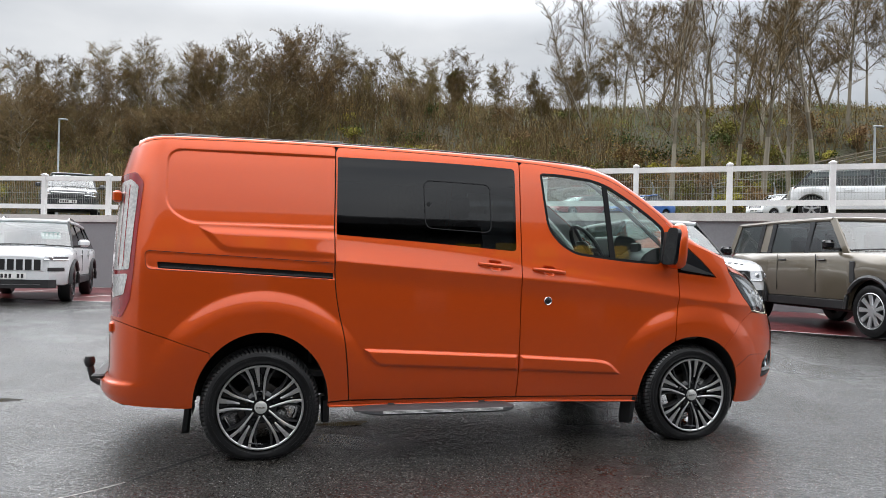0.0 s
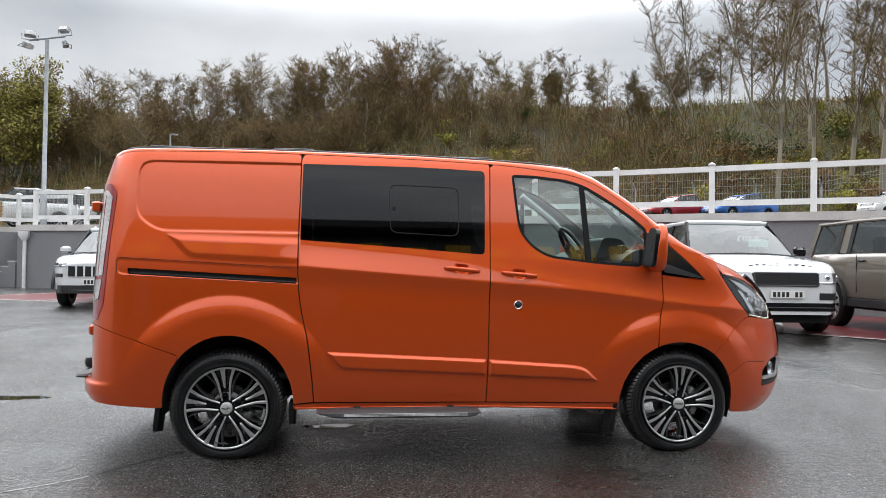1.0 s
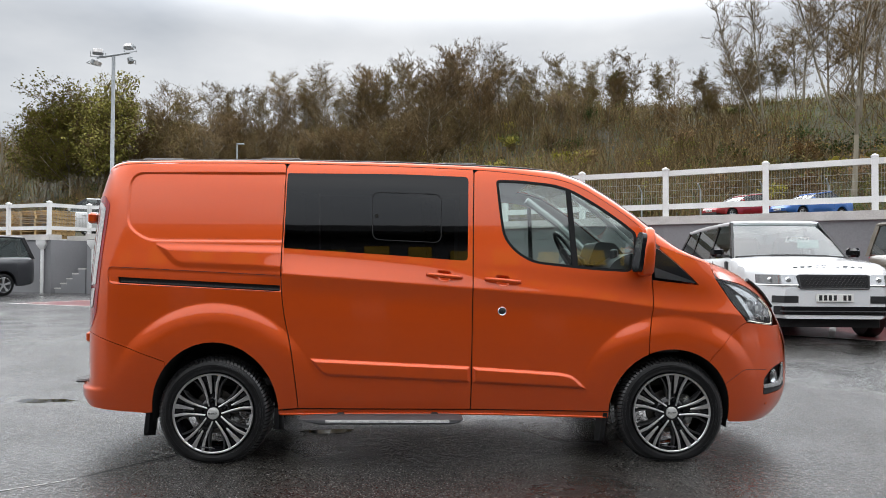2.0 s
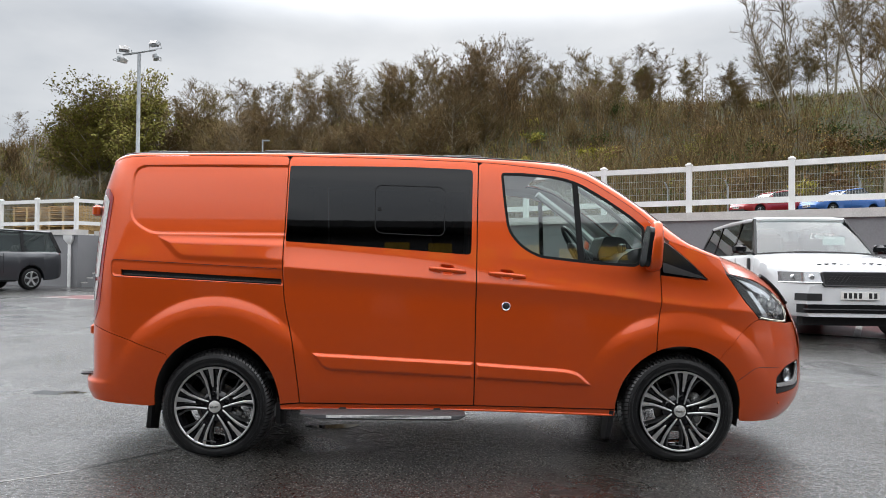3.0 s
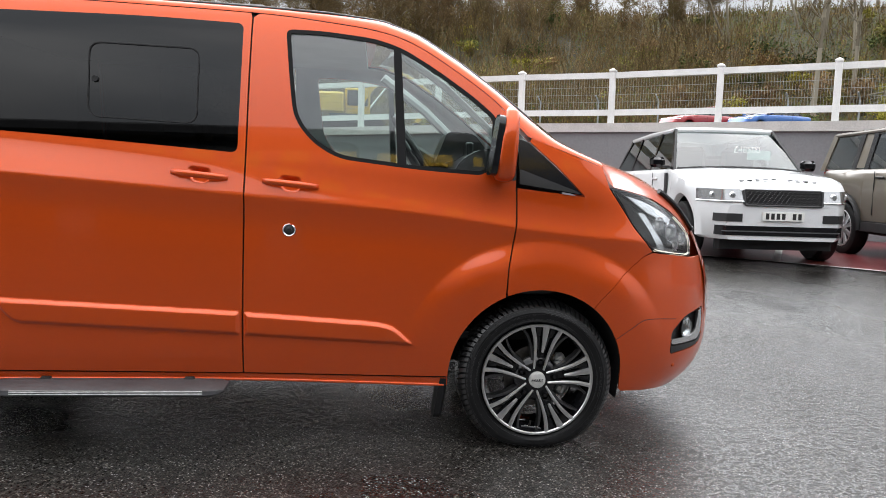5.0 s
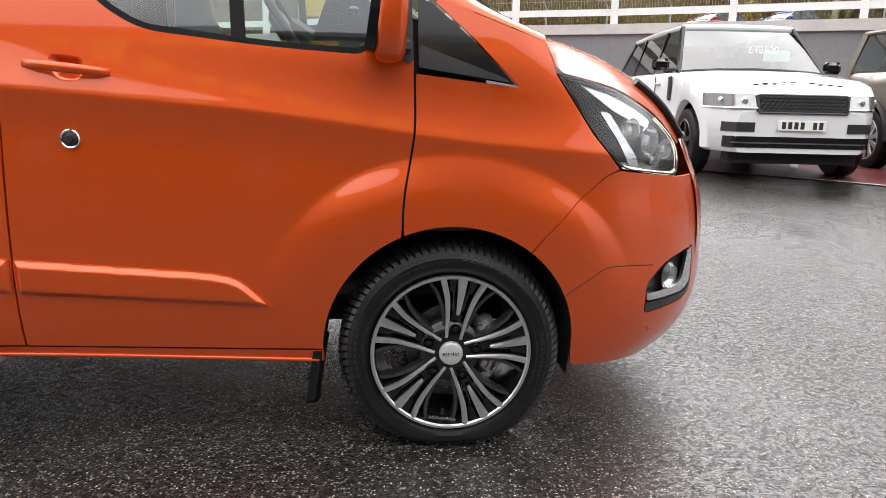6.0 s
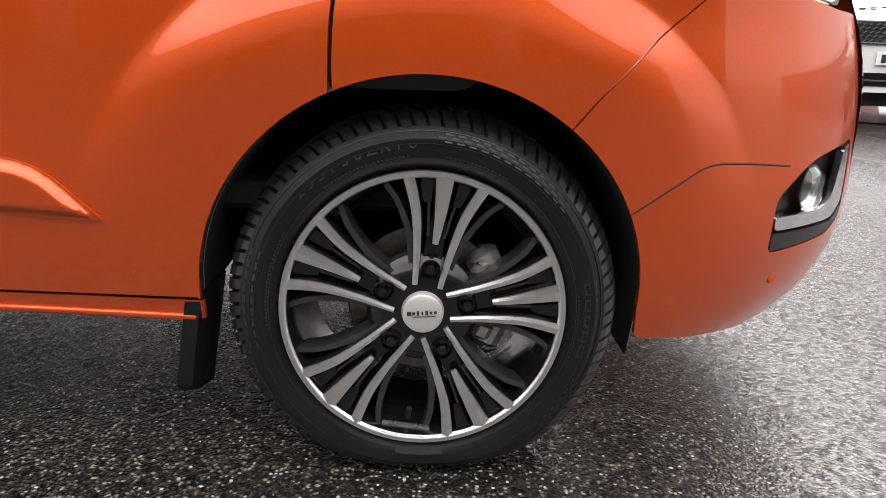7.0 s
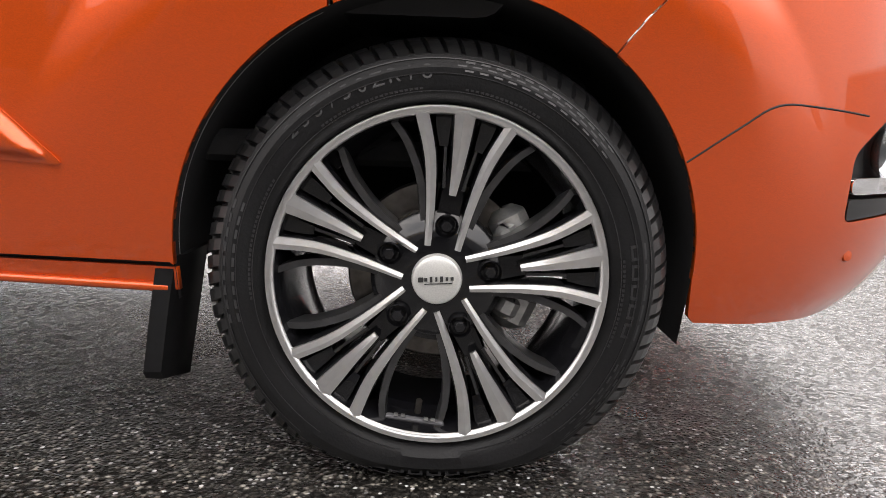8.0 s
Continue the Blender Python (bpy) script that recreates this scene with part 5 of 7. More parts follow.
    part("cabin_pillar", Geo().tube([(2.90, YC - 0.80, 1.25), (2.50, YC - 0.72, 1.62), (2.22, YC - 0.66, 1.82)], 0.016, 8), M_LINING, van)
    part("phone_holder", Geo().box((2.62, YC - 0.70, 1.33), (0.03, 0.12, 0.09), None, 0.008), M_TRIM, van)
    return van


VAN = build_van()


def build_wheel(parent, x, y, sgn, roll):
    """An alloy wheel with its tyre, brake and nuts; y is the plane of the hub cap."""
    R = 0.346
    m = pose(x, y, 0.318) @ (pose(0, 0, 0) if sgn > 0 else pose(0, 0, 0, 0, 0, 180)) @ Matrix.Diagonal((1.026, 1.0, 1.026, 1.0))
    prof = [(0.236, 0.055), (0.246, 0.028), (0.258, 0.014), (0.275, 0.007), (0.298, 0.008), (0.318, 0.020), (0.330, 0.032), (0.338, 0.044), (0.343, 0.056), (R, 0.085), (R, 0.125), (R, 0.165), (0.342, 0.205), (0.335, 0.22), (0.30, 0.238), (0.262, 0.228), (0.236, 0.20)]
    flat = lambda c: c if c > -0.24 else -0.24 - 0.070 * (1 - (1 - min((-0.24 - c) / 0.106, 1.0)) ** 1.515)
    n, g = 300, Geo()
    for k, (r, d) in enumerate(prof):
        for i in range(n):
            t = 2 * math.pi * i / n
            q = r
            if 6 <= k <= 12:
                q -= 0.008
            g.v.append((q * math.cos(t), d, q * math.sin(t)))
    g.f = [(k * n + i, k * n + (i + 1) % n, (k + 1) * n + (i + 1) % n, (k + 1) * n + i) for k in range(len(prof) - 1) for i in range(n)]
    wl_ = thing("wheel", "", "")
    for key in ("label", "category"):
        if key in wl_:
            del wl_[key]
    wl_.parent = parent
    wl_.matrix_world = m
    # the tyre stands flat on the ground
    g.v = [(a, b + 0.007 * math.exp(-((c + 0.30) / 0.05) ** 2) * (-1 if b < 0.1 else 1), flat(c)) for a, b, c in g.v]
    ty = part("tyre", g, M_RUBBER, wl_, "black road tyre with a grooved tread", smooth=28)
    # tread blocks: two shoulder rows and three ribs of them
    tread = Geo()
    for rows, off_, n_b, fill in (([(0.3165, 0.0185), (0.3285, 0.0285), (0.3375, 0.040), (0.3435, 0.053), (0.3455, 0.074)], 0.0, 84, 0.76), ([(R, 0.080), (R, 0.108)], 0.3, 90, 0.86), ([(R, 0.114), (R, 0.140)], 0.6, 90, 0.86), ([(R, 0.146), (R, 0.172)], 0.1, 90, 0.86), ([(R, 0.178), (0.3425, 0.202), (0.336, 0.218)], 0.0, 76, 0.80)):
        for b_ in range(n_b):
            a0 = 2 * math.pi * (b_ + off_) / n_b
            a1 = a0 + 2 * math.pi * fill / n_b
            ring = []
            for j, (r_, d_) in enumerate(rows):
                skew = 0.012 * j
                lo_ = r_ - 0.009
                row = []
                for aa, rr in ((a0 + skew, lo_), (a0 + skew + 0.002, r_), (a1 + skew - 0.002, r_), (a1 + skew, lo_)):
                    zz = rr * math.sin(aa)
                    row.append((rr * math.cos(aa), d_, flat(zz)))
                ring.append(row)
            tread.loft(ring, True, True)
    tagged(part("tread", tread, M_TREAD, ty, "block tread", smooth=0), kind="stuff")
    # raised bars on the sidewall
    bars = Geo()
    def arc_bar(a0, a1, r0, r1):
        k = max(2, int(abs(a1 - a0) / 1.5))
        rows = []
        for i in range(k + 1):
            t = radians(a0 + (a1 - a0) * i / k)
            rows.append([(r * math.cos(t), -e + (0.0072 if r < 0.292 else 0.0072 + (r - 0.292) * 0.42), r * math.sin(t)) for r, e in ((r0, 0.0), (r0, 0.0012), (r1, 0.0012), (r1, 0.0))])
        bars.loft(rows, False)
    for a0, n_, w_ in ((12, 5, 4.6), (-118, 8, 4.2)):
        for i in range(n_):
            a = a0 - i * (w_ + 1.2) * (1 if a0 > 0 else -1)
            e = a - w_ if a0 > 0 else a + w_
            arc_bar(a, e, 0.281, 0.284)
            arc_bar(a, e, 0.301, 0.304)
            arc_bar(a, a + (e - a) * 0.2, 0.284, 0.301)
            arc_bar(e, e + (a - e) * 0.2, 0.284, 0.301)
    for a in np.arange(38, 84, 4.0):
        arc_bar(a, a + 2.4, 0.306, 0.309)
        arc_bar(a + 2, a + 4.4, 0.300, 0.303)
        arc_bar(a, a + 2.4, 0.294, 0.297)
    for a in np.arange(-70, -24, 4.0):
        arc_bar(a, a + 2.4, 0.306, 0.309)
        arc_bar(a + 2, a + 4.4, 0.300, 0.303)
        arc_bar(a, a + 2.4, 0.294, 0.297)
    for a in np.arange(160, 196, 4.0):
        arc_bar(a, a + 2.6, 0.306, 0.310)
        arc_bar(a, a + 2.6, 0.292, 0.296)
    for r_ in (0.2655, 0.2895, 0.3105):
        for a in range(0, 360, 12):
            arc_bar(a, a + 12, r_, r_ + 0.0012)
    for a0, a1 in ((96, 128), (60, 84), (150, 188), (-20, 8), (-64, -38)):
        for a in np.arange(a0, a1, 1.5):
            arc_bar(a, a + 1.0, 0.2685, 0.2715)
    tagged(part("sidewall_relief", bars, M_RUBBER2, ty, "raised markings on the sidewall", smooth=0), kind="stuff")
    if sgn > 0:
        for i, ch in enumerate("235/50ZR18"):
            cu = bpy.data.curves.new("size_mark", "FONT")
            cu.body, cu.size, cu.align_x, cu.extrude = ch, 0.030, "CENTER", 0.0008
            tmp = new("size_mark", cu)
            me = bpy.data.meshes.new_from_object(tmp.evaluated_get(bpy.context.evaluated_depsgraph_get()))
            bpy.data.objects.remove(tmp)
            me.materials.clear()
            me.materials.append(M_RUBBER2)
            ob = new("size_mark", me)
            ob.parent = ty
            t = 136 - 4.6 * i
            ob.matrix_local = pose(0.283 * math.cos(radians(t)), 0.0068, 0.283 * math.sin(radians(t)), 0, -(t - 90), 0) @ pose(0, 0, 0, 78, 0, 0)
    lip = Geo().revolve([(0.246, 0.020), (0.2475, 0.004), (0.246, 0.0), (0.241, -0.001), (0.236, 0.0015), (0.234, 0.006)], 120)
    part("rim_lip", lip, M_MACHINED, wl_, "bright machined rim lip", smooth=50, flip=True)
    part("rim_barrel", Geo().revolve([(0.236, 0.004), (0.231, 0.014), (0.226, 0.03), (0.214, 0.06), (0.208, 0.10), (0.214, 0.20)], 96), M_GLOSSBLACK, wl_, "gloss black rim barrel", smooth=50, flip=True)
    # five groups of three spokes
    def spoke(name, pts_c, w0, w1, face, y_in, y_out, mat=M_GLOSSBLACK):
        """A spoke along points of (radius, angle): a black body with a machined face."""
        path = [(r * math.cos(radians(a)), r * math.sin(radians(a))) for r, a in pts_c]
        path = np.array(curve(path, 0.012))
        tan = np.gradient(path, axis=0)
        tan /= np.linalg.norm(tan, axis=1)[:, None]
        body, top = [], []
        cnt = len(path)
        for i, ((px, pz), (tx, tz)) in enumerate(zip(path, tan)):
            f = i / (cnt - 1)
            w = w0 + (w1 - w0) * f
            yy = y_in + (y_out - y_in) * f
            sx, sz = -tz, tx
            body.append([(px + sx * w * a, yy + b, pz + sz * w * a) for a, b in ((-1.25, 0.05), (-1.2, 0.016), (-0.98, 0.004), (0.98, 0.004), (1.2, 0.016), (1.25, 0.05))])
            top.append([(px + sx * w * a, yy + b, pz + sz * w * a) for a, b in ((-0.92, 0.006), (-0.86, 0.0), (0.1, -0.0022), (0.86, 0.0), (0.92, 0.006))])
        ob = part(name, Geo().loft(body, True, True), mat, wl_, smooth=40, flip=True)
        if face:
            part("machined_face", Geo().loft(top, True, True), M_MACHINED, ob, "bright machined face", smooth=4, flip=True)
    for k in range(5):
        c = roll + 72 * k
        spoke("spoke", [(0.122, c), (0.16, c), (0.20, c + 0.4), (0.239, c + 0.8)], 0.0055, 0.0175, True, 0.010, 0.002)
        spoke("spoke", [(0.050, c + 26), (0.075, c + 19), (0.12, c + 14.5), (0.18, c + 13.5), (0.239, c + 15.5)], 0.0052, 0.0108, True, 0.012, 0.002)
        spoke("spoke", [(0.050, c - 26), (0.075, c - 19), (0.12, c - 14.5), (0.18, c - 13.5), (0.239, c - 15.5)], 0.0052, 0.0108, True, 0.012, 0.002)
        for sg in (1, -1):
            spoke("spoke_fin", [(0.062, c + 27 * sg), (0.10, c + 21 * sg), (0.15, c + 20 * sg), (0.20, c + 22.5 * sg), (0.235, c + 26 * sg)], 0.0065, 0.0045, False, 0.020, 0.012, M_SATIN)
            spoke("rib", [(0.13, c + 6.2 * sg), (0.17, c + 6.6 * sg), (0.225, c + 7.0 * sg)], 0.0022, 0.0022, False, 0.024, 0.020, M_SATIN)
        spoke("web", [(0.07, c), (0.10, c), (0.14, c), (0.19, c)], 0.018, 0.012, False, 0.026, 0.03)
        spoke("web", [(0.19, c + 7.5), (0.215, c + 8), (0.236, c + 8)], 0.006, 0.012, False, 0.02, 0.012)
        spoke("web", [(0.19, c - 7.5), (0.215, c - 8), (0.236, c - 8)], 0.006, 0.012, False, 0.02, 0.012)
        nx, nz = 0.078 * math.cos(radians(c)), 0.078 * math.sin(radians(c))
        part("nut_recess", Geo().revolve([(0.017, 0.008), (0.016, 0.004), (0.0135, 0.014), (0.0, 0.016)], 20, pose(nx, 0, nz)), M_GLOSSBLACK, wl_, smooth=40, flip=True)
        nut = part("wheel_nut", Geo().revolve([(0.0, 0.0), (0.0075, 0.0), (0.0095, 0.003), (0.010, 0.016)], 6, pose(nx, 0, nz)), M_GLOSSBLACK, wl_, smooth=0, flip=True)
    mk = pose(0, 0, 0, 0, -(-97 + 90), 0)
    plate = part("rim_mark", Geo().box((0.0, 0.028, -0.205), (0.085, 0.022, 0.006), mk @ pose(0, 0, 0, -12), 0.002), M_GREYPLAST, wl_, "grey cast pad on the rim")
    for k in (-0.028, -0.018, 0.016, 0.026):
        part("cast_bar", Geo().box((k, 0.022, -0.2005), (0.006, 0.012, 0.003), mk @ pose(0, 0, 0, -12)), M_MACHINED, plate, smooth=0)
    part("hub_disc", Geo().revolve([(0.0, 0.016), (0.060, 0.014), (0.085, 0.022), (0.098, 0.035), (0.10, 0.06)], 60), M_GLOSSBLACK, wl_, flip=True)
    cap = part("centre_cap", Geo().revolve([(0.0, -0.004), (0.030, -0.0035), (0.0345, -0.001), (0.036, 0.003), (0.037, 0.012)], 48), M_CAP, wl_, "brushed silver centre cap", flip=True)
    for i, (w, h) in enumerate(((0.010, 0.007), (0.006, 0.005), (0.005, 0.008), (0.004, 0.006), (0.006, 0.008), (0.005, 0.005), (0.006, 0.005))):
        part("cap_mark", Geo().box((-0.023 + 0.0075 * i, -0.0048, 0.002), (w * 0.75, 0.001, h), pose(0, 0, 0, 0, -4, 0)), M_YPLATE, cap, smooth=0)
    part("cap_mark", Geo().box((0.002, -0.0048, -0.0045), (0.040, 0.001, 0.0012), pose(0, 0, 0, 0, -4, 0)), M_YPLATE, cap, smooth=0)
    part("valve", Geo().tube([(0.212 * math.cos(radians(-96)), 0.03, 0.212 * math.sin(radians(-96))), (0.190 * math.cos(radians(-96)), 0.022, 0.19 * math.sin(radians(-96)))], 0.005, 8), M_STEEL, wl_)
    disc = part("brake_disc", Geo().revolve([(0.07, 0.085), (0.135, 0.085), (0.138, 0.09), (0.138, 0.105), (0.07, 0.11)], 60), M_STEEL, wl_, "worn steel brake disc", flip=True)
    part("disc_bell", Geo().revolve([(0.0, 0.06), (0.066, 0.062), (0.074, 0.085)], 40), M_STEEL, disc, flip=True)
    for a, s in ((28, 1.0), (-24, 0.8)):
        g = Geo().box((0.130, 0.088, 0.0), (0.06, 0.06, 0.085 * s), pose(0, 0, 0, 0, -a, 0), 0.014)
        g.box((0.118, 0.06, 0.0), (0.035, 0.03, 0.05 * s), pose(0, 0, 0, 0, -a, 0), 0.01)
        part("caliper", g, M_CAST, wl_, "pale cast caliper")
    return wl_


for wx, roll in ((2.93, 81.5), (0.0, 96.0)):
    build_wheel(VAN, wx, 4.795, 1, roll)
    build_wheel(VAN, wx, 2 * YC - 4.795, -1, roll)

# ---- parked cars ----
M_CARD = plain("price_card", (0.30, 0.42, 0.40), 0.6, vary=0.1)


def lettering(name, text, size, material, parent, m):
    cu = bpy.data.curves.new(name, "FONT")
    cu.body, cu.size, cu.extrude = text, size, 0.001
    tmp = new(name, cu)
    me = bpy.data.meshes.new_from_object(tmp.evaluated_get(bpy.context.evaluated_depsgraph_get()))
    bpy.data.objects.remove(tmp)
    me.materials.clear()
    me.materials.append(material)
    ob = new(name, me)
    ob.parent = parent
    ob.matrix_local = m
    return ob


def build_car(label, p, m, group=""):
    """A parked car. Its frame: x ahead, y to its left, the origin on the ground under its middle."""
    L, W, H, wb, fo, R = p["L"], p["W"], p["H"], p["wb"], p["fo"], p["R"]
    car = thing("car", label, "car", group, m=m)
    body_m, lower_m, roof_m, pillar_m = p["paint"], p.get("lower", p["paint"]), p.get("roof", p["paint"]), p.get("pillar", M_GLOSSBLACK)
    xf, xb, hw = L / 2, -L / 2, W / 2
    ax = (xf - fo, xf - fo - wb)
    sill, belt = p.get("sill", 0.30), p["belt"]
    top_pts = p["top"]
    tx, tz = [q[0] for q in top_pts], [q[1] for q in top_pts]
    top_z = lambda x: float(np.interp(x, tx, tz))
    nose = lambda x: max(0.0, min(1.0, (x - (xf - 0.75)) / 0.75))
    tail = lambda x: max(0.0, min(1.0, ((xb + 0.55) - x) / 0.55))
    half = lambda x: hw * (1 - 0.30 * nose(x) ** p.get("sharp", 3.2) - 0.16 * tail(x) ** 4)

    def low(x):
        z = sill + p.get("lift", 0.10) * nose(x) ** 3 + 0.10 * tail(x) ** 2
        for a in ax:
            d = abs(x - a)
            if d < R + 0.075:
                z = max(z, R + math.sqrt(max((R + 0.075) ** 2 - d * d, 0)))
        return z

    xs = sorted(set([round(v, 3) for v in np.arange(xb, xf, 0.05)] + [xf] + [round(a + d, 3) for a in ax for d in (-R - 0.076, -R - 0.07, R + 0.07, R + 0.076)]))
    flare = lambda x: 0.035 * sum(math.exp(-((x - a) / 0.42) ** 2) for a in ax)
    rings = []
    for x in xs:
        w, z0, z1 = half(x), low(x), min(top_z(x), belt + 0.03)
        mid = z0 + (z1 - z0) * 0.55
        prof = [(w * 0.93, z0), (w * 0.975 + flare(x), z0 + 0.03), (w + flare(x), mid - 0.04), (w * 1.0 + 0.4 * flare(x), mid + 0.06), (w * 0.985, z1 - 0.08), (w * 0.945, z1 - 0.02), (w * 0.88, z1 + 0.0), (w * 0.5, z1 + p.get("crown", 0.03)), (0, z1 + p.get("crown", 0.03) * 1.2)]
        rings.append([(x, -y, z) for y, z in prof] + [(x, y, z) for y, z in prof[-2::-1]])
    body = part("body", Geo().loft(rings, False), body_m, car, smooth=50, flip=True)
    for k, side in ((0, 1), (-1, -1)):
        pts = rings[k]
        part("end_panel", Geo().add(pts, [tuple(range(len(pts)))[::side]]), body_m, body, smooth=0)
    part("floor_pan", Geo().box((0, 0, (sill + belt) / 2 - 0.10), (L - 0.9, W * 0.78, belt - sill - 0.30), None, 0.05), M_VOID, car)
    part("under_tray", Geo().box(((ax[0] + ax[1]) / 2, 0, sill + 0.02), (wb - 2 * R - 0.16, W * 0.9, 0.10), None, 0.02), M_TRIM, car)
    if p.get("cladding"):
        for s in (1, -1):
            part("sill_cladding", Geo().box(((ax[0] + ax[1]) / 2, s * (hw * 0.985 + 0.012), sill + 0.08), (wb - 2 * R - 0.16, 0.04, 0.16), None, 0.018), M_TRIM, car)
            for a in ax:
                pts = [(a + (R + 0.105) * math.cos(t), s * (hw * 0.985 + 0.036), R + (R + 0.105) * math.sin(t)) for t in np.linspace(0, math.pi, 17)]
                part("arch_trim", Geo().tube(pts, 0.038, 6), M_TRIM, car)
    # greenhouse
    (ws0, ws1, rr1, rr0), zb, zr, wt = p["cabin"], belt - 0.01, H, p["wt"]
    zr2 = p.get("rear_roof", H - 0.02)
    wb_ = hw * 0.925
    P = lambda x, s, z, w: Vector((x, s * w, z))
    for s in (1, -1):
        a, b, c, d = P(ws0, s, zb, wb_), P(ws1, s, zr - 0.05, wt), P(rr1, s, zr2 - 0.05, wt), P(rr0, s, zb, wb_ * 0.97)
        cuts = p["cuts"]
        lo, hi = lambda t: a.lerp(d, t), lambda t: b.lerp(c, t)
        t_hi = lambda t: min(max((a.x + (d.x - a.x) * t - b.x) / (c.x - b.x), 0), 1)
        edges = [0.0] + list(cuts) + [1.0]
        for k in range(len(edges) - 1):
            t0, t1 = edges[k], edges[k + 1]
            q = [lo(t0), lo(t1), hi(t_hi(t1) if t1 < 1 else 1), hi(t_hi(t0) if t0 > 0 else 0)]
            cen = (q[0] + q[1] + q[2] + q[3]) / 4
            q = [v + (cen - v) * 0.03 for v in q]
            out = Vector((0, s * 0.006, 0))
            g = Geo()
            g.add([tuple(v + out) for v in q], [(0, 1, 2, 3)])
            if p.get("panel") == k:
                part("pillar_panel", g, body_m, car, smooth=0)
            else:
                part("side_window", g, M_CARGLASS, car, smooth=0).visible_shadow = False
        for k, t in enumerate(edges):
            q0, q1 = lo(t), hi(0 if t == 0 else 1 if t == 1 else t_hi(t))
            w = p.get("pw", 0.05) * (1.0 if 0 < k < len(edges) - 1 else 1.25)
            mat = p.get("end_pillar", pillar_m) if t in (0.0, 1.0) else pillar_m
            d_ = Vector((w, 0, 0))
            o_ = Vector((0, s * 0.018, 0))
            g = Geo()
            g.loft([[tuple(v) for v in (q - d_ + o_, q + d_ + o_, q + d_ - o_, q - d_ - o_)] for q in (q0 - Vector((0, 0, 0.03)), q1 + Vector((0, 0, 0.02)))], True, True)
            part("pillar", g, mat, car, smooth=0)
    lay = []
    for t in np.linspace(-1, 1, 11):
        lay.append([(ws0 + 0.10 * (1 - t * t), wb_ * t, zb), ((ws0 + ws1) / 2 + 0.09 * (1 - t * t), (wb_ + wt) / 2 * t, (zb + zr) / 2), (ws1 + 0.06 * (1 - t * t), wt * t, zr - 0.045)])
    part("windscreen", Geo().loft(lay, False), p.get("screen", M_SCREEN), car, smooth=60).visible_shadow = False
    lay = [[(rr0 - 0.05 * (1 - t * t), wb_ * 0.97 * t, zb), (rr1 - 0.04 * (1 - t * t), wt * t, zr2 - 0.045)] for t in np.linspace(-1, 1, 9)]
    part("rear_window", Geo().loft(lay, False), M_CARGLASS, car, smooth=60).visible_shadow = False
    rings = []
    n_r = 12
    for k in range(n_r + 1):
        x = ws1 + 0.02 + (rr1 - ws1 - 0.04) * k / n_r
        f = k / n_r
        z = zr - 0.05 + (zr2 - zr) * f
        hgt = 0.05 * (math.sin(math.pi * (0.12 + 0.80 * f)) ** 0.5)
        bow = lambda t: (0.06 * (1 - t * t) if k == 0 else -0.05 * (1 - t * t) if k == n_r else 0)
        rings.append([(x + bow(t), (wt + 0.02) * t, z + hgt * (1 - abs(t) ** 5) - (0.03 if abs(t) == 1 else 0)) for t in np.linspace(-1, 1, 15)])
    rf = part("roof", Geo().loft(rings, False), roof_m, car, smooth=60)
    part("roof_header", Geo().tube([(ws1 + 0.055 * (1 - t * t) + 0.005, wt * 1.0 * t, zr - 0.035 - 0.012 * abs(t) ** 4) for t in np.linspace(-1, 1, 11)], 0.038, 8), roof_m, rf)
    for s in (1, -1):
        part("roof_side", Geo().tube([(ws1, s * wt, zr - 0.045), ((ws1 + rr1) / 2, s * (wt + 0.01), (zr + zr2) / 2 - 0.028), (rr1, s * wt, zr2 - 0.045)], 0.034, 8), roof_m, rf)
    if p.get("rails"):
        for s in (1, -1):
            part("roof_rail", Geo().tube([(ws1 - 0.15, s * wt * 0.95, zr - 0.02), (ws1 - 0.3, s * wt * 0.95, zr + 0.04), (rr1 + 0.25, s * wt * 0.95, zr2 + 0.04), (rr1 + 0.1, s * wt * 0.95, zr2 - 0.02)], 0.018, 6), p["rails"], rf)
    # cabin: dark seats and wheel behind the glass
    for s in (1, -1):
        part("seat", Geo().box((ws1 - 0.35, s * 0.38, zb + 0.0), (0.16, 0.5, 0.75), pose(0, 0, 0), 0.06), M_FABRIC, car)
        part("rear_seat", Geo().box((ws1 - 1.2, s * 0.36, zb - 0.02), (0.16, 0.6, 0.6), pose(0, 0, 0), 0.06), M_FABRIC, car)
    part("screen_cowl", Geo().tube([(ws0 + 0.10 * (1 - t * t) + 0.01, wb_ * 0.96 * t, zb + 0.028 + p.get("crown", 0.03) * (1 - t * t)) for t in np.linspace(-1, 1, 15)], 0.014, 6), M_TRIM, car, "black plastic wiper cowl")
    part("dashboard", Geo().box((ws0 - 0.25, 0, zb - 0.09), (0.5, W * 0.74, 0.12), None, 0.04), M_TRIM, car)
    # mirrors
    for s in (1, -1):
        mm = part("door_mirror", Geo().box((ws0 - 0.22, s * (hw + 0.10), belt + 0.10), (0.10, 0.22, 0.15), None, 0.04), p.get("mirror", body_m), car)
        part("mirror_arm", Geo().box((ws0 - 0.20, s * (hw - 0.02), belt + 0.04), (0.07, 0.12, 0.04), None, 0.01), M_TRIM, mm)
    # door seams and handles
    for s in (1, -1):
        for x in p.get("doors", ()):
            part("door_seam", Geo().box((x, s * (half(x) - 0.001), (belt + sill) / 2 + 0.1), (0.006, 0.010, belt - sill - 0.3), None), M_VOID, body, smooth=0)
            part("door_handle", Geo().box((x + 0.14, s * (half(x) + 0.005), belt - 0.14), (0.2, 0.03, 0.03), None, 0.01), p.get("handle", body_m), car)
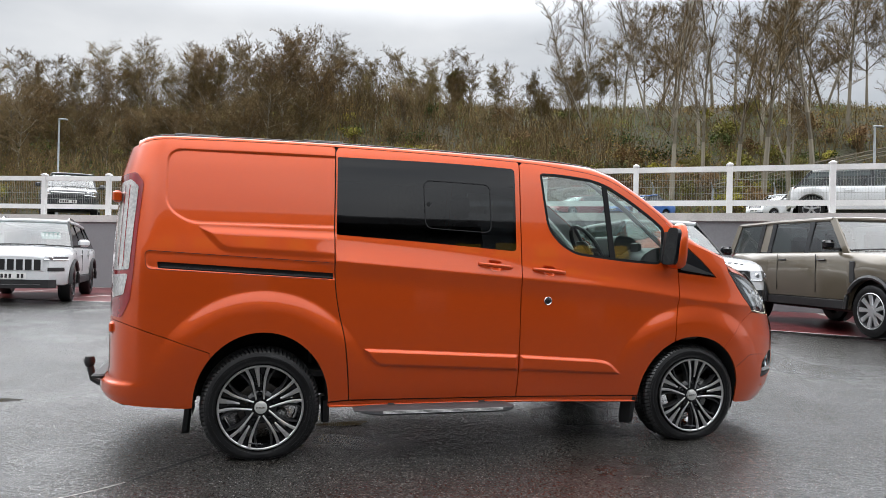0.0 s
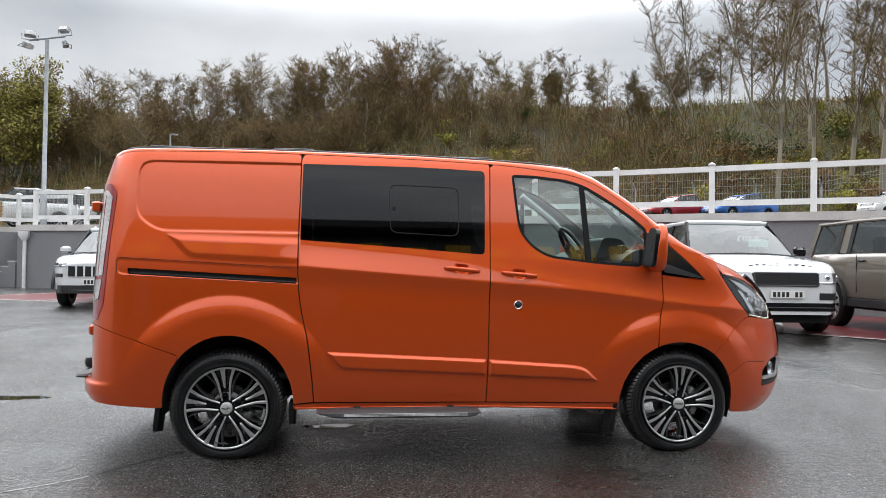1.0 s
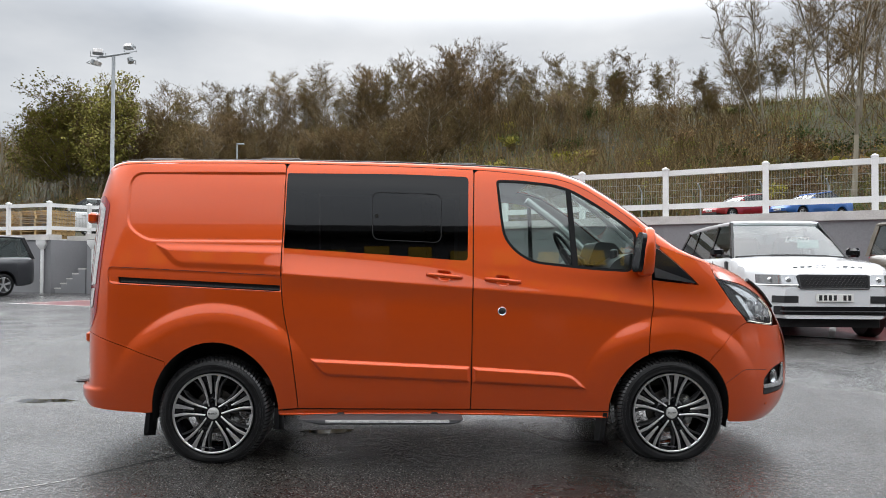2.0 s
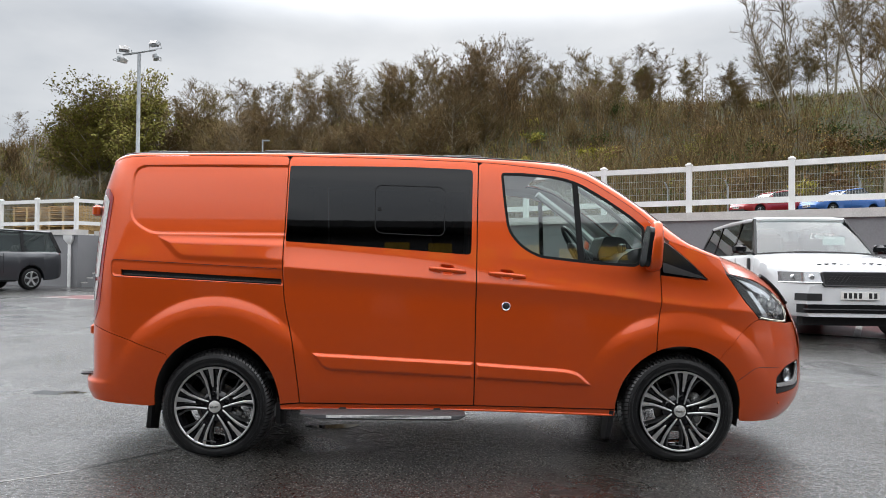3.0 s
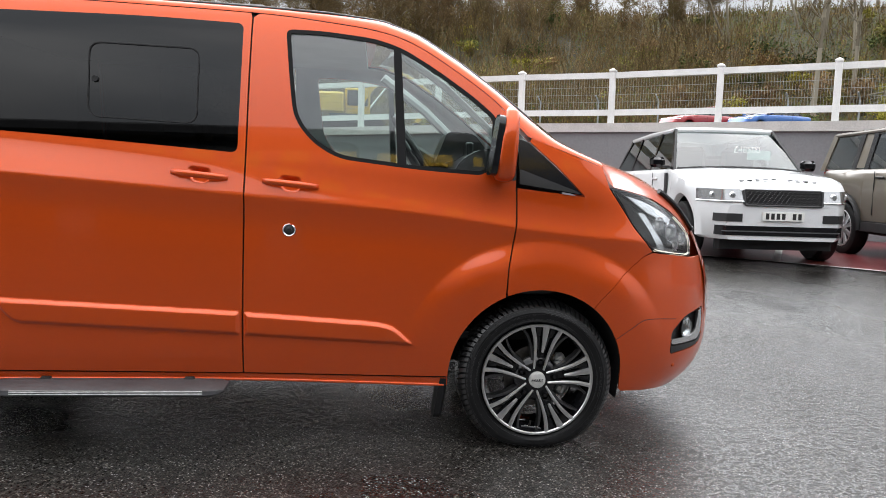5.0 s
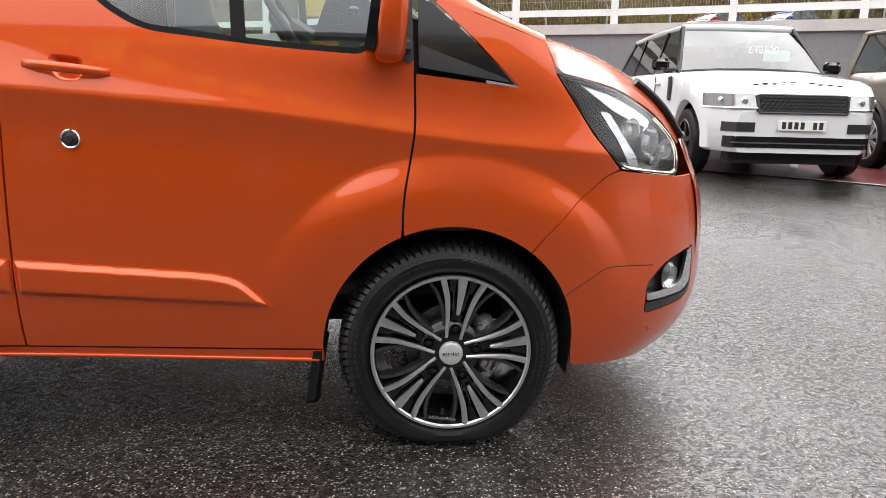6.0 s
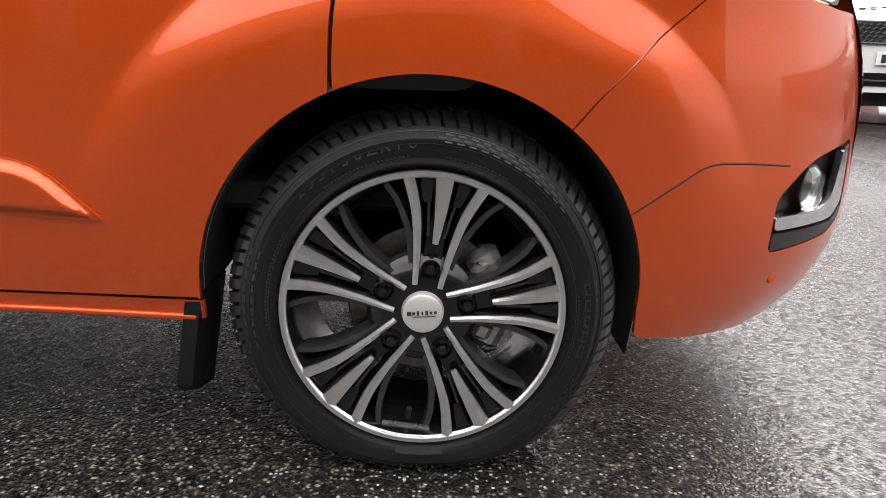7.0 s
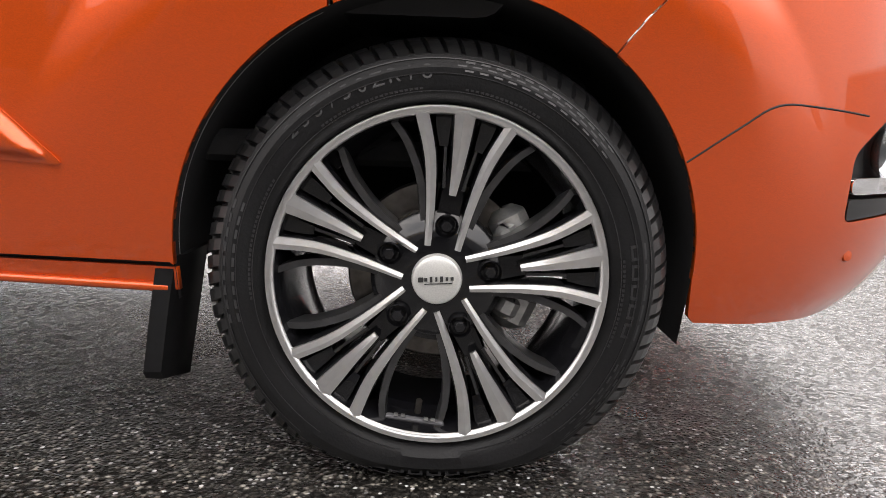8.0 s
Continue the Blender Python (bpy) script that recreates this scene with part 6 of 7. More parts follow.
    if p.get("vent"):
        for s in (1, -1):
            part("wing_vent", Geo().box((p["vent"][0], s * (half(p["vent"][0]) + 0.012), p["vent"][1]), (0.11, 0.03, 0.34), None, 0.012), M_TRIM, body)
    # wheels
    for a in ax:
        for s in (1, -1):
            wl2 = part("wheel", Geo().revolve([(R * 0.62, 0.0), (R * 0.68, -0.012), (R * 0.85, -0.022), (R * 0.96, -0.005), (R, 0.03), (R, 0.17), (R * 0.9, 0.21), (R * 0.6, 0.2)], 40, pose(a, s * (hw - 0.02), R, 0, 0, 180 if s > 0 else 0)), M_RUBBER, car, "black tyre on an alloy wheel", smooth=40)
            mw = pose(a, s * (hw - 0.02), R, 0, 0, 180 if s > 0 else 0)
            rim_m = p.get("rim", M_SILVER)
            part("rim", Geo().revolve([(R * 0.69, -0.012), (R * 0.66, -0.018), (R * 0.62, -0.008), (R * 0.60, 0.05), (R * 0.55, 0.12), (0.0, 0.13)], 36, mw), M_GLOSSBLACK if rim_m is M_GLOSSBLACK else M_GREYPLAST, wl2, smooth=40)
            g = Geo()
            for k in range(p.get("spokes", 5)):
                t = 2 * math.pi * k / p.get("spokes", 5) + 0.3
                ring = lambda r, w, y: [(r * math.cos(t) - w * q * math.sin(t), y + e, r * math.sin(t) + w * q * math.cos(t)) for q, e in ((-1, 0.02), (-0.8, 0), (0.8, 0), (1, 0.02))]
                g.loft([ring(R * 0.08, 0.03, 0.0), ring(R * 0.35, 0.03, 0.0), ring(R * 0.655, 0.045, -0.008)], True, True, mw)
            g.revolve([(0.0, -0.006), (R * 0.14, -0.004), (R * 0.18, 0.02)], 16, mw)
            g.revolve([(R * 0.69, -0.014), (R * 0.665, -0.02), (R * 0.635, -0.008)], 36, mw)
            part("spokes", g, rim_m, wl2, smooth=30)
    # front: lamps, grille, bumper
    ahead = [q for q in top_pts if q[0] > 0.5][::-1]
    nx, nz = [q[0] for q in ahead], [q[1] for q in ahead]

    def fx(y, z=0.0):
        """How far ahead the nose reaches at a width and a height."""
        k = abs(y) / hw
        x = xf if k <= 0.70 else xf - 0.75 + 0.75 * max(0.0, (1 - k) / 0.30) ** (1 / p.get("sharp", 3.2))
        return min(x, float(np.interp(z, nz, nx))) if z > nz[0] else x

    def front_piece(name, y0, y1, z0, z1, mat, off=0.012, lab="", parent=car):
        cols = []
        for y in np.linspace(y0, y1, 41):
            xa, xb_ = fx(y, z0) + off, fx(y, z1) + off
            cols.append([(xa - 0.07, y, z0), (xa, y, z0), (xb_, y, z1), (xb_ - 0.07, y, z1)])
        return part(name, Geo().loft(cols, True, True), mat, parent, lab, smooth=30, flip=y1 > y0)
    z_l0, z_l1 = p["lamp"]
    for s in (1, -1):
        y0, y1 = sorted((s * p["lamp_y"][0], s * p["lamp_y"][1]))
        hl = front_piece("head_lamp", y0, y1, z_l0, z_l1, M_BOWL, 0.012, "clear head lamp")
        for k in range(p.get("bulbs", 2)):
            y = s * (p["lamp_y"][0] + (p["lamp_y"][1] - p["lamp_y"][0]) * (0.3 + 0.42 * k))
            part("bulb", Geo().revolve([(0.0, 0.018), (0.030, 0.014), (0.042, 0.0), (0.05, -0.02)], 18, pose(fx(y, (z_l0 + z_l1) / 2) + 0.004, y, (z_l0 + z_l1) / 2, 0, 0, -90)), M_REFLECT, hl)
        part("lens_edge", Geo().tube([(fx(y, z_l0) + 0.012, y, z_l0 + 0.006) for y in np.linspace(y0, y1, 7)], 0.012, 6), M_REFLECT, hl)
    for name, y0, y1, z0, z1, mat, off in p.get("front", ()):
        front_piece(name, y0, y1, z0, z1, mat, off)
    gy, gz0, gz1 = p["grille"]
    gr = front_piece("grille", -gy, gy, gz0, gz1, M_VOID, 0.014)
    if p.get("slots"):
        for k in range(p["slots"]):
            y = -gy + (k + 0.5) * 2 * gy / p["slots"]
            part("grille_bar", Geo().box((fx(y, (gz0 + gz1) / 2) + 0.012, y + gy / p["slots"], (gz0 + gz1) / 2), (0.02, 0.035, gz1 - gz0 + 0.02), None, 0.005), body_m, gr)
    elif p.get("mesh"):
        for k in range(5):
            z = gz0 + (k + 0.5) * (gz1 - gz0) / 5
            part("grille_bar", Geo().tube([(fx(y, z) + 0.018, y, z + 0.011 * (1 if (i + k) % 2 else -1)) for i, y in enumerate(np.linspace(-gy * 0.97, gy * 0.97, 33))], 0.005, 4), M_GLOSSBLACK, gr)
        for z in (gz0 - 0.004, gz1 + 0.004):
            part("grille_frame", Geo().tube([(fx(y, z) + 0.012, y, z) for y in np.linspace(-gy, gy, 11)], 0.012, 6), M_TRIM, gr)
        for s in (1, -1):
            part("grille_frame", Geo().tube([(fx(gy, gz0) + 0.018, s * gy, gz0), (fx(gy, gz1) + 0.018, s * (gy + 0.02), gz1)], 0.014, 6), M_TRIM, gr)
            part("wing_vent", Geo().box((0.98, s * (half(0.98) + 0.012), belt - 0.20), (0.10, 0.03, 0.30), None, 0.01), M_TRIM, body)
    else:
        for k in range(4):
            z = gz0 + (k + 0.5) * (gz1 - gz0) / 4
            part("grille_bar", Geo().tube([(fx(y, z) + 0.016, y, z) for y in np.linspace(-gy * 0.96, gy * 0.96, 9)], 0.011, 6), p.get("bars", M_GREYPLAST), gr)
    pl = part("number_plate", Geo().box((xf + 0.022, 0, p["plate"]), (0.012, 0.52, 0.112), None, 0.003), M_PLATE, car)
    for k in range(7):
        if k != 4:
            part("plate_bar", Geo().box((xf + 0.0295, -0.20 + 0.067 * k, p["plate"]), (0.003, 0.042, 0.075), None), M_YPLATE, pl, smooth=0)
    # price card behind the windscreen
    if p.get("card"):
        cd = part("price_card", Geo().box((ws0 - 0.28, 0.40, belt + 0.24), (0.01, 0.34, 0.14), pose(0, 0, 0), 0.0), M_CARD, car, "pale price card behind the glass", smooth=0)
        if p.get("price"):
            lettering("price_mark", p["price"], 0.13, M_WHITEPAINT, cd, pose(ws0 - 0.270, 0.02, belt + 0.27, 90, 0, 90))
        else:
            for k in range(5):
                part("card_bar", Geo().box((ws0 - 0.272, 0.24 + 0.08 * k, belt + 0.26), (0.006, 0.045, 0.07), None), M_WHITEPAINT, cd, smooth=0)
    # rear lamps
    for s in (1, -1):
        part("rear_lamp", Geo().box((xb + 0.16, s * hw * 0.86, belt - 0.08), (0.2, 0.10, 0.12), None, 0.04), M_REDLENS, car)
    if p.get("bonnet_marks"):
        for k in range(10):
            if k != 5:
                part("bonnet_mark", Geo().box((xf - 0.20, -0.46 + 0.102 * k, top_z(xf - 0.2) + 0.060 - 0.03 * (abs(-0.46 + 0.102 * k) / 0.5) ** 2), (0.035, 0.055, 0.012), None), M_TRIM, body, smooth=0)
    return car


def heading(x, y, a, z=None):
    """Stands a car at x, y with its nose towards the yard, turned a degrees from straight; x, y is its nose."""
    f = Vector((-math.sin(radians(a)), -math.cos(radians(a)), 0))
    return f, math.degrees(math.atan2(f.y, f.x))


def park(label, p, nose, a, z, group="cars in the bays"):
    f, rz = heading(*nose, a)
    c = Vector((*nose, 0)) - f * (p["L"] / 2)
    return build_car(label, p, pose(c.x, c.y, z, 0, 0, rz), group)


RANGE = dict(L=5.0, W=2.0, H=1.84, wb=2.92, fo=0.86, R=0.385, paint=M_WHITE, belt=1.20, sharp=2.6, sill=0.33, crown=0.035,
             top=[(-2.5, 0.95), (-2.45, 1.18), (0.9, 1.215), (1.4, 1.185), (1.9, 1.125), (2.25, 1.045), (2.40, 0.985), (2.46, 0.94), (2.5, 0.76)],
             cabin=(1.02, 0.35, -2.0, -2.38), wt=0.72, rear_roof=1.77, cuts=(0.36, 0.70), pw=0.04, lamp=(0.80, 0.955), lamp_y=(0.49, 0.955), bulbs=2,
             grille=(0.475, 0.765, 0.945), plate=0.63, doors=(0.25, -0.85), mirror=M_GLOSSBLACK, rim=M_GLOSSBLACK, lift=0.0, bonnet_marks=True, card=True, price="\u00a348500", mesh=True,
             front=(("lower_grille", -0.80, 0.80, 0.385, 0.505, M_GLOSSBLACK, 0.008), ("dark_lip", -0.74, 0.74, 0.43, 0.445, M_GREYPLAST, 0.014), ("skid_plate", -0.74, 0.74, 0.20, 0.325, M_VOID, -0.16), ("side_vent", -0.82, -0.50, 0.555, 0.655, M_TRIM, 0.008), ("side_vent", 0.50, 0.82, 0.555, 0.655, M_TRIM, 0.008),
                    ("grille_surround", -0.50, -0.45, 0.77, 0.95, M_TRIM, 0.010), ("grille_surround", 0.45, 0.50, 0.77, 0.95, M_TRIM, 0.010)))
park("white luxury estate car with a black mesh grille", RANGE, (7.2, 10.45), 4.5, 0.185)
DEFENDER = dict(L=4.76, W=1.98, H=1.88, wb=3.02, fo=0.845, R=0.40, paint=M_BROWN, belt=1.30, sharp=4.5, sill=0.38,
                top=[(-2.38, 1.0), (-2.36, 1.28), (0.75, 1.30), (1.5, 1.27), (2.1, 1.22), (2.33, 1.17), (2.38, 1.0)],
                cabin=(0.95, 0.42, -2.20, -2.33), wt=0.76, cuts=(0.30, 0.62, 0.72), pw=0.055, lamp=(0.93, 1.09), lamp_y=(0.60, 0.86), grille=(0.5, 0.95, 1.08), plate=0.72,
                doors=(0.30, -0.72), mirror=M_GLOSSBLACK, handle=M_TRIM, cladding=True, panel=2, vent=(1.16, 0.98), spokes=9, rim=M_SILVER, end_pillar=M_BROWN,
                front=(("lower_bumper", -0.85, 0.85, 0.42, 0.62, M_TRIM, 0.02),))
park("bronze brown boxy four-wheel drive with silver wheels", DEFENDER, (9.88, 8.41), 4.5, 0.185)
JEEP = dict(L=4.62, W=1.86, H=1.67, wb=2.70, fo=0.93, R=0.36, paint=M_WHITE, belt=1.08, sharp=2.5, sill=0.34, lift=0.04,
            top=[(-2.31, 0.9), (-2.25, 1.08), (0.8, 1.09), (1.6, 1.05), (2.05, 0.99), (2.22, 0.945), (2.29, 0.90), (2.31, 0.86)],
            cabin=(1.0, 0.30, -1.7, -2.2), wt=0.66, rear_roof=1.60, cuts=(0.38, 0.72), lamp=(0.835, 0.90), lamp_y=(0.56, 0.90), bulbs=1, grille=(0.52, 0.64, 0.84), slots=7, plate=0.53,
            doors=(0.2, -0.8), cladding=True, card=True, rim=M_GLOSSBLACK, rails=M_CHROME,
            front=(("lower_grille", -0.75, 0.75, 0.30, 0.46, M_TRIM, 0.014), ("fog_lamp", 0.62, 0.86, 0.62, 0.69, M_TRIM, 0.014), ("fog_lamp", -0.86, -0.62, 0.62, 0.69, M_TRIM, 0.014), ("chrome_strip", -0.5, 0.5, 0.36, 0.375, M_CHROME, 0.022)))
park("white compact off-roader with a slotted grille", JEEP, (-4.25, 15.7), -3, 0.195)
HATCH = dict(L=4.0, W=1.74, H=1.60, wb=2.55, fo=0.8, R=0.30, paint=M_DARK, belt=1.02, sharp=2.6,
             top=[(-2.0, 0.85), (-1.95, 1.02), (0.8, 1.03), (1.4, 0.98), (1.8, 0.90), (1.95, 0.84), (2.0, 0.72)],
             cabin=(1.05, 0.25, -1.5, -1.9), wt=0.62, rear_roof=1.55, cuts=(0.42, 0.76), lamp=(0.72, 0.88), lamp_y=(0.48, 0.82), grille=(0.42, 0.66, 0.80), plate=0.52, doors=(0.15, -0.75), bars=M_GREYPLAST,
             front=(("lower_grille", -0.6, 0.6, 0.30, 0.42, M_TRIM, 0.01), ("chrome_strip", -0.5, 0.5, 0.80, 0.825, M_CHROME, 0.022)))
UP = "cars on the upper yard"


def up(label, p, nose, a, paint_m=None, **k):
    q = dict(p)
    if paint_m is not None:
        q["paint"] = paint_m
    q.update(k)
    f, rz = heading(*nose, a)
    c = Vector((*nose, 0)) - f * (q["L"] / 2)
    return park(label, q, nose, a, slope_z(c.x, c.y) + 0.01, UP)


up("dark grey small people carrier with a chrome grille strip", HATCH, (-5.6, 26.9), -8)
SUV = dict(RANGE, mesh=False, price=None, card=False, L=4.7, W=1.92, H=1.62, wb=2.85, fo=1.28, R=0.36, belt=1.05, top=[(-2.35, 0.8), (-2.30, 1.05), (0.8, 1.06), (1.5, 1.0), (2.0, 0.9), (2.35, 0.6)], cabin=(1.0, 0.2, -1.75, -2.22), rear_roof=1.56, rails=M_SILVER, lamp=(0.78, 0.9), mirror=M_WHITE, grille=(0.5, 0.5, 0.66), rim=M_SILVER, bonnet_marks=False, front=(), doors=(0.15, -0.9))
up("white sporty four-wheel drive parked along the fence", SUV, (20.3, 17.4), -54.8)
CITY = dict(HATCH, L=3.57, W=1.63, H=1.49, wb=2.30, fo=0.65, R=0.29, paint=M_WHITE, top=[(-1.78, 0.8), (-1.7, 1.0), (0.8, 1.0), (1.35, 0.93), (1.65, 0.8), (1.78, 0.55)], cabin=(0.75, 0.05, -1.0, -1.6), doors=(0.1,), cuts=(0.6,))
up("small rounded white city car on the upper yard", CITY, (26.6, 34.9), 82)
SALOON = dict(HATCH, L=4.4, W=1.75, H=1.42, wb=2.6, fo=0.88, top=[(-2.2, 0.85), (-2.1, 0.98), (-1.3, 1.02), (1.0, 0.98), (1.6, 0.90), (2.0, 0.78), (2.2, 0.55)], cabin=(0.95, 0.15, -0.8, -1.55), belt=0.98)
up("dark red saloon car behind the fence", SALOON, (17.4, 40.9), 74, M_RED)
up("blue saloon car behind the fence", SALOON, (20.45, 39.25), 74, M_BLUE)
up("silver hatchback on the upper yard", HATCH, (-14.5, 34.5), 70, M_SILVER)
up("white hatchback beside the floodlight mast", HATCH, (-14.0, 31.0), 75, M_WHITE)
MPV = dict(HATCH, L=5.0, W=1.95, H=1.9, wb=3.0, fo=0.9, R=0.34, belt=1.2, top=[(-2.5, 1.0), (-2.45, 1.2), (1.3, 1.21), (1.9, 1.12), (2.35, 0.95), (2.5, 0.6)], cabin=(1.5, 0.75, -2.1, -2.4), wt=0.78, rear_roof=1.86, cuts=(0.35, 0.68), doors=(0.6, -0.5))
park("dark charcoal people carrier by the retaining wall", MPV, (-14.1, 20.5), 28, 0.2)


def build_excavator():
    """A yellow digger on the upper yard."""
    x, y = 0.9, 33.0
    z = slope_z(x, y)
    ex = thing("excavator", "yellow tracked excavator with its boom folded over the yard", "excavator", m=pose(x, y, z, 0, 0, 3) @ Matrix.Diagonal((0.7, 0.7, 0.7, 1)))
    for s in (1, -1):
        part("track", Geo().prism(rounded([(-1.9, 0.0), (1.9, 0.0), (2.2, 0.45), (1.9, 0.85), (-1.9, 0.85), (-2.2, 0.45)], 0.2), s * 1.1 - 0.25, s * 1.1 + 0.25), M_RUBBER, ex)
    part("turntable", Geo().box((0, 0, 1.0), (2.2, 1.8, 0.3), None, 0.05), M_TRIM, ex)
    part("engine_housing", Geo().box((-1.2, 0, 1.75), (1.9, 2.4, 1.2), None, 0.12), M_YELLOW, ex)
    cab_ = part("cab", Geo().box((0.55, 0.72, 1.95), (1.5, 0.95, 1.6), None, 0.1), M_YELLOW, ex)
    for s in (1, -1):
        part("cab_window", Geo().box((0.55, 0.72 + s * 0.48, 2.15), (1.2, 0.02, 0.9), None, 0.03), M_GLOSSBLACK, cab_)
    boom = curve([(0.6, 1.4), (1.4, 2.9), (2.3, 3.45), (3.6, 3.2), (4.9, 2.4)], 0.2)
    rings = []
    for i, (a, b) in enumerate(boom):
        f = i / (len(boom) - 1)
        h = 0.20 + 0.16 * math.sin(math.pi * f)
        rings.append([(a, -0.24 + 0.1, b - h), (a, 0.24 - 0.1 + 0.2, b - h), (a, 0.34, b + h), (a, -0.14, b + h)])
    bm_ = part("boom", Geo().loft(rings, True, True), M_YELLOW, ex, smooth=30)
    for k in range(7):
        part("boom_mark", Geo().box((2.0 + 0.2 * k, -0.16 - 0.03, 3.36 - 0.02 * k), (0.13, 0.02, 0.2), None), M_CLAD, bm_, smooth=0)
        part("boom_mark", Geo().box((2.0 + 0.2 * k, 0.37, 3.36 - 0.02 * k), (0.13, 0.02, 0.2), None), M_CLAD, bm_, smooth=0)
    part("stick", Geo().tube([(4.9, 0.1, 2.5), (4.5, 0.1, 1.6), (4.0, 0.1, 0.7)], [0.2, 0.22, 0.12], 6), M_YELLOW, ex)
    part("ram", Geo().tube([(1.3, 0.1, 1.6), (2.3, 0.1, 2.9)], 0.08, 10), M_CHROME, ex)
    part("bucket", Geo().prism(rounded([(3.6, 0.05), (4.4, 0.1), (4.5, 0.6), (3.9, 0.85)], 0.12), -0.4, 0.6), M_TRIM, ex)


build_excavator()


def build_pallets(x, y):
    z = slope_z(x, y)
    for k in range(7):
        pl = thing("pallet", "pale timber pallet in a stack on the upper yard", "pallet", "stacked pallets", m=pose(x, y, z + 0.01 + 0.15 * k, 0, 0, -24 + 2 * (k % 3)))
        for i in range(6):
            part("board", Geo().box((0, -0.5 + 0.2 * i, 0.13), (1.6, 0.12, 0.022), None), M_TIMBER, pl, smooth=0)
        for i in (-0.7, 0, 0.7):
            part("bearer", Geo().box((i, 0, 0.06), (0.1, 1.1, 0.115), None), M_TIMBER, pl, smooth=0)


build_pallets(-12.6, 28.6)
build_pallets(-14.4, 29.4)

# ---- the wooded hillside ----
def leaf_material(name, stops, rough=0.7, patch=0.0):
    m, n, l, p = nodes_of(name)
    g = n.new("ShaderNodeNewGeometry")
    o = n.new("ShaderNodeObjectInfo")
    add = n.new("ShaderNodeMath")
    add.operation = "MULTIPLY_ADD"
    add.inputs[1].default_value = 0.7
    sc = n.new("ShaderNodeMath")
    sc.operation = "MULTIPLY"
    sc.inputs[1].default_value = 0.3
    l.new(o.outputs["Random"], sc.inputs[0])
    l.new(g.outputs["Random Per Island"], add.inputs[0])
    l.new(sc.outputs[0], add.inputs[2])
    r = n.new("ShaderNodeValToRGB")
    e = r.color_ramp.elements
    while len(e) < len(stops):
        e.new(0.5)
    for k, (pos, c) in enumerate(stops):
        e[k].position, e[k].color = pos, (*c, 1)
    if patch:
        co, no = n.new("ShaderNodeTexCoord"), n.new("ShaderNodeTexNoise")
        no.inputs["Scale"].default_value, no.inputs["Detail"].default_value = 0.11, 3
        l.new(co.outputs["Object"], no.inputs["Vector"])
        mr = n.new("ShaderNodeMapRange")
        mr.inputs[1].default_value, mr.inputs[2].default_value = 0.32, 0.68
        l.new(no.outputs["Fac"], mr.inputs[0])
        mx = n.new("ShaderNodeMix")
        mx.data_type = "FLOAT"
        mx.inputs[0].default_value = patch
        l.new(add.outputs[0], mx.inputs[2])
        l.new(mr.outputs[0], mx.inputs[3])
        l.new(mx.outputs[0], r.inputs[0])
    else:
        l.new(add.outputs[0], r.inputs[0])
    l.new(r.outputs[0], p.inputs["Base Color"])
    p.inputs["Roughness"].default_value = rough
    p.inputs["Specular IOR Level"].default_value = 0.12
    return m


M_BARK = leaf_material("bark", [(0.1, (0.10, 0.085, 0.062)), (0.5, (0.19, 0.165, 0.125)), (0.9, (0.31, 0.275, 0.215))])
M_TWIG = leaf_material("bare_twigs", [(0.1, (0.055, 0.040, 0.019)), (0.5, (0.130, 0.088, 0.040)), (0.9, (0.29, 0.21, 0.10))], patch=0.4)
M_AUTUMN = leaf_material("autumn_leaves", [(0.05, (0.11, 0.075, 0.03)), (0.35, (0.17, 0.125, 0.045)), (0.6, (0.15, 0.14, 0.04)), (0.9, (0.25, 0.16, 0.06))])
M_GREEN = leaf_material("dull_green_leaves", [(0.05, (0.09, 0.082, 0.024)), (0.5, (0.165, 0.155, 0.036)), (0.9, (0.26, 0.235, 0.055))])
M_RUSSET = leaf_material("russet_leaves", [(0.05, (0.10, 0.055, 0.025)), (0.5, (0.17, 0.10, 0.045)), (0.9, (0.22, 0.15, 0.06))])
M_BRUSH = leaf_material("brush_leaves", [(0.08, (0.20, 0.095, 0.028)), (0.28, (0.20, 0.145, 0.03)), (0.45, (0.065, 0.064, 0.017)), (0.64, (0.07, 0.092, 0.017)), (0.85, (0.27, 0.245, 0.03))], patch=0.55)


class Wood:
    """Fast gathering of thin three-sided stems and small leaves."""

    def __init__(self):
        self.v, self.f = [], []

    def stem(self, a, b, r0, r1, n=3):
        d = b - a
        if d.length < 1e-5:
            return
        u = d.orthogonal().normalized()
        w = d.normalized().cross(u)
        k = len(self.v)
        for p, r in ((a, r0), (b, r1)):
            for i in range(n):
                t = 2 * math.pi * i / n
                self.v.append(tuple(p + r * (math.cos(t) * u + math.sin(t) * w)))
        for i in range(n):
            j = (i + 1) % n
            self.f.append((k + i, k + j, k + n + j, k + n + i))

    def twig(self, a, b, w):
        """The finest twigs are single flat slivers."""
        u = (b - a).orthogonal().normalized() * w
        k = len(self.v)
        self.v += [tuple(a - u), tuple(a + u), tuple(b)]
        self.f.append((k, k + 1, k + 2))

    def leaf(self, p, s, rnd):
        a = Vector((rnd.uniform(-1, 1), rnd.uniform(-1, 1), rnd.uniform(-1, 1))).normalized() * s
        b = a.orthogonal().normalized() * s * rnd.uniform(0.5, 0.9)
        k = len(self.v)
        self.v += [tuple(p - a), tuple(p + b * 0.8), tuple(p + a), tuple(p - b * 0.8)]
        self.f.append((k, k + 1, k + 2, k + 3))


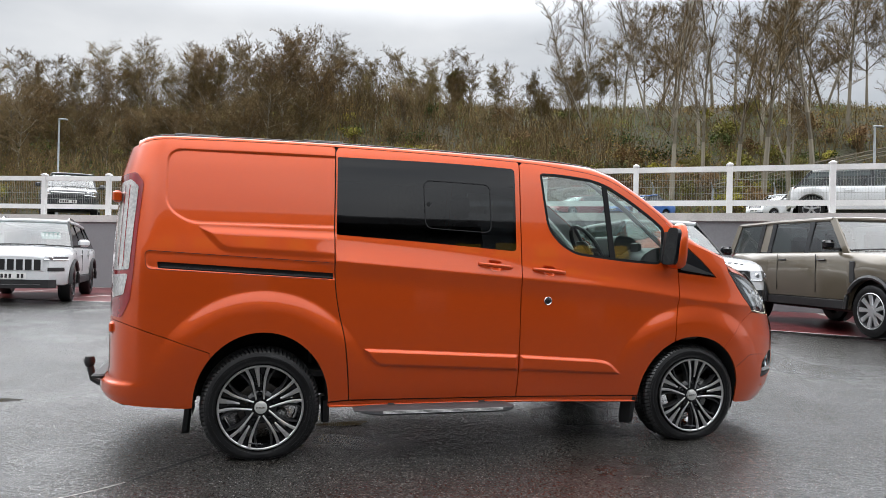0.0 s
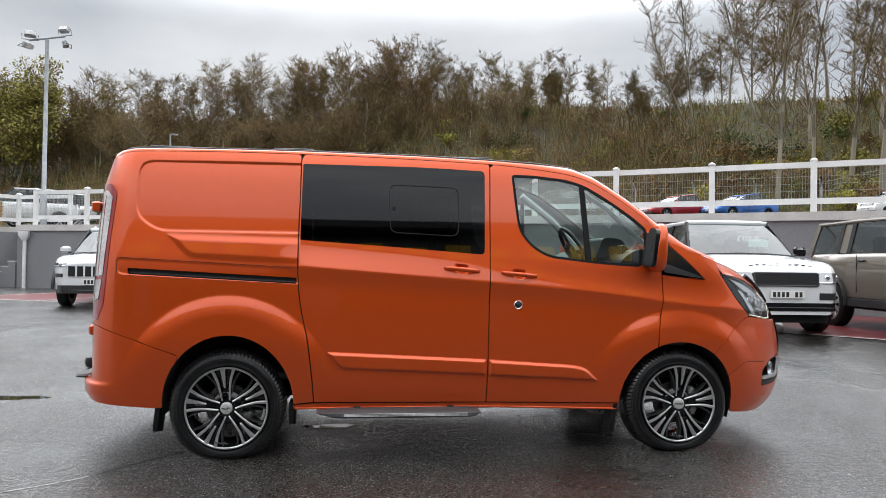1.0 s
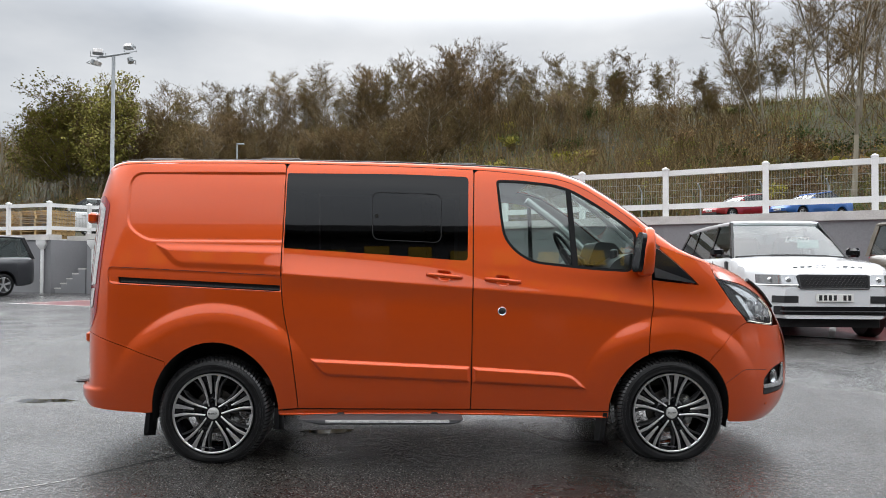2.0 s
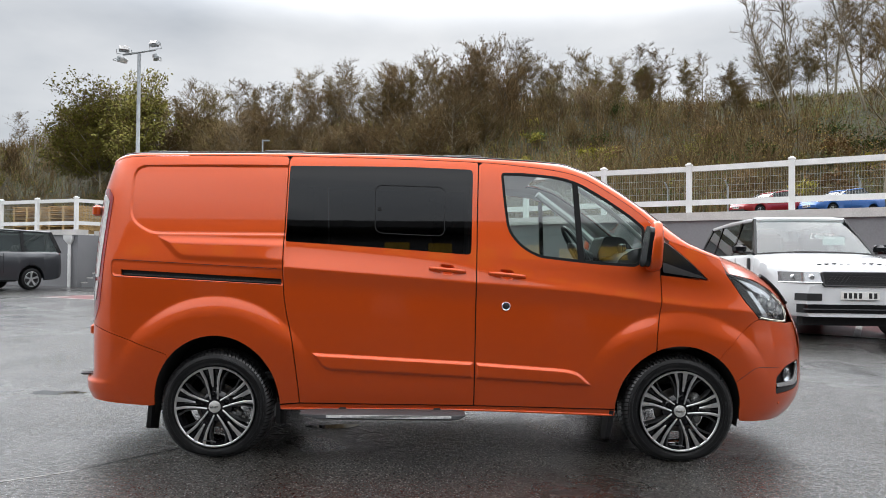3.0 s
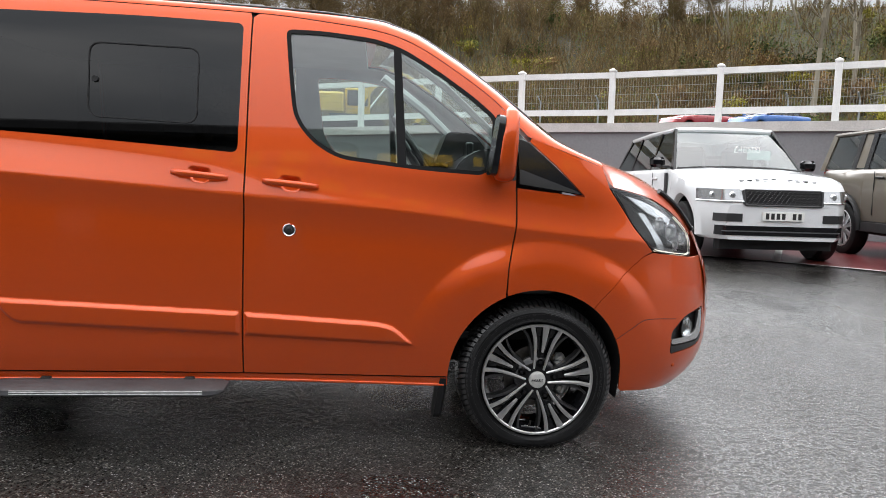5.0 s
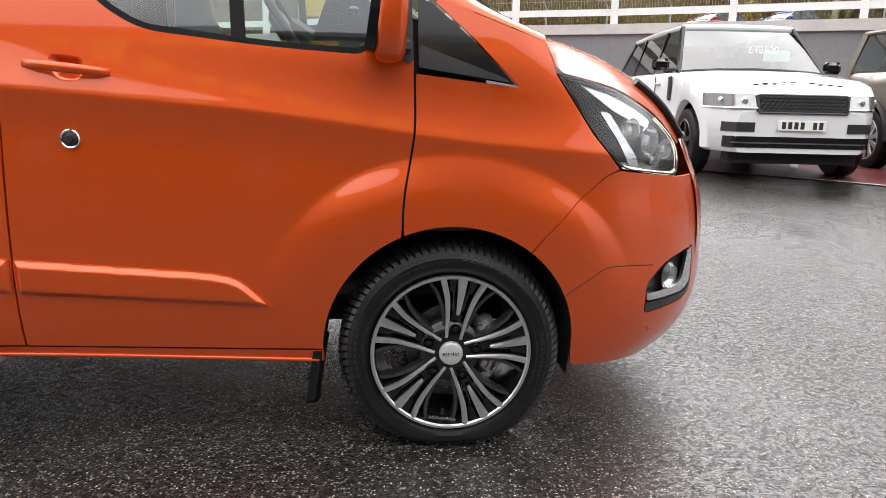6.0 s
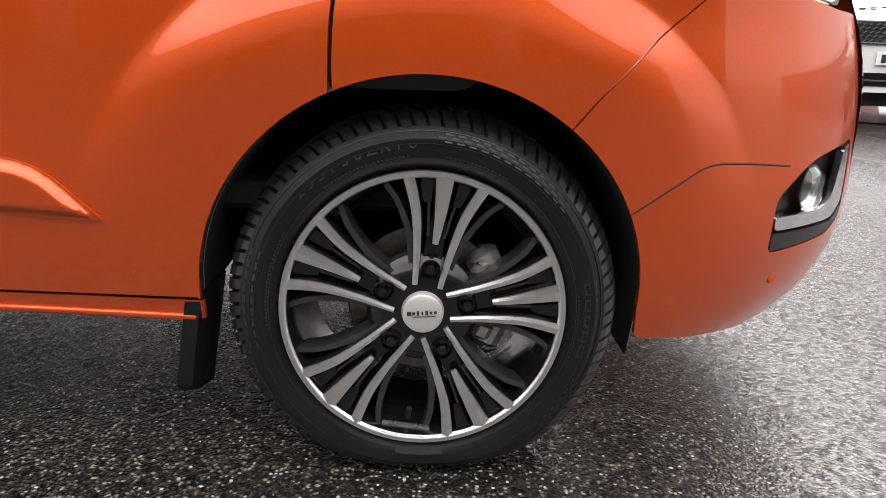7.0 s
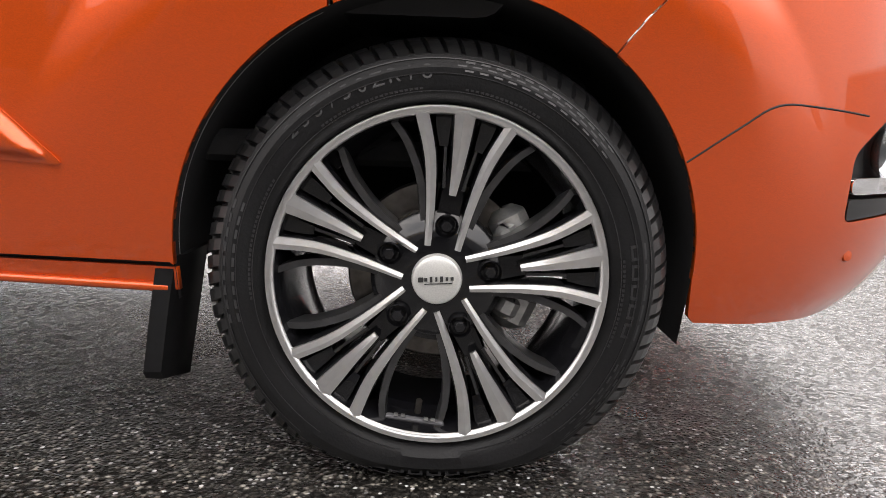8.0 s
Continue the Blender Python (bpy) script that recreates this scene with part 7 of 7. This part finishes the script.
def grow(wood, twigs, leaves, p, d, length, r, depth, rnd, leafy, leaf_size, fine):
    """A limb that bends and forks."""
    segs = 3 if depth > 1 else 2
    a = p.copy()
    for i in range(segs):
        d = (d + Vector((rnd.uniform(-1, 1), rnd.uniform(-1, 1), rnd.uniform(-0.4, 0.8))) * 0.16).normalized()
        b = a + d * length / segs
        r = max(r, ((0.012, 0.024, 0.042) if fine > 2 else (0.009, 0.016, 0.034))[min(depth, 2)])
        r1 = r * (1 - 0.28 / segs * 1.6)
        (wood if depth > 1 else twigs).stem(a, b, r, r1, 5 if depth > 2 else 3)
        if depth > 0:
            for _ in range(2):
                if rnd.random() < 0.88:
                    side = Vector((rnd.uniform(-1, 1), rnd.uniform(-1, 1), rnd.uniform(-0.25, 0.6))).normalized()
                    grow(wood, twigs, leaves, a.lerp(b, rnd.uniform(0.3, 1)), (d * 0.75 + side).normalized(), length * rnd.uniform(0.42, 0.66), r1 * rnd.uniform(0.38, 0.55), depth - 1, rnd, leafy, leaf_size, fine)
        else:
            for _ in range(fine):
                q = a.lerp(b, rnd.random())
                side = Vector((rnd.uniform(-1, 1), rnd.uniform(-1, 1), rnd.uniform(-0.3, 0.9))).normalized()
                twigs.twig(q, q + (d * 0.8 + side).normalized() * length * rnd.uniform(0.4, 0.9), 0.013)
            for _ in range(leafy):
                leaves.leaf(b + Vector((rnd.gauss(0, 0.25), rnd.gauss(0, 0.25), rnd.gauss(0, 0.22))), leaf_size * rnd.uniform(0.6, 1.3), rnd)
        a, r = b, r1


def mesh_from(name, w, mat, parent):
    g = Geo()
    g.v, g.f = w.v, w.f
    return part(name, g, mat, parent, smooth=0)


def tree_kind(seed, h, trunk_share, leafy, leaf_mat, label, spread=1.0, leaf_size=0.09, multi=1, dome=False):
    rnd = random.Random(seed)
    wood, twigs, leaves = Wood(), Wood(), Wood()
    for mm in range(multi):
        lean = Vector((rnd.uniform(-0.12, 0.12), rnd.uniform(-0.12, 0.12), 1)) if multi == 1 else Vector((rnd.uniform(-0.45, 0.45), rnd.uniform(-0.45, 0.45), 1))
        p, d, r = Vector((rnd.uniform(-0.2, 0.2) * (multi > 1), 0, -0.3)), lean.normalized(), h * 0.013 * (1 if multi == 1 else 0.7)
        steps = 9
        for i in range(steps):
            d = (d + Vector((rnd.uniform(-1, 1), rnd.uniform(-1, 1), 0.4)) * 0.06).normalized()
            q = p + d * h / steps * (0.70 if dome else 0.95)
            r1 = r * 0.86
            wood.stem(p, q, r, r1, 6)
            if (i + 1) / steps > trunk_share:
                for _ in range(4 if dome else 3):
                    t = rnd.uniform(0, 2 * math.pi)
                    up_ = rnd.uniform(0.5, 1.5) if dome else rnd.uniform(0.8, 2.0) if h >= 14 else rnd.uniform(0.4, 1.3)
                    side = Vector((math.cos(t), math.sin(t), up_)).normalized()
                    f = (i + 1) / steps
                    ln = h * 0.27 * spread * (1.05 if dome else 1.15 - 0.75 * abs(f - 0.55)) * rnd.uniform(0.7, 1.15)
                    grow(wood, twigs, leaves, p.lerp(q, rnd.random()), side, ln, r1 * 0.42, 2, rnd, leafy, leaf_size, 6 if h < 14 else 2)
            p, r = q, r1
    t = thing("tree", label, "tree", "trees on the hillside")
    mesh_from("trunk", wood, M_BARK, t)
    mesh_from("crown", twigs, M_TWIG, t)
    if leaves.v:
        mesh_from("foliage", leaves, leaf_mat, t)
    return t


def build_trees():
    rnd = random.Random(5)
    bare = [tree_kind(11, 10, 0.30, 0, None, "bare grey-brown tree on the wooded hillside"), tree_kind(12, 11, 0.35, 0, None, "bare slender tree on the wooded hillside", 0.8),
            tree_kind(13, 15, 0.34, 0, None, "tall bare ash tree with a pale trunk", 0.60), tree_kind(14, 14, 0.34, 0, None, "tall bare tree forked low on the slope", 0.55, multi=2)]
    thin = [tree_kind(21, 10, 0.3, 2, M_AUTUMN, "thinning autumn tree with brown-green leaves"), tree_kind(22, 9, 0.3, 4, M_AUTUMN, "olive-brown autumn tree on the hill crest")]
    green = [tree_kind(31, 10, 0.25, 9, M_GREEN, "dense olive-green broadleaf tree above the yard", 1.0, 0.12, dome=True), tree_kind(32, 8, 0.15, 4, M_GREEN, "ivy-clad green tree on the slope", 0.8, 0.11, dome=True)]
    domes = [tree_kind(41, 10, 0.28, 0, None, "broad bare tree with a domed crown of fine twigs", 1.0, dome=True), tree_kind(42, 10, 0.28, 2, M_RUSSET, "domed oak with the last russet leaves", 1.0, 0.10, dome=True), tree_kind(43, 9, 0.25, 1, M_AUTUMN, "domed tree with sparse olive-brown leaves", 1.1, 0.10, dome=True)]
    spots = []
    az = -34.0
    while az < 58:
        s = rnd.uniform(98, 112)
        kind = rnd.choice(bare[:2] + thin) if az < 30 else rnd.choice(bare[:3])
        spots.append((kind, az, s, rnd.uniform(0.75, 1.1) * (0.95 if -14 < az < 6 else 0.72 if az < 27 else 1.3)))
        az += rnd.uniform(0.9, 2.2) if az > -14 else rnd.uniform(1.2, 2.6)
    for az in np.arange(-32, 26, 1.0):
        spots.append((rnd.choice(bare[:2] + thin + (domes if az < 6 else domes[1:])), az + rnd.uniform(-0.5, 0.5), rnd.uniform(78, 98), rnd.uniform(0.6, 0.95) * float(np.interp(az, [-19, -17, -13.5, -12, -8, -3, 0, 4, 8, 11], [1.0, 1.3, 1.3, 0.9, 1.05, 1.2, 1.45, 1.4, 0.85, 0.66]))))
    for az in np.arange(-19.5, 4, 1.05):
        spots.append((rnd.choice(domes + bare[:1]), az + rnd.uniform(-0.4, 0.4), rnd.uniform(70, 80), rnd.uniform(0.6, 0.85) * (1.25 if az < -13 or az > -4 else 0.95)))
    for az in np.arange(26.5, 58, 1.9):
        spots.append((rnd.choice(bare[2:]), az + rnd.uniform(-0.5, 0.5), rnd.uniform(68, 100), rnd.uniform(0.95, 1.4)))
    for az, s, sc in ((-25.6, 72, 1.45), (-23.9, 72, 1.75), (-22.3, 72, 1.75), (-31.4, 66, 1.3)):
        spots.append((green[0], az, s, sc))
    for az, s, sc in ((31.8, 60, 1.25), (36.2, 62, 1.2), (38.0, 60, 1.35), (39.6, 64, 1.1), (41.2, 61, 1.3), (33.9, 66, 1.1)):
        spots.append((bare[2], az, s, sc))
    for az, s, sc in ((16.0, 98, 0.8), (-18, 84, 1.0), (33.5, 70, 0.45), (40, 68, 0.45)):
        spots.append((green[1], az, s, sc))
    used = set()
    for kind, az, s, sc in spots:
        if -28.9 < az < -27.0:
            continue
        x, y = at_polar(az, s)
        m = pose(x, y, slope_z(x, y) - 0.2, 0, 0, rnd.uniform(0, 360))
        if kind in used:
            copy_thing(kind, m).scale = (sc, sc, sc)
        else:
            used.add(kind)
            kind.matrix_world = m
            kind.scale = (sc, sc, sc)


build_trees()


def build_brush():
    """The bare thicket that covers the slope, as one mass of stems and one of leaves."""
    rnd = random.Random(77)
    stems, leaves = Wood(), Wood()
    for _ in range(7500):
        az = rnd.uniform(-36, 56)
        s = 56 + 50 * rnd.random() ** 0.9
        x, y = at_polar(az, s)
        x, y = x + rnd.gauss(0, 0.5), y + rnd.gauss(0, 0.5)
        z = slope_z(x, y) - 0.15
        dense = noise.noise(Vector((x * 0.07, y * 0.07, 3.0)))
        right = float(smooth01((az - 22) / 10))
        h = rnd.uniform(1.2, 4.6) * (1 + 0.9 * dense) * (1 - 0.45 * right)
        if az > 34 and s < 67 + (az - 36) + 2:
            h = min(h, 0.9)
        if az > 14 and s > 88:
            h *= 0.45
        for k in range(4 if right < 0.5 else 2):
            a = Vector((x + rnd.gauss(0, 0.35), y + rnd.gauss(0, 0.35), z))
            b = a + Vector((rnd.gauss(0, 0.16), rnd.gauss(0, 0.16), rnd.uniform(0.5, 1.0))) * h * 0.6
            c = b + Vector((rnd.gauss(0, 0.28), rnd.gauss(0, 0.28), rnd.uniform(0.5, 1.0))) * h * 0.5
            stems.stem(a, b, 0.040, 0.030)
            stems.stem(b, c, 0.030, 0.010)
            for j in range(2):
                t = b.lerp(c, rnd.random())
                stems.stem(t, t + Vector((rnd.gauss(0, 0.3), rnd.gauss(0, 0.3), rnd.uniform(0.1, 0.8))) * h * 0.22, 0.014, 0.006)
        for k in range(int(22 + 26 * dense + 6 * right)):
            q = Vector((x + rnd.gauss(0, 0.75), y + rnd.gauss(0, 0.75), z + abs(rnd.gauss(0.2, 0.36)) * h))
            leaves.leaf(q, rnd.uniform(0.05, 0.15), rnd)
    g = Geo()
    g.v, g.f = stems.v, stems.f
    tagged(mesh_ob("thicket_stems", g, M_TWIG, smooth=0), "bare brown saplings and brambles covering the slope", "thicket", kind="stuff")
    g = Geo()
    g.v, g.f = leaves.v, leaves.f
    tagged(mesh_ob("thicket_leaves", g, M_BRUSH, smooth=0), "sparse olive and rust leaves in the thicket", "foliage", kind="stuff")


build_brush()


def bush_kind(seed, mat, label, w, h, count):
    """A shrub: thin stems and a loose, uneven mass of small leaves."""
    rnd = random.Random(seed)
    stems, leaves = Wood(), Wood()
    lobes = [(Vector((rnd.gauss(0, 0.45) * w, rnd.gauss(0, 0.45) * w, rnd.uniform(0.35, 0.8) * h)), rnd.uniform(0.25, 0.5) * w) for _ in range(9)]
    for c, r in lobes:
        for _ in range(3):
            a = Vector((rnd.gauss(0, 0.15) * w, rnd.gauss(0, 0.15) * w, -0.2))
            stems.stem(a, c + Vector((rnd.gauss(0, 0.3) * r, rnd.gauss(0, 0.3) * r, rnd.uniform(0, 1.2) * r)), 0.025, 0.008)
        for _ in range(count // 9):
            leaves.leaf(c + Vector((rnd.gauss(0, 0.5), rnd.gauss(0, 0.5), rnd.gauss(0, 0.42))) * r, rnd.uniform(0.05, 0.13), rnd)
    b = thing("bush", label, "bush", "bushes on the slope")
    mesh_from("framework", stems, M_TWIG, b)
    mesh_from("foliage", leaves, mat, b)
    return b


def build_bushes():
    rnd = random.Random(404)
    yellow = leaf_material("yellowing_leaves", [(0.1, (0.14, 0.13, 0.02)), (0.5, (0.26, 0.24, 0.03)), (0.9, (0.36, 0.30, 0.05))])
    dark = leaf_material("dark_bramble_leaves", [(0.1, (0.03, 0.042, 0.012)), (0.5, (0.055, 0.075, 0.02)), (0.9, (0.10, 0.12, 0.03))])
    kinds = [(bush_kind(1, yellow, "yellow-green shrub in the hillside thicket", 1.1, 1.8, 520), 30), (bush_kind(2, dark, "dark green bramble clump on the slope", 1.7, 1.3, 700), 52),
             (bush_kind(3, M_RUSSET, "russet brown shrub in the hillside thicket", 1.1, 2.2, 460), 34), (bush_kind(4, M_GREEN, "olive shrub on the slope", 1.3, 2.0, 560), 26)]
    for kind, n in kinds:
        for i in range(n):
            az, s = rnd.uniform(-34, 52), 56 + 36 * rnd.random() ** 1.2
            x, y = at_polar(az, s)
            m = pose(x, y, slope_z(x, y), 0, 0, rnd.uniform(0, 360))
            ob = kind if i == 0 else copy_thing(kind, m)
            ob.matrix_world = m
            k = rnd.uniform(0.7, 1.45)
            ob.scale = (k, k, k * rnd.uniform(0.8, 1.2))


build_bushes()


def build_slope_fence():
    """A weathered rail fence that climbs the foot of the slope, and cranked concrete posts before it."""
    fe = thing("slope_fence", "weathered grey timber rail fence climbing the slope", "fence")
    pts = []
    for k in range(14):
        x, y = at_polar(34.5 + 1.15 * k, 65.5 + 1.15 * k)
        pts.append(Vector((x, y, slope_z(x, y))))
    for i, p in enumerate(pts):
        part("post", Geo().box((p.x, p.y, p.z + 0.6), (0.14, 0.14, 1.5), None, 0.01), M_BARK, fe, smooth=0)
        if i + 1 < len(pts):
            for h in (0.5, 0.85, 1.2):
                part("rail", Geo().tube([p + Vector((0, 0, h)), pts[i + 1] + Vector((0, 0, h))], 0.06, 4), M_BARK, fe, smooth=0)
    for k in range(9):
        x, y = at_polar(10 + 4.1 * k, 50)
        z = slope_z(x, y)
        cp = thing("cranked_post", "thin grey post with a cranked top at the hill foot", "fence post", "cranked posts")
        part("post", Geo().tube([(x, y, z), (x, y, z + 2.0), (x - 0.25, y - 0.2, z + 2.4)], 0.05, 6), M_GALV, cp)


build_slope_fence()


def build_pole(az, s, h):
    x, y = at_polar(az, s)
    z = slope_z(x, y)
    po = thing("utility_pole", "dark timber utility pole with a crossarm on the skyline", "utility pole", "utility poles")
    part("pole", Geo().tube([(x, y, z - 0.5), (x, y, z + h)], [0.16, 0.11], 8), M_BARK, po)
    part("crossarm", Geo().box((x, y, z + h - 0.35), (2.4, 0.12, 0.12), None, 0.01), M_BARK, po, smooth=0)
    for k in (-1.05, -0.5, 0.5, 1.05):
        part("insulator", Geo().revolve([(0.0, 0.1), (0.05, 0.08), (0.06, -0.08), (0.0, -0.1)], 8, pose(x + k, y, z + h - 0.2, 90)), M_CLAD, po)


build_pole(-28.2, 84, 5.6)
build_pole(-27.6, 92, 5.2)

# ---- standing water and cracks on the tarmac ----
def build_puddle(x, y, rx, ry, seed, z=0.0035, rot=0.0):
    rnd = random.Random(seed)
    ph = [rnd.uniform(0, 6.28) for _ in range(4)]
    ring = []
    for k in range(56):
        t = 2 * math.pi * k / 56
        r = 1 + 0.22 * math.sin(2 * t + ph[0]) + 0.14 * math.sin(3 * t + ph[1]) + 0.09 * math.sin(5 * t + ph[2]) + 0.06 * math.sin(9 * t + ph[3])
        a, b = rx * r * math.cos(t), ry * r * math.sin(t)
        c, d = math.cos(rot), math.sin(rot)
        ring.append((x + a * c - b * d, y + a * d + b * c))
    g = Geo()
    g.add([(p, q, ground_z(q) + z) for p, q in ring], [tuple(range(len(ring)))])
    tagged(mesh_ob("puddle", g, M_WATER, smooth=20), "shallow rain puddle on the tarmac", "puddle", "puddles")


build_puddle(0.62, 5.70, 0.16, 0.08, 1)
build_puddle(-2.08, 6.9, 0.20, 0.10, 4)


def build_crack():
    pts = curve([(-1.35, 4.02), (-1.07, 4.22), (-0.86, 4.36), (-0.68, 4.52), (-0.55, 4.70), (-0.42, 4.86), (-0.28, 5.02)], 0.03)
    rnd = random.Random(9)
    for name, lo, hi, w, mat, lab, z in (("crack", 0.55, 1.0, 0.016, M_VOID, "dark open crack in the tarmac", 0.003), ("scuff_line", 0.0, 0.58, 0.012, M_SCUFF, "faint pale scuffed line on the tarmac", 0.003)):
        n = len(pts)
        seg = pts[int(lo * n):int(hi * n)]
        rows = []
        for i, (x, y) in enumerate(seg):
            e = w * rnd.uniform(0.35, 1.1) * min(1, i / 2 + 0.15, (len(seg) - 1 - i) / 2 + 0.15)
            rows.append([(x - 0.6 * e, y + 0.8 * e, z), (x + 0.6 * e, y - 0.8 * e, z)])
        tagged(mesh_ob(name, Geo().loft(rows, False), mat), lab, "ground crack" if name == "crack" else "scuff mark", kind="structure")


build_crack()
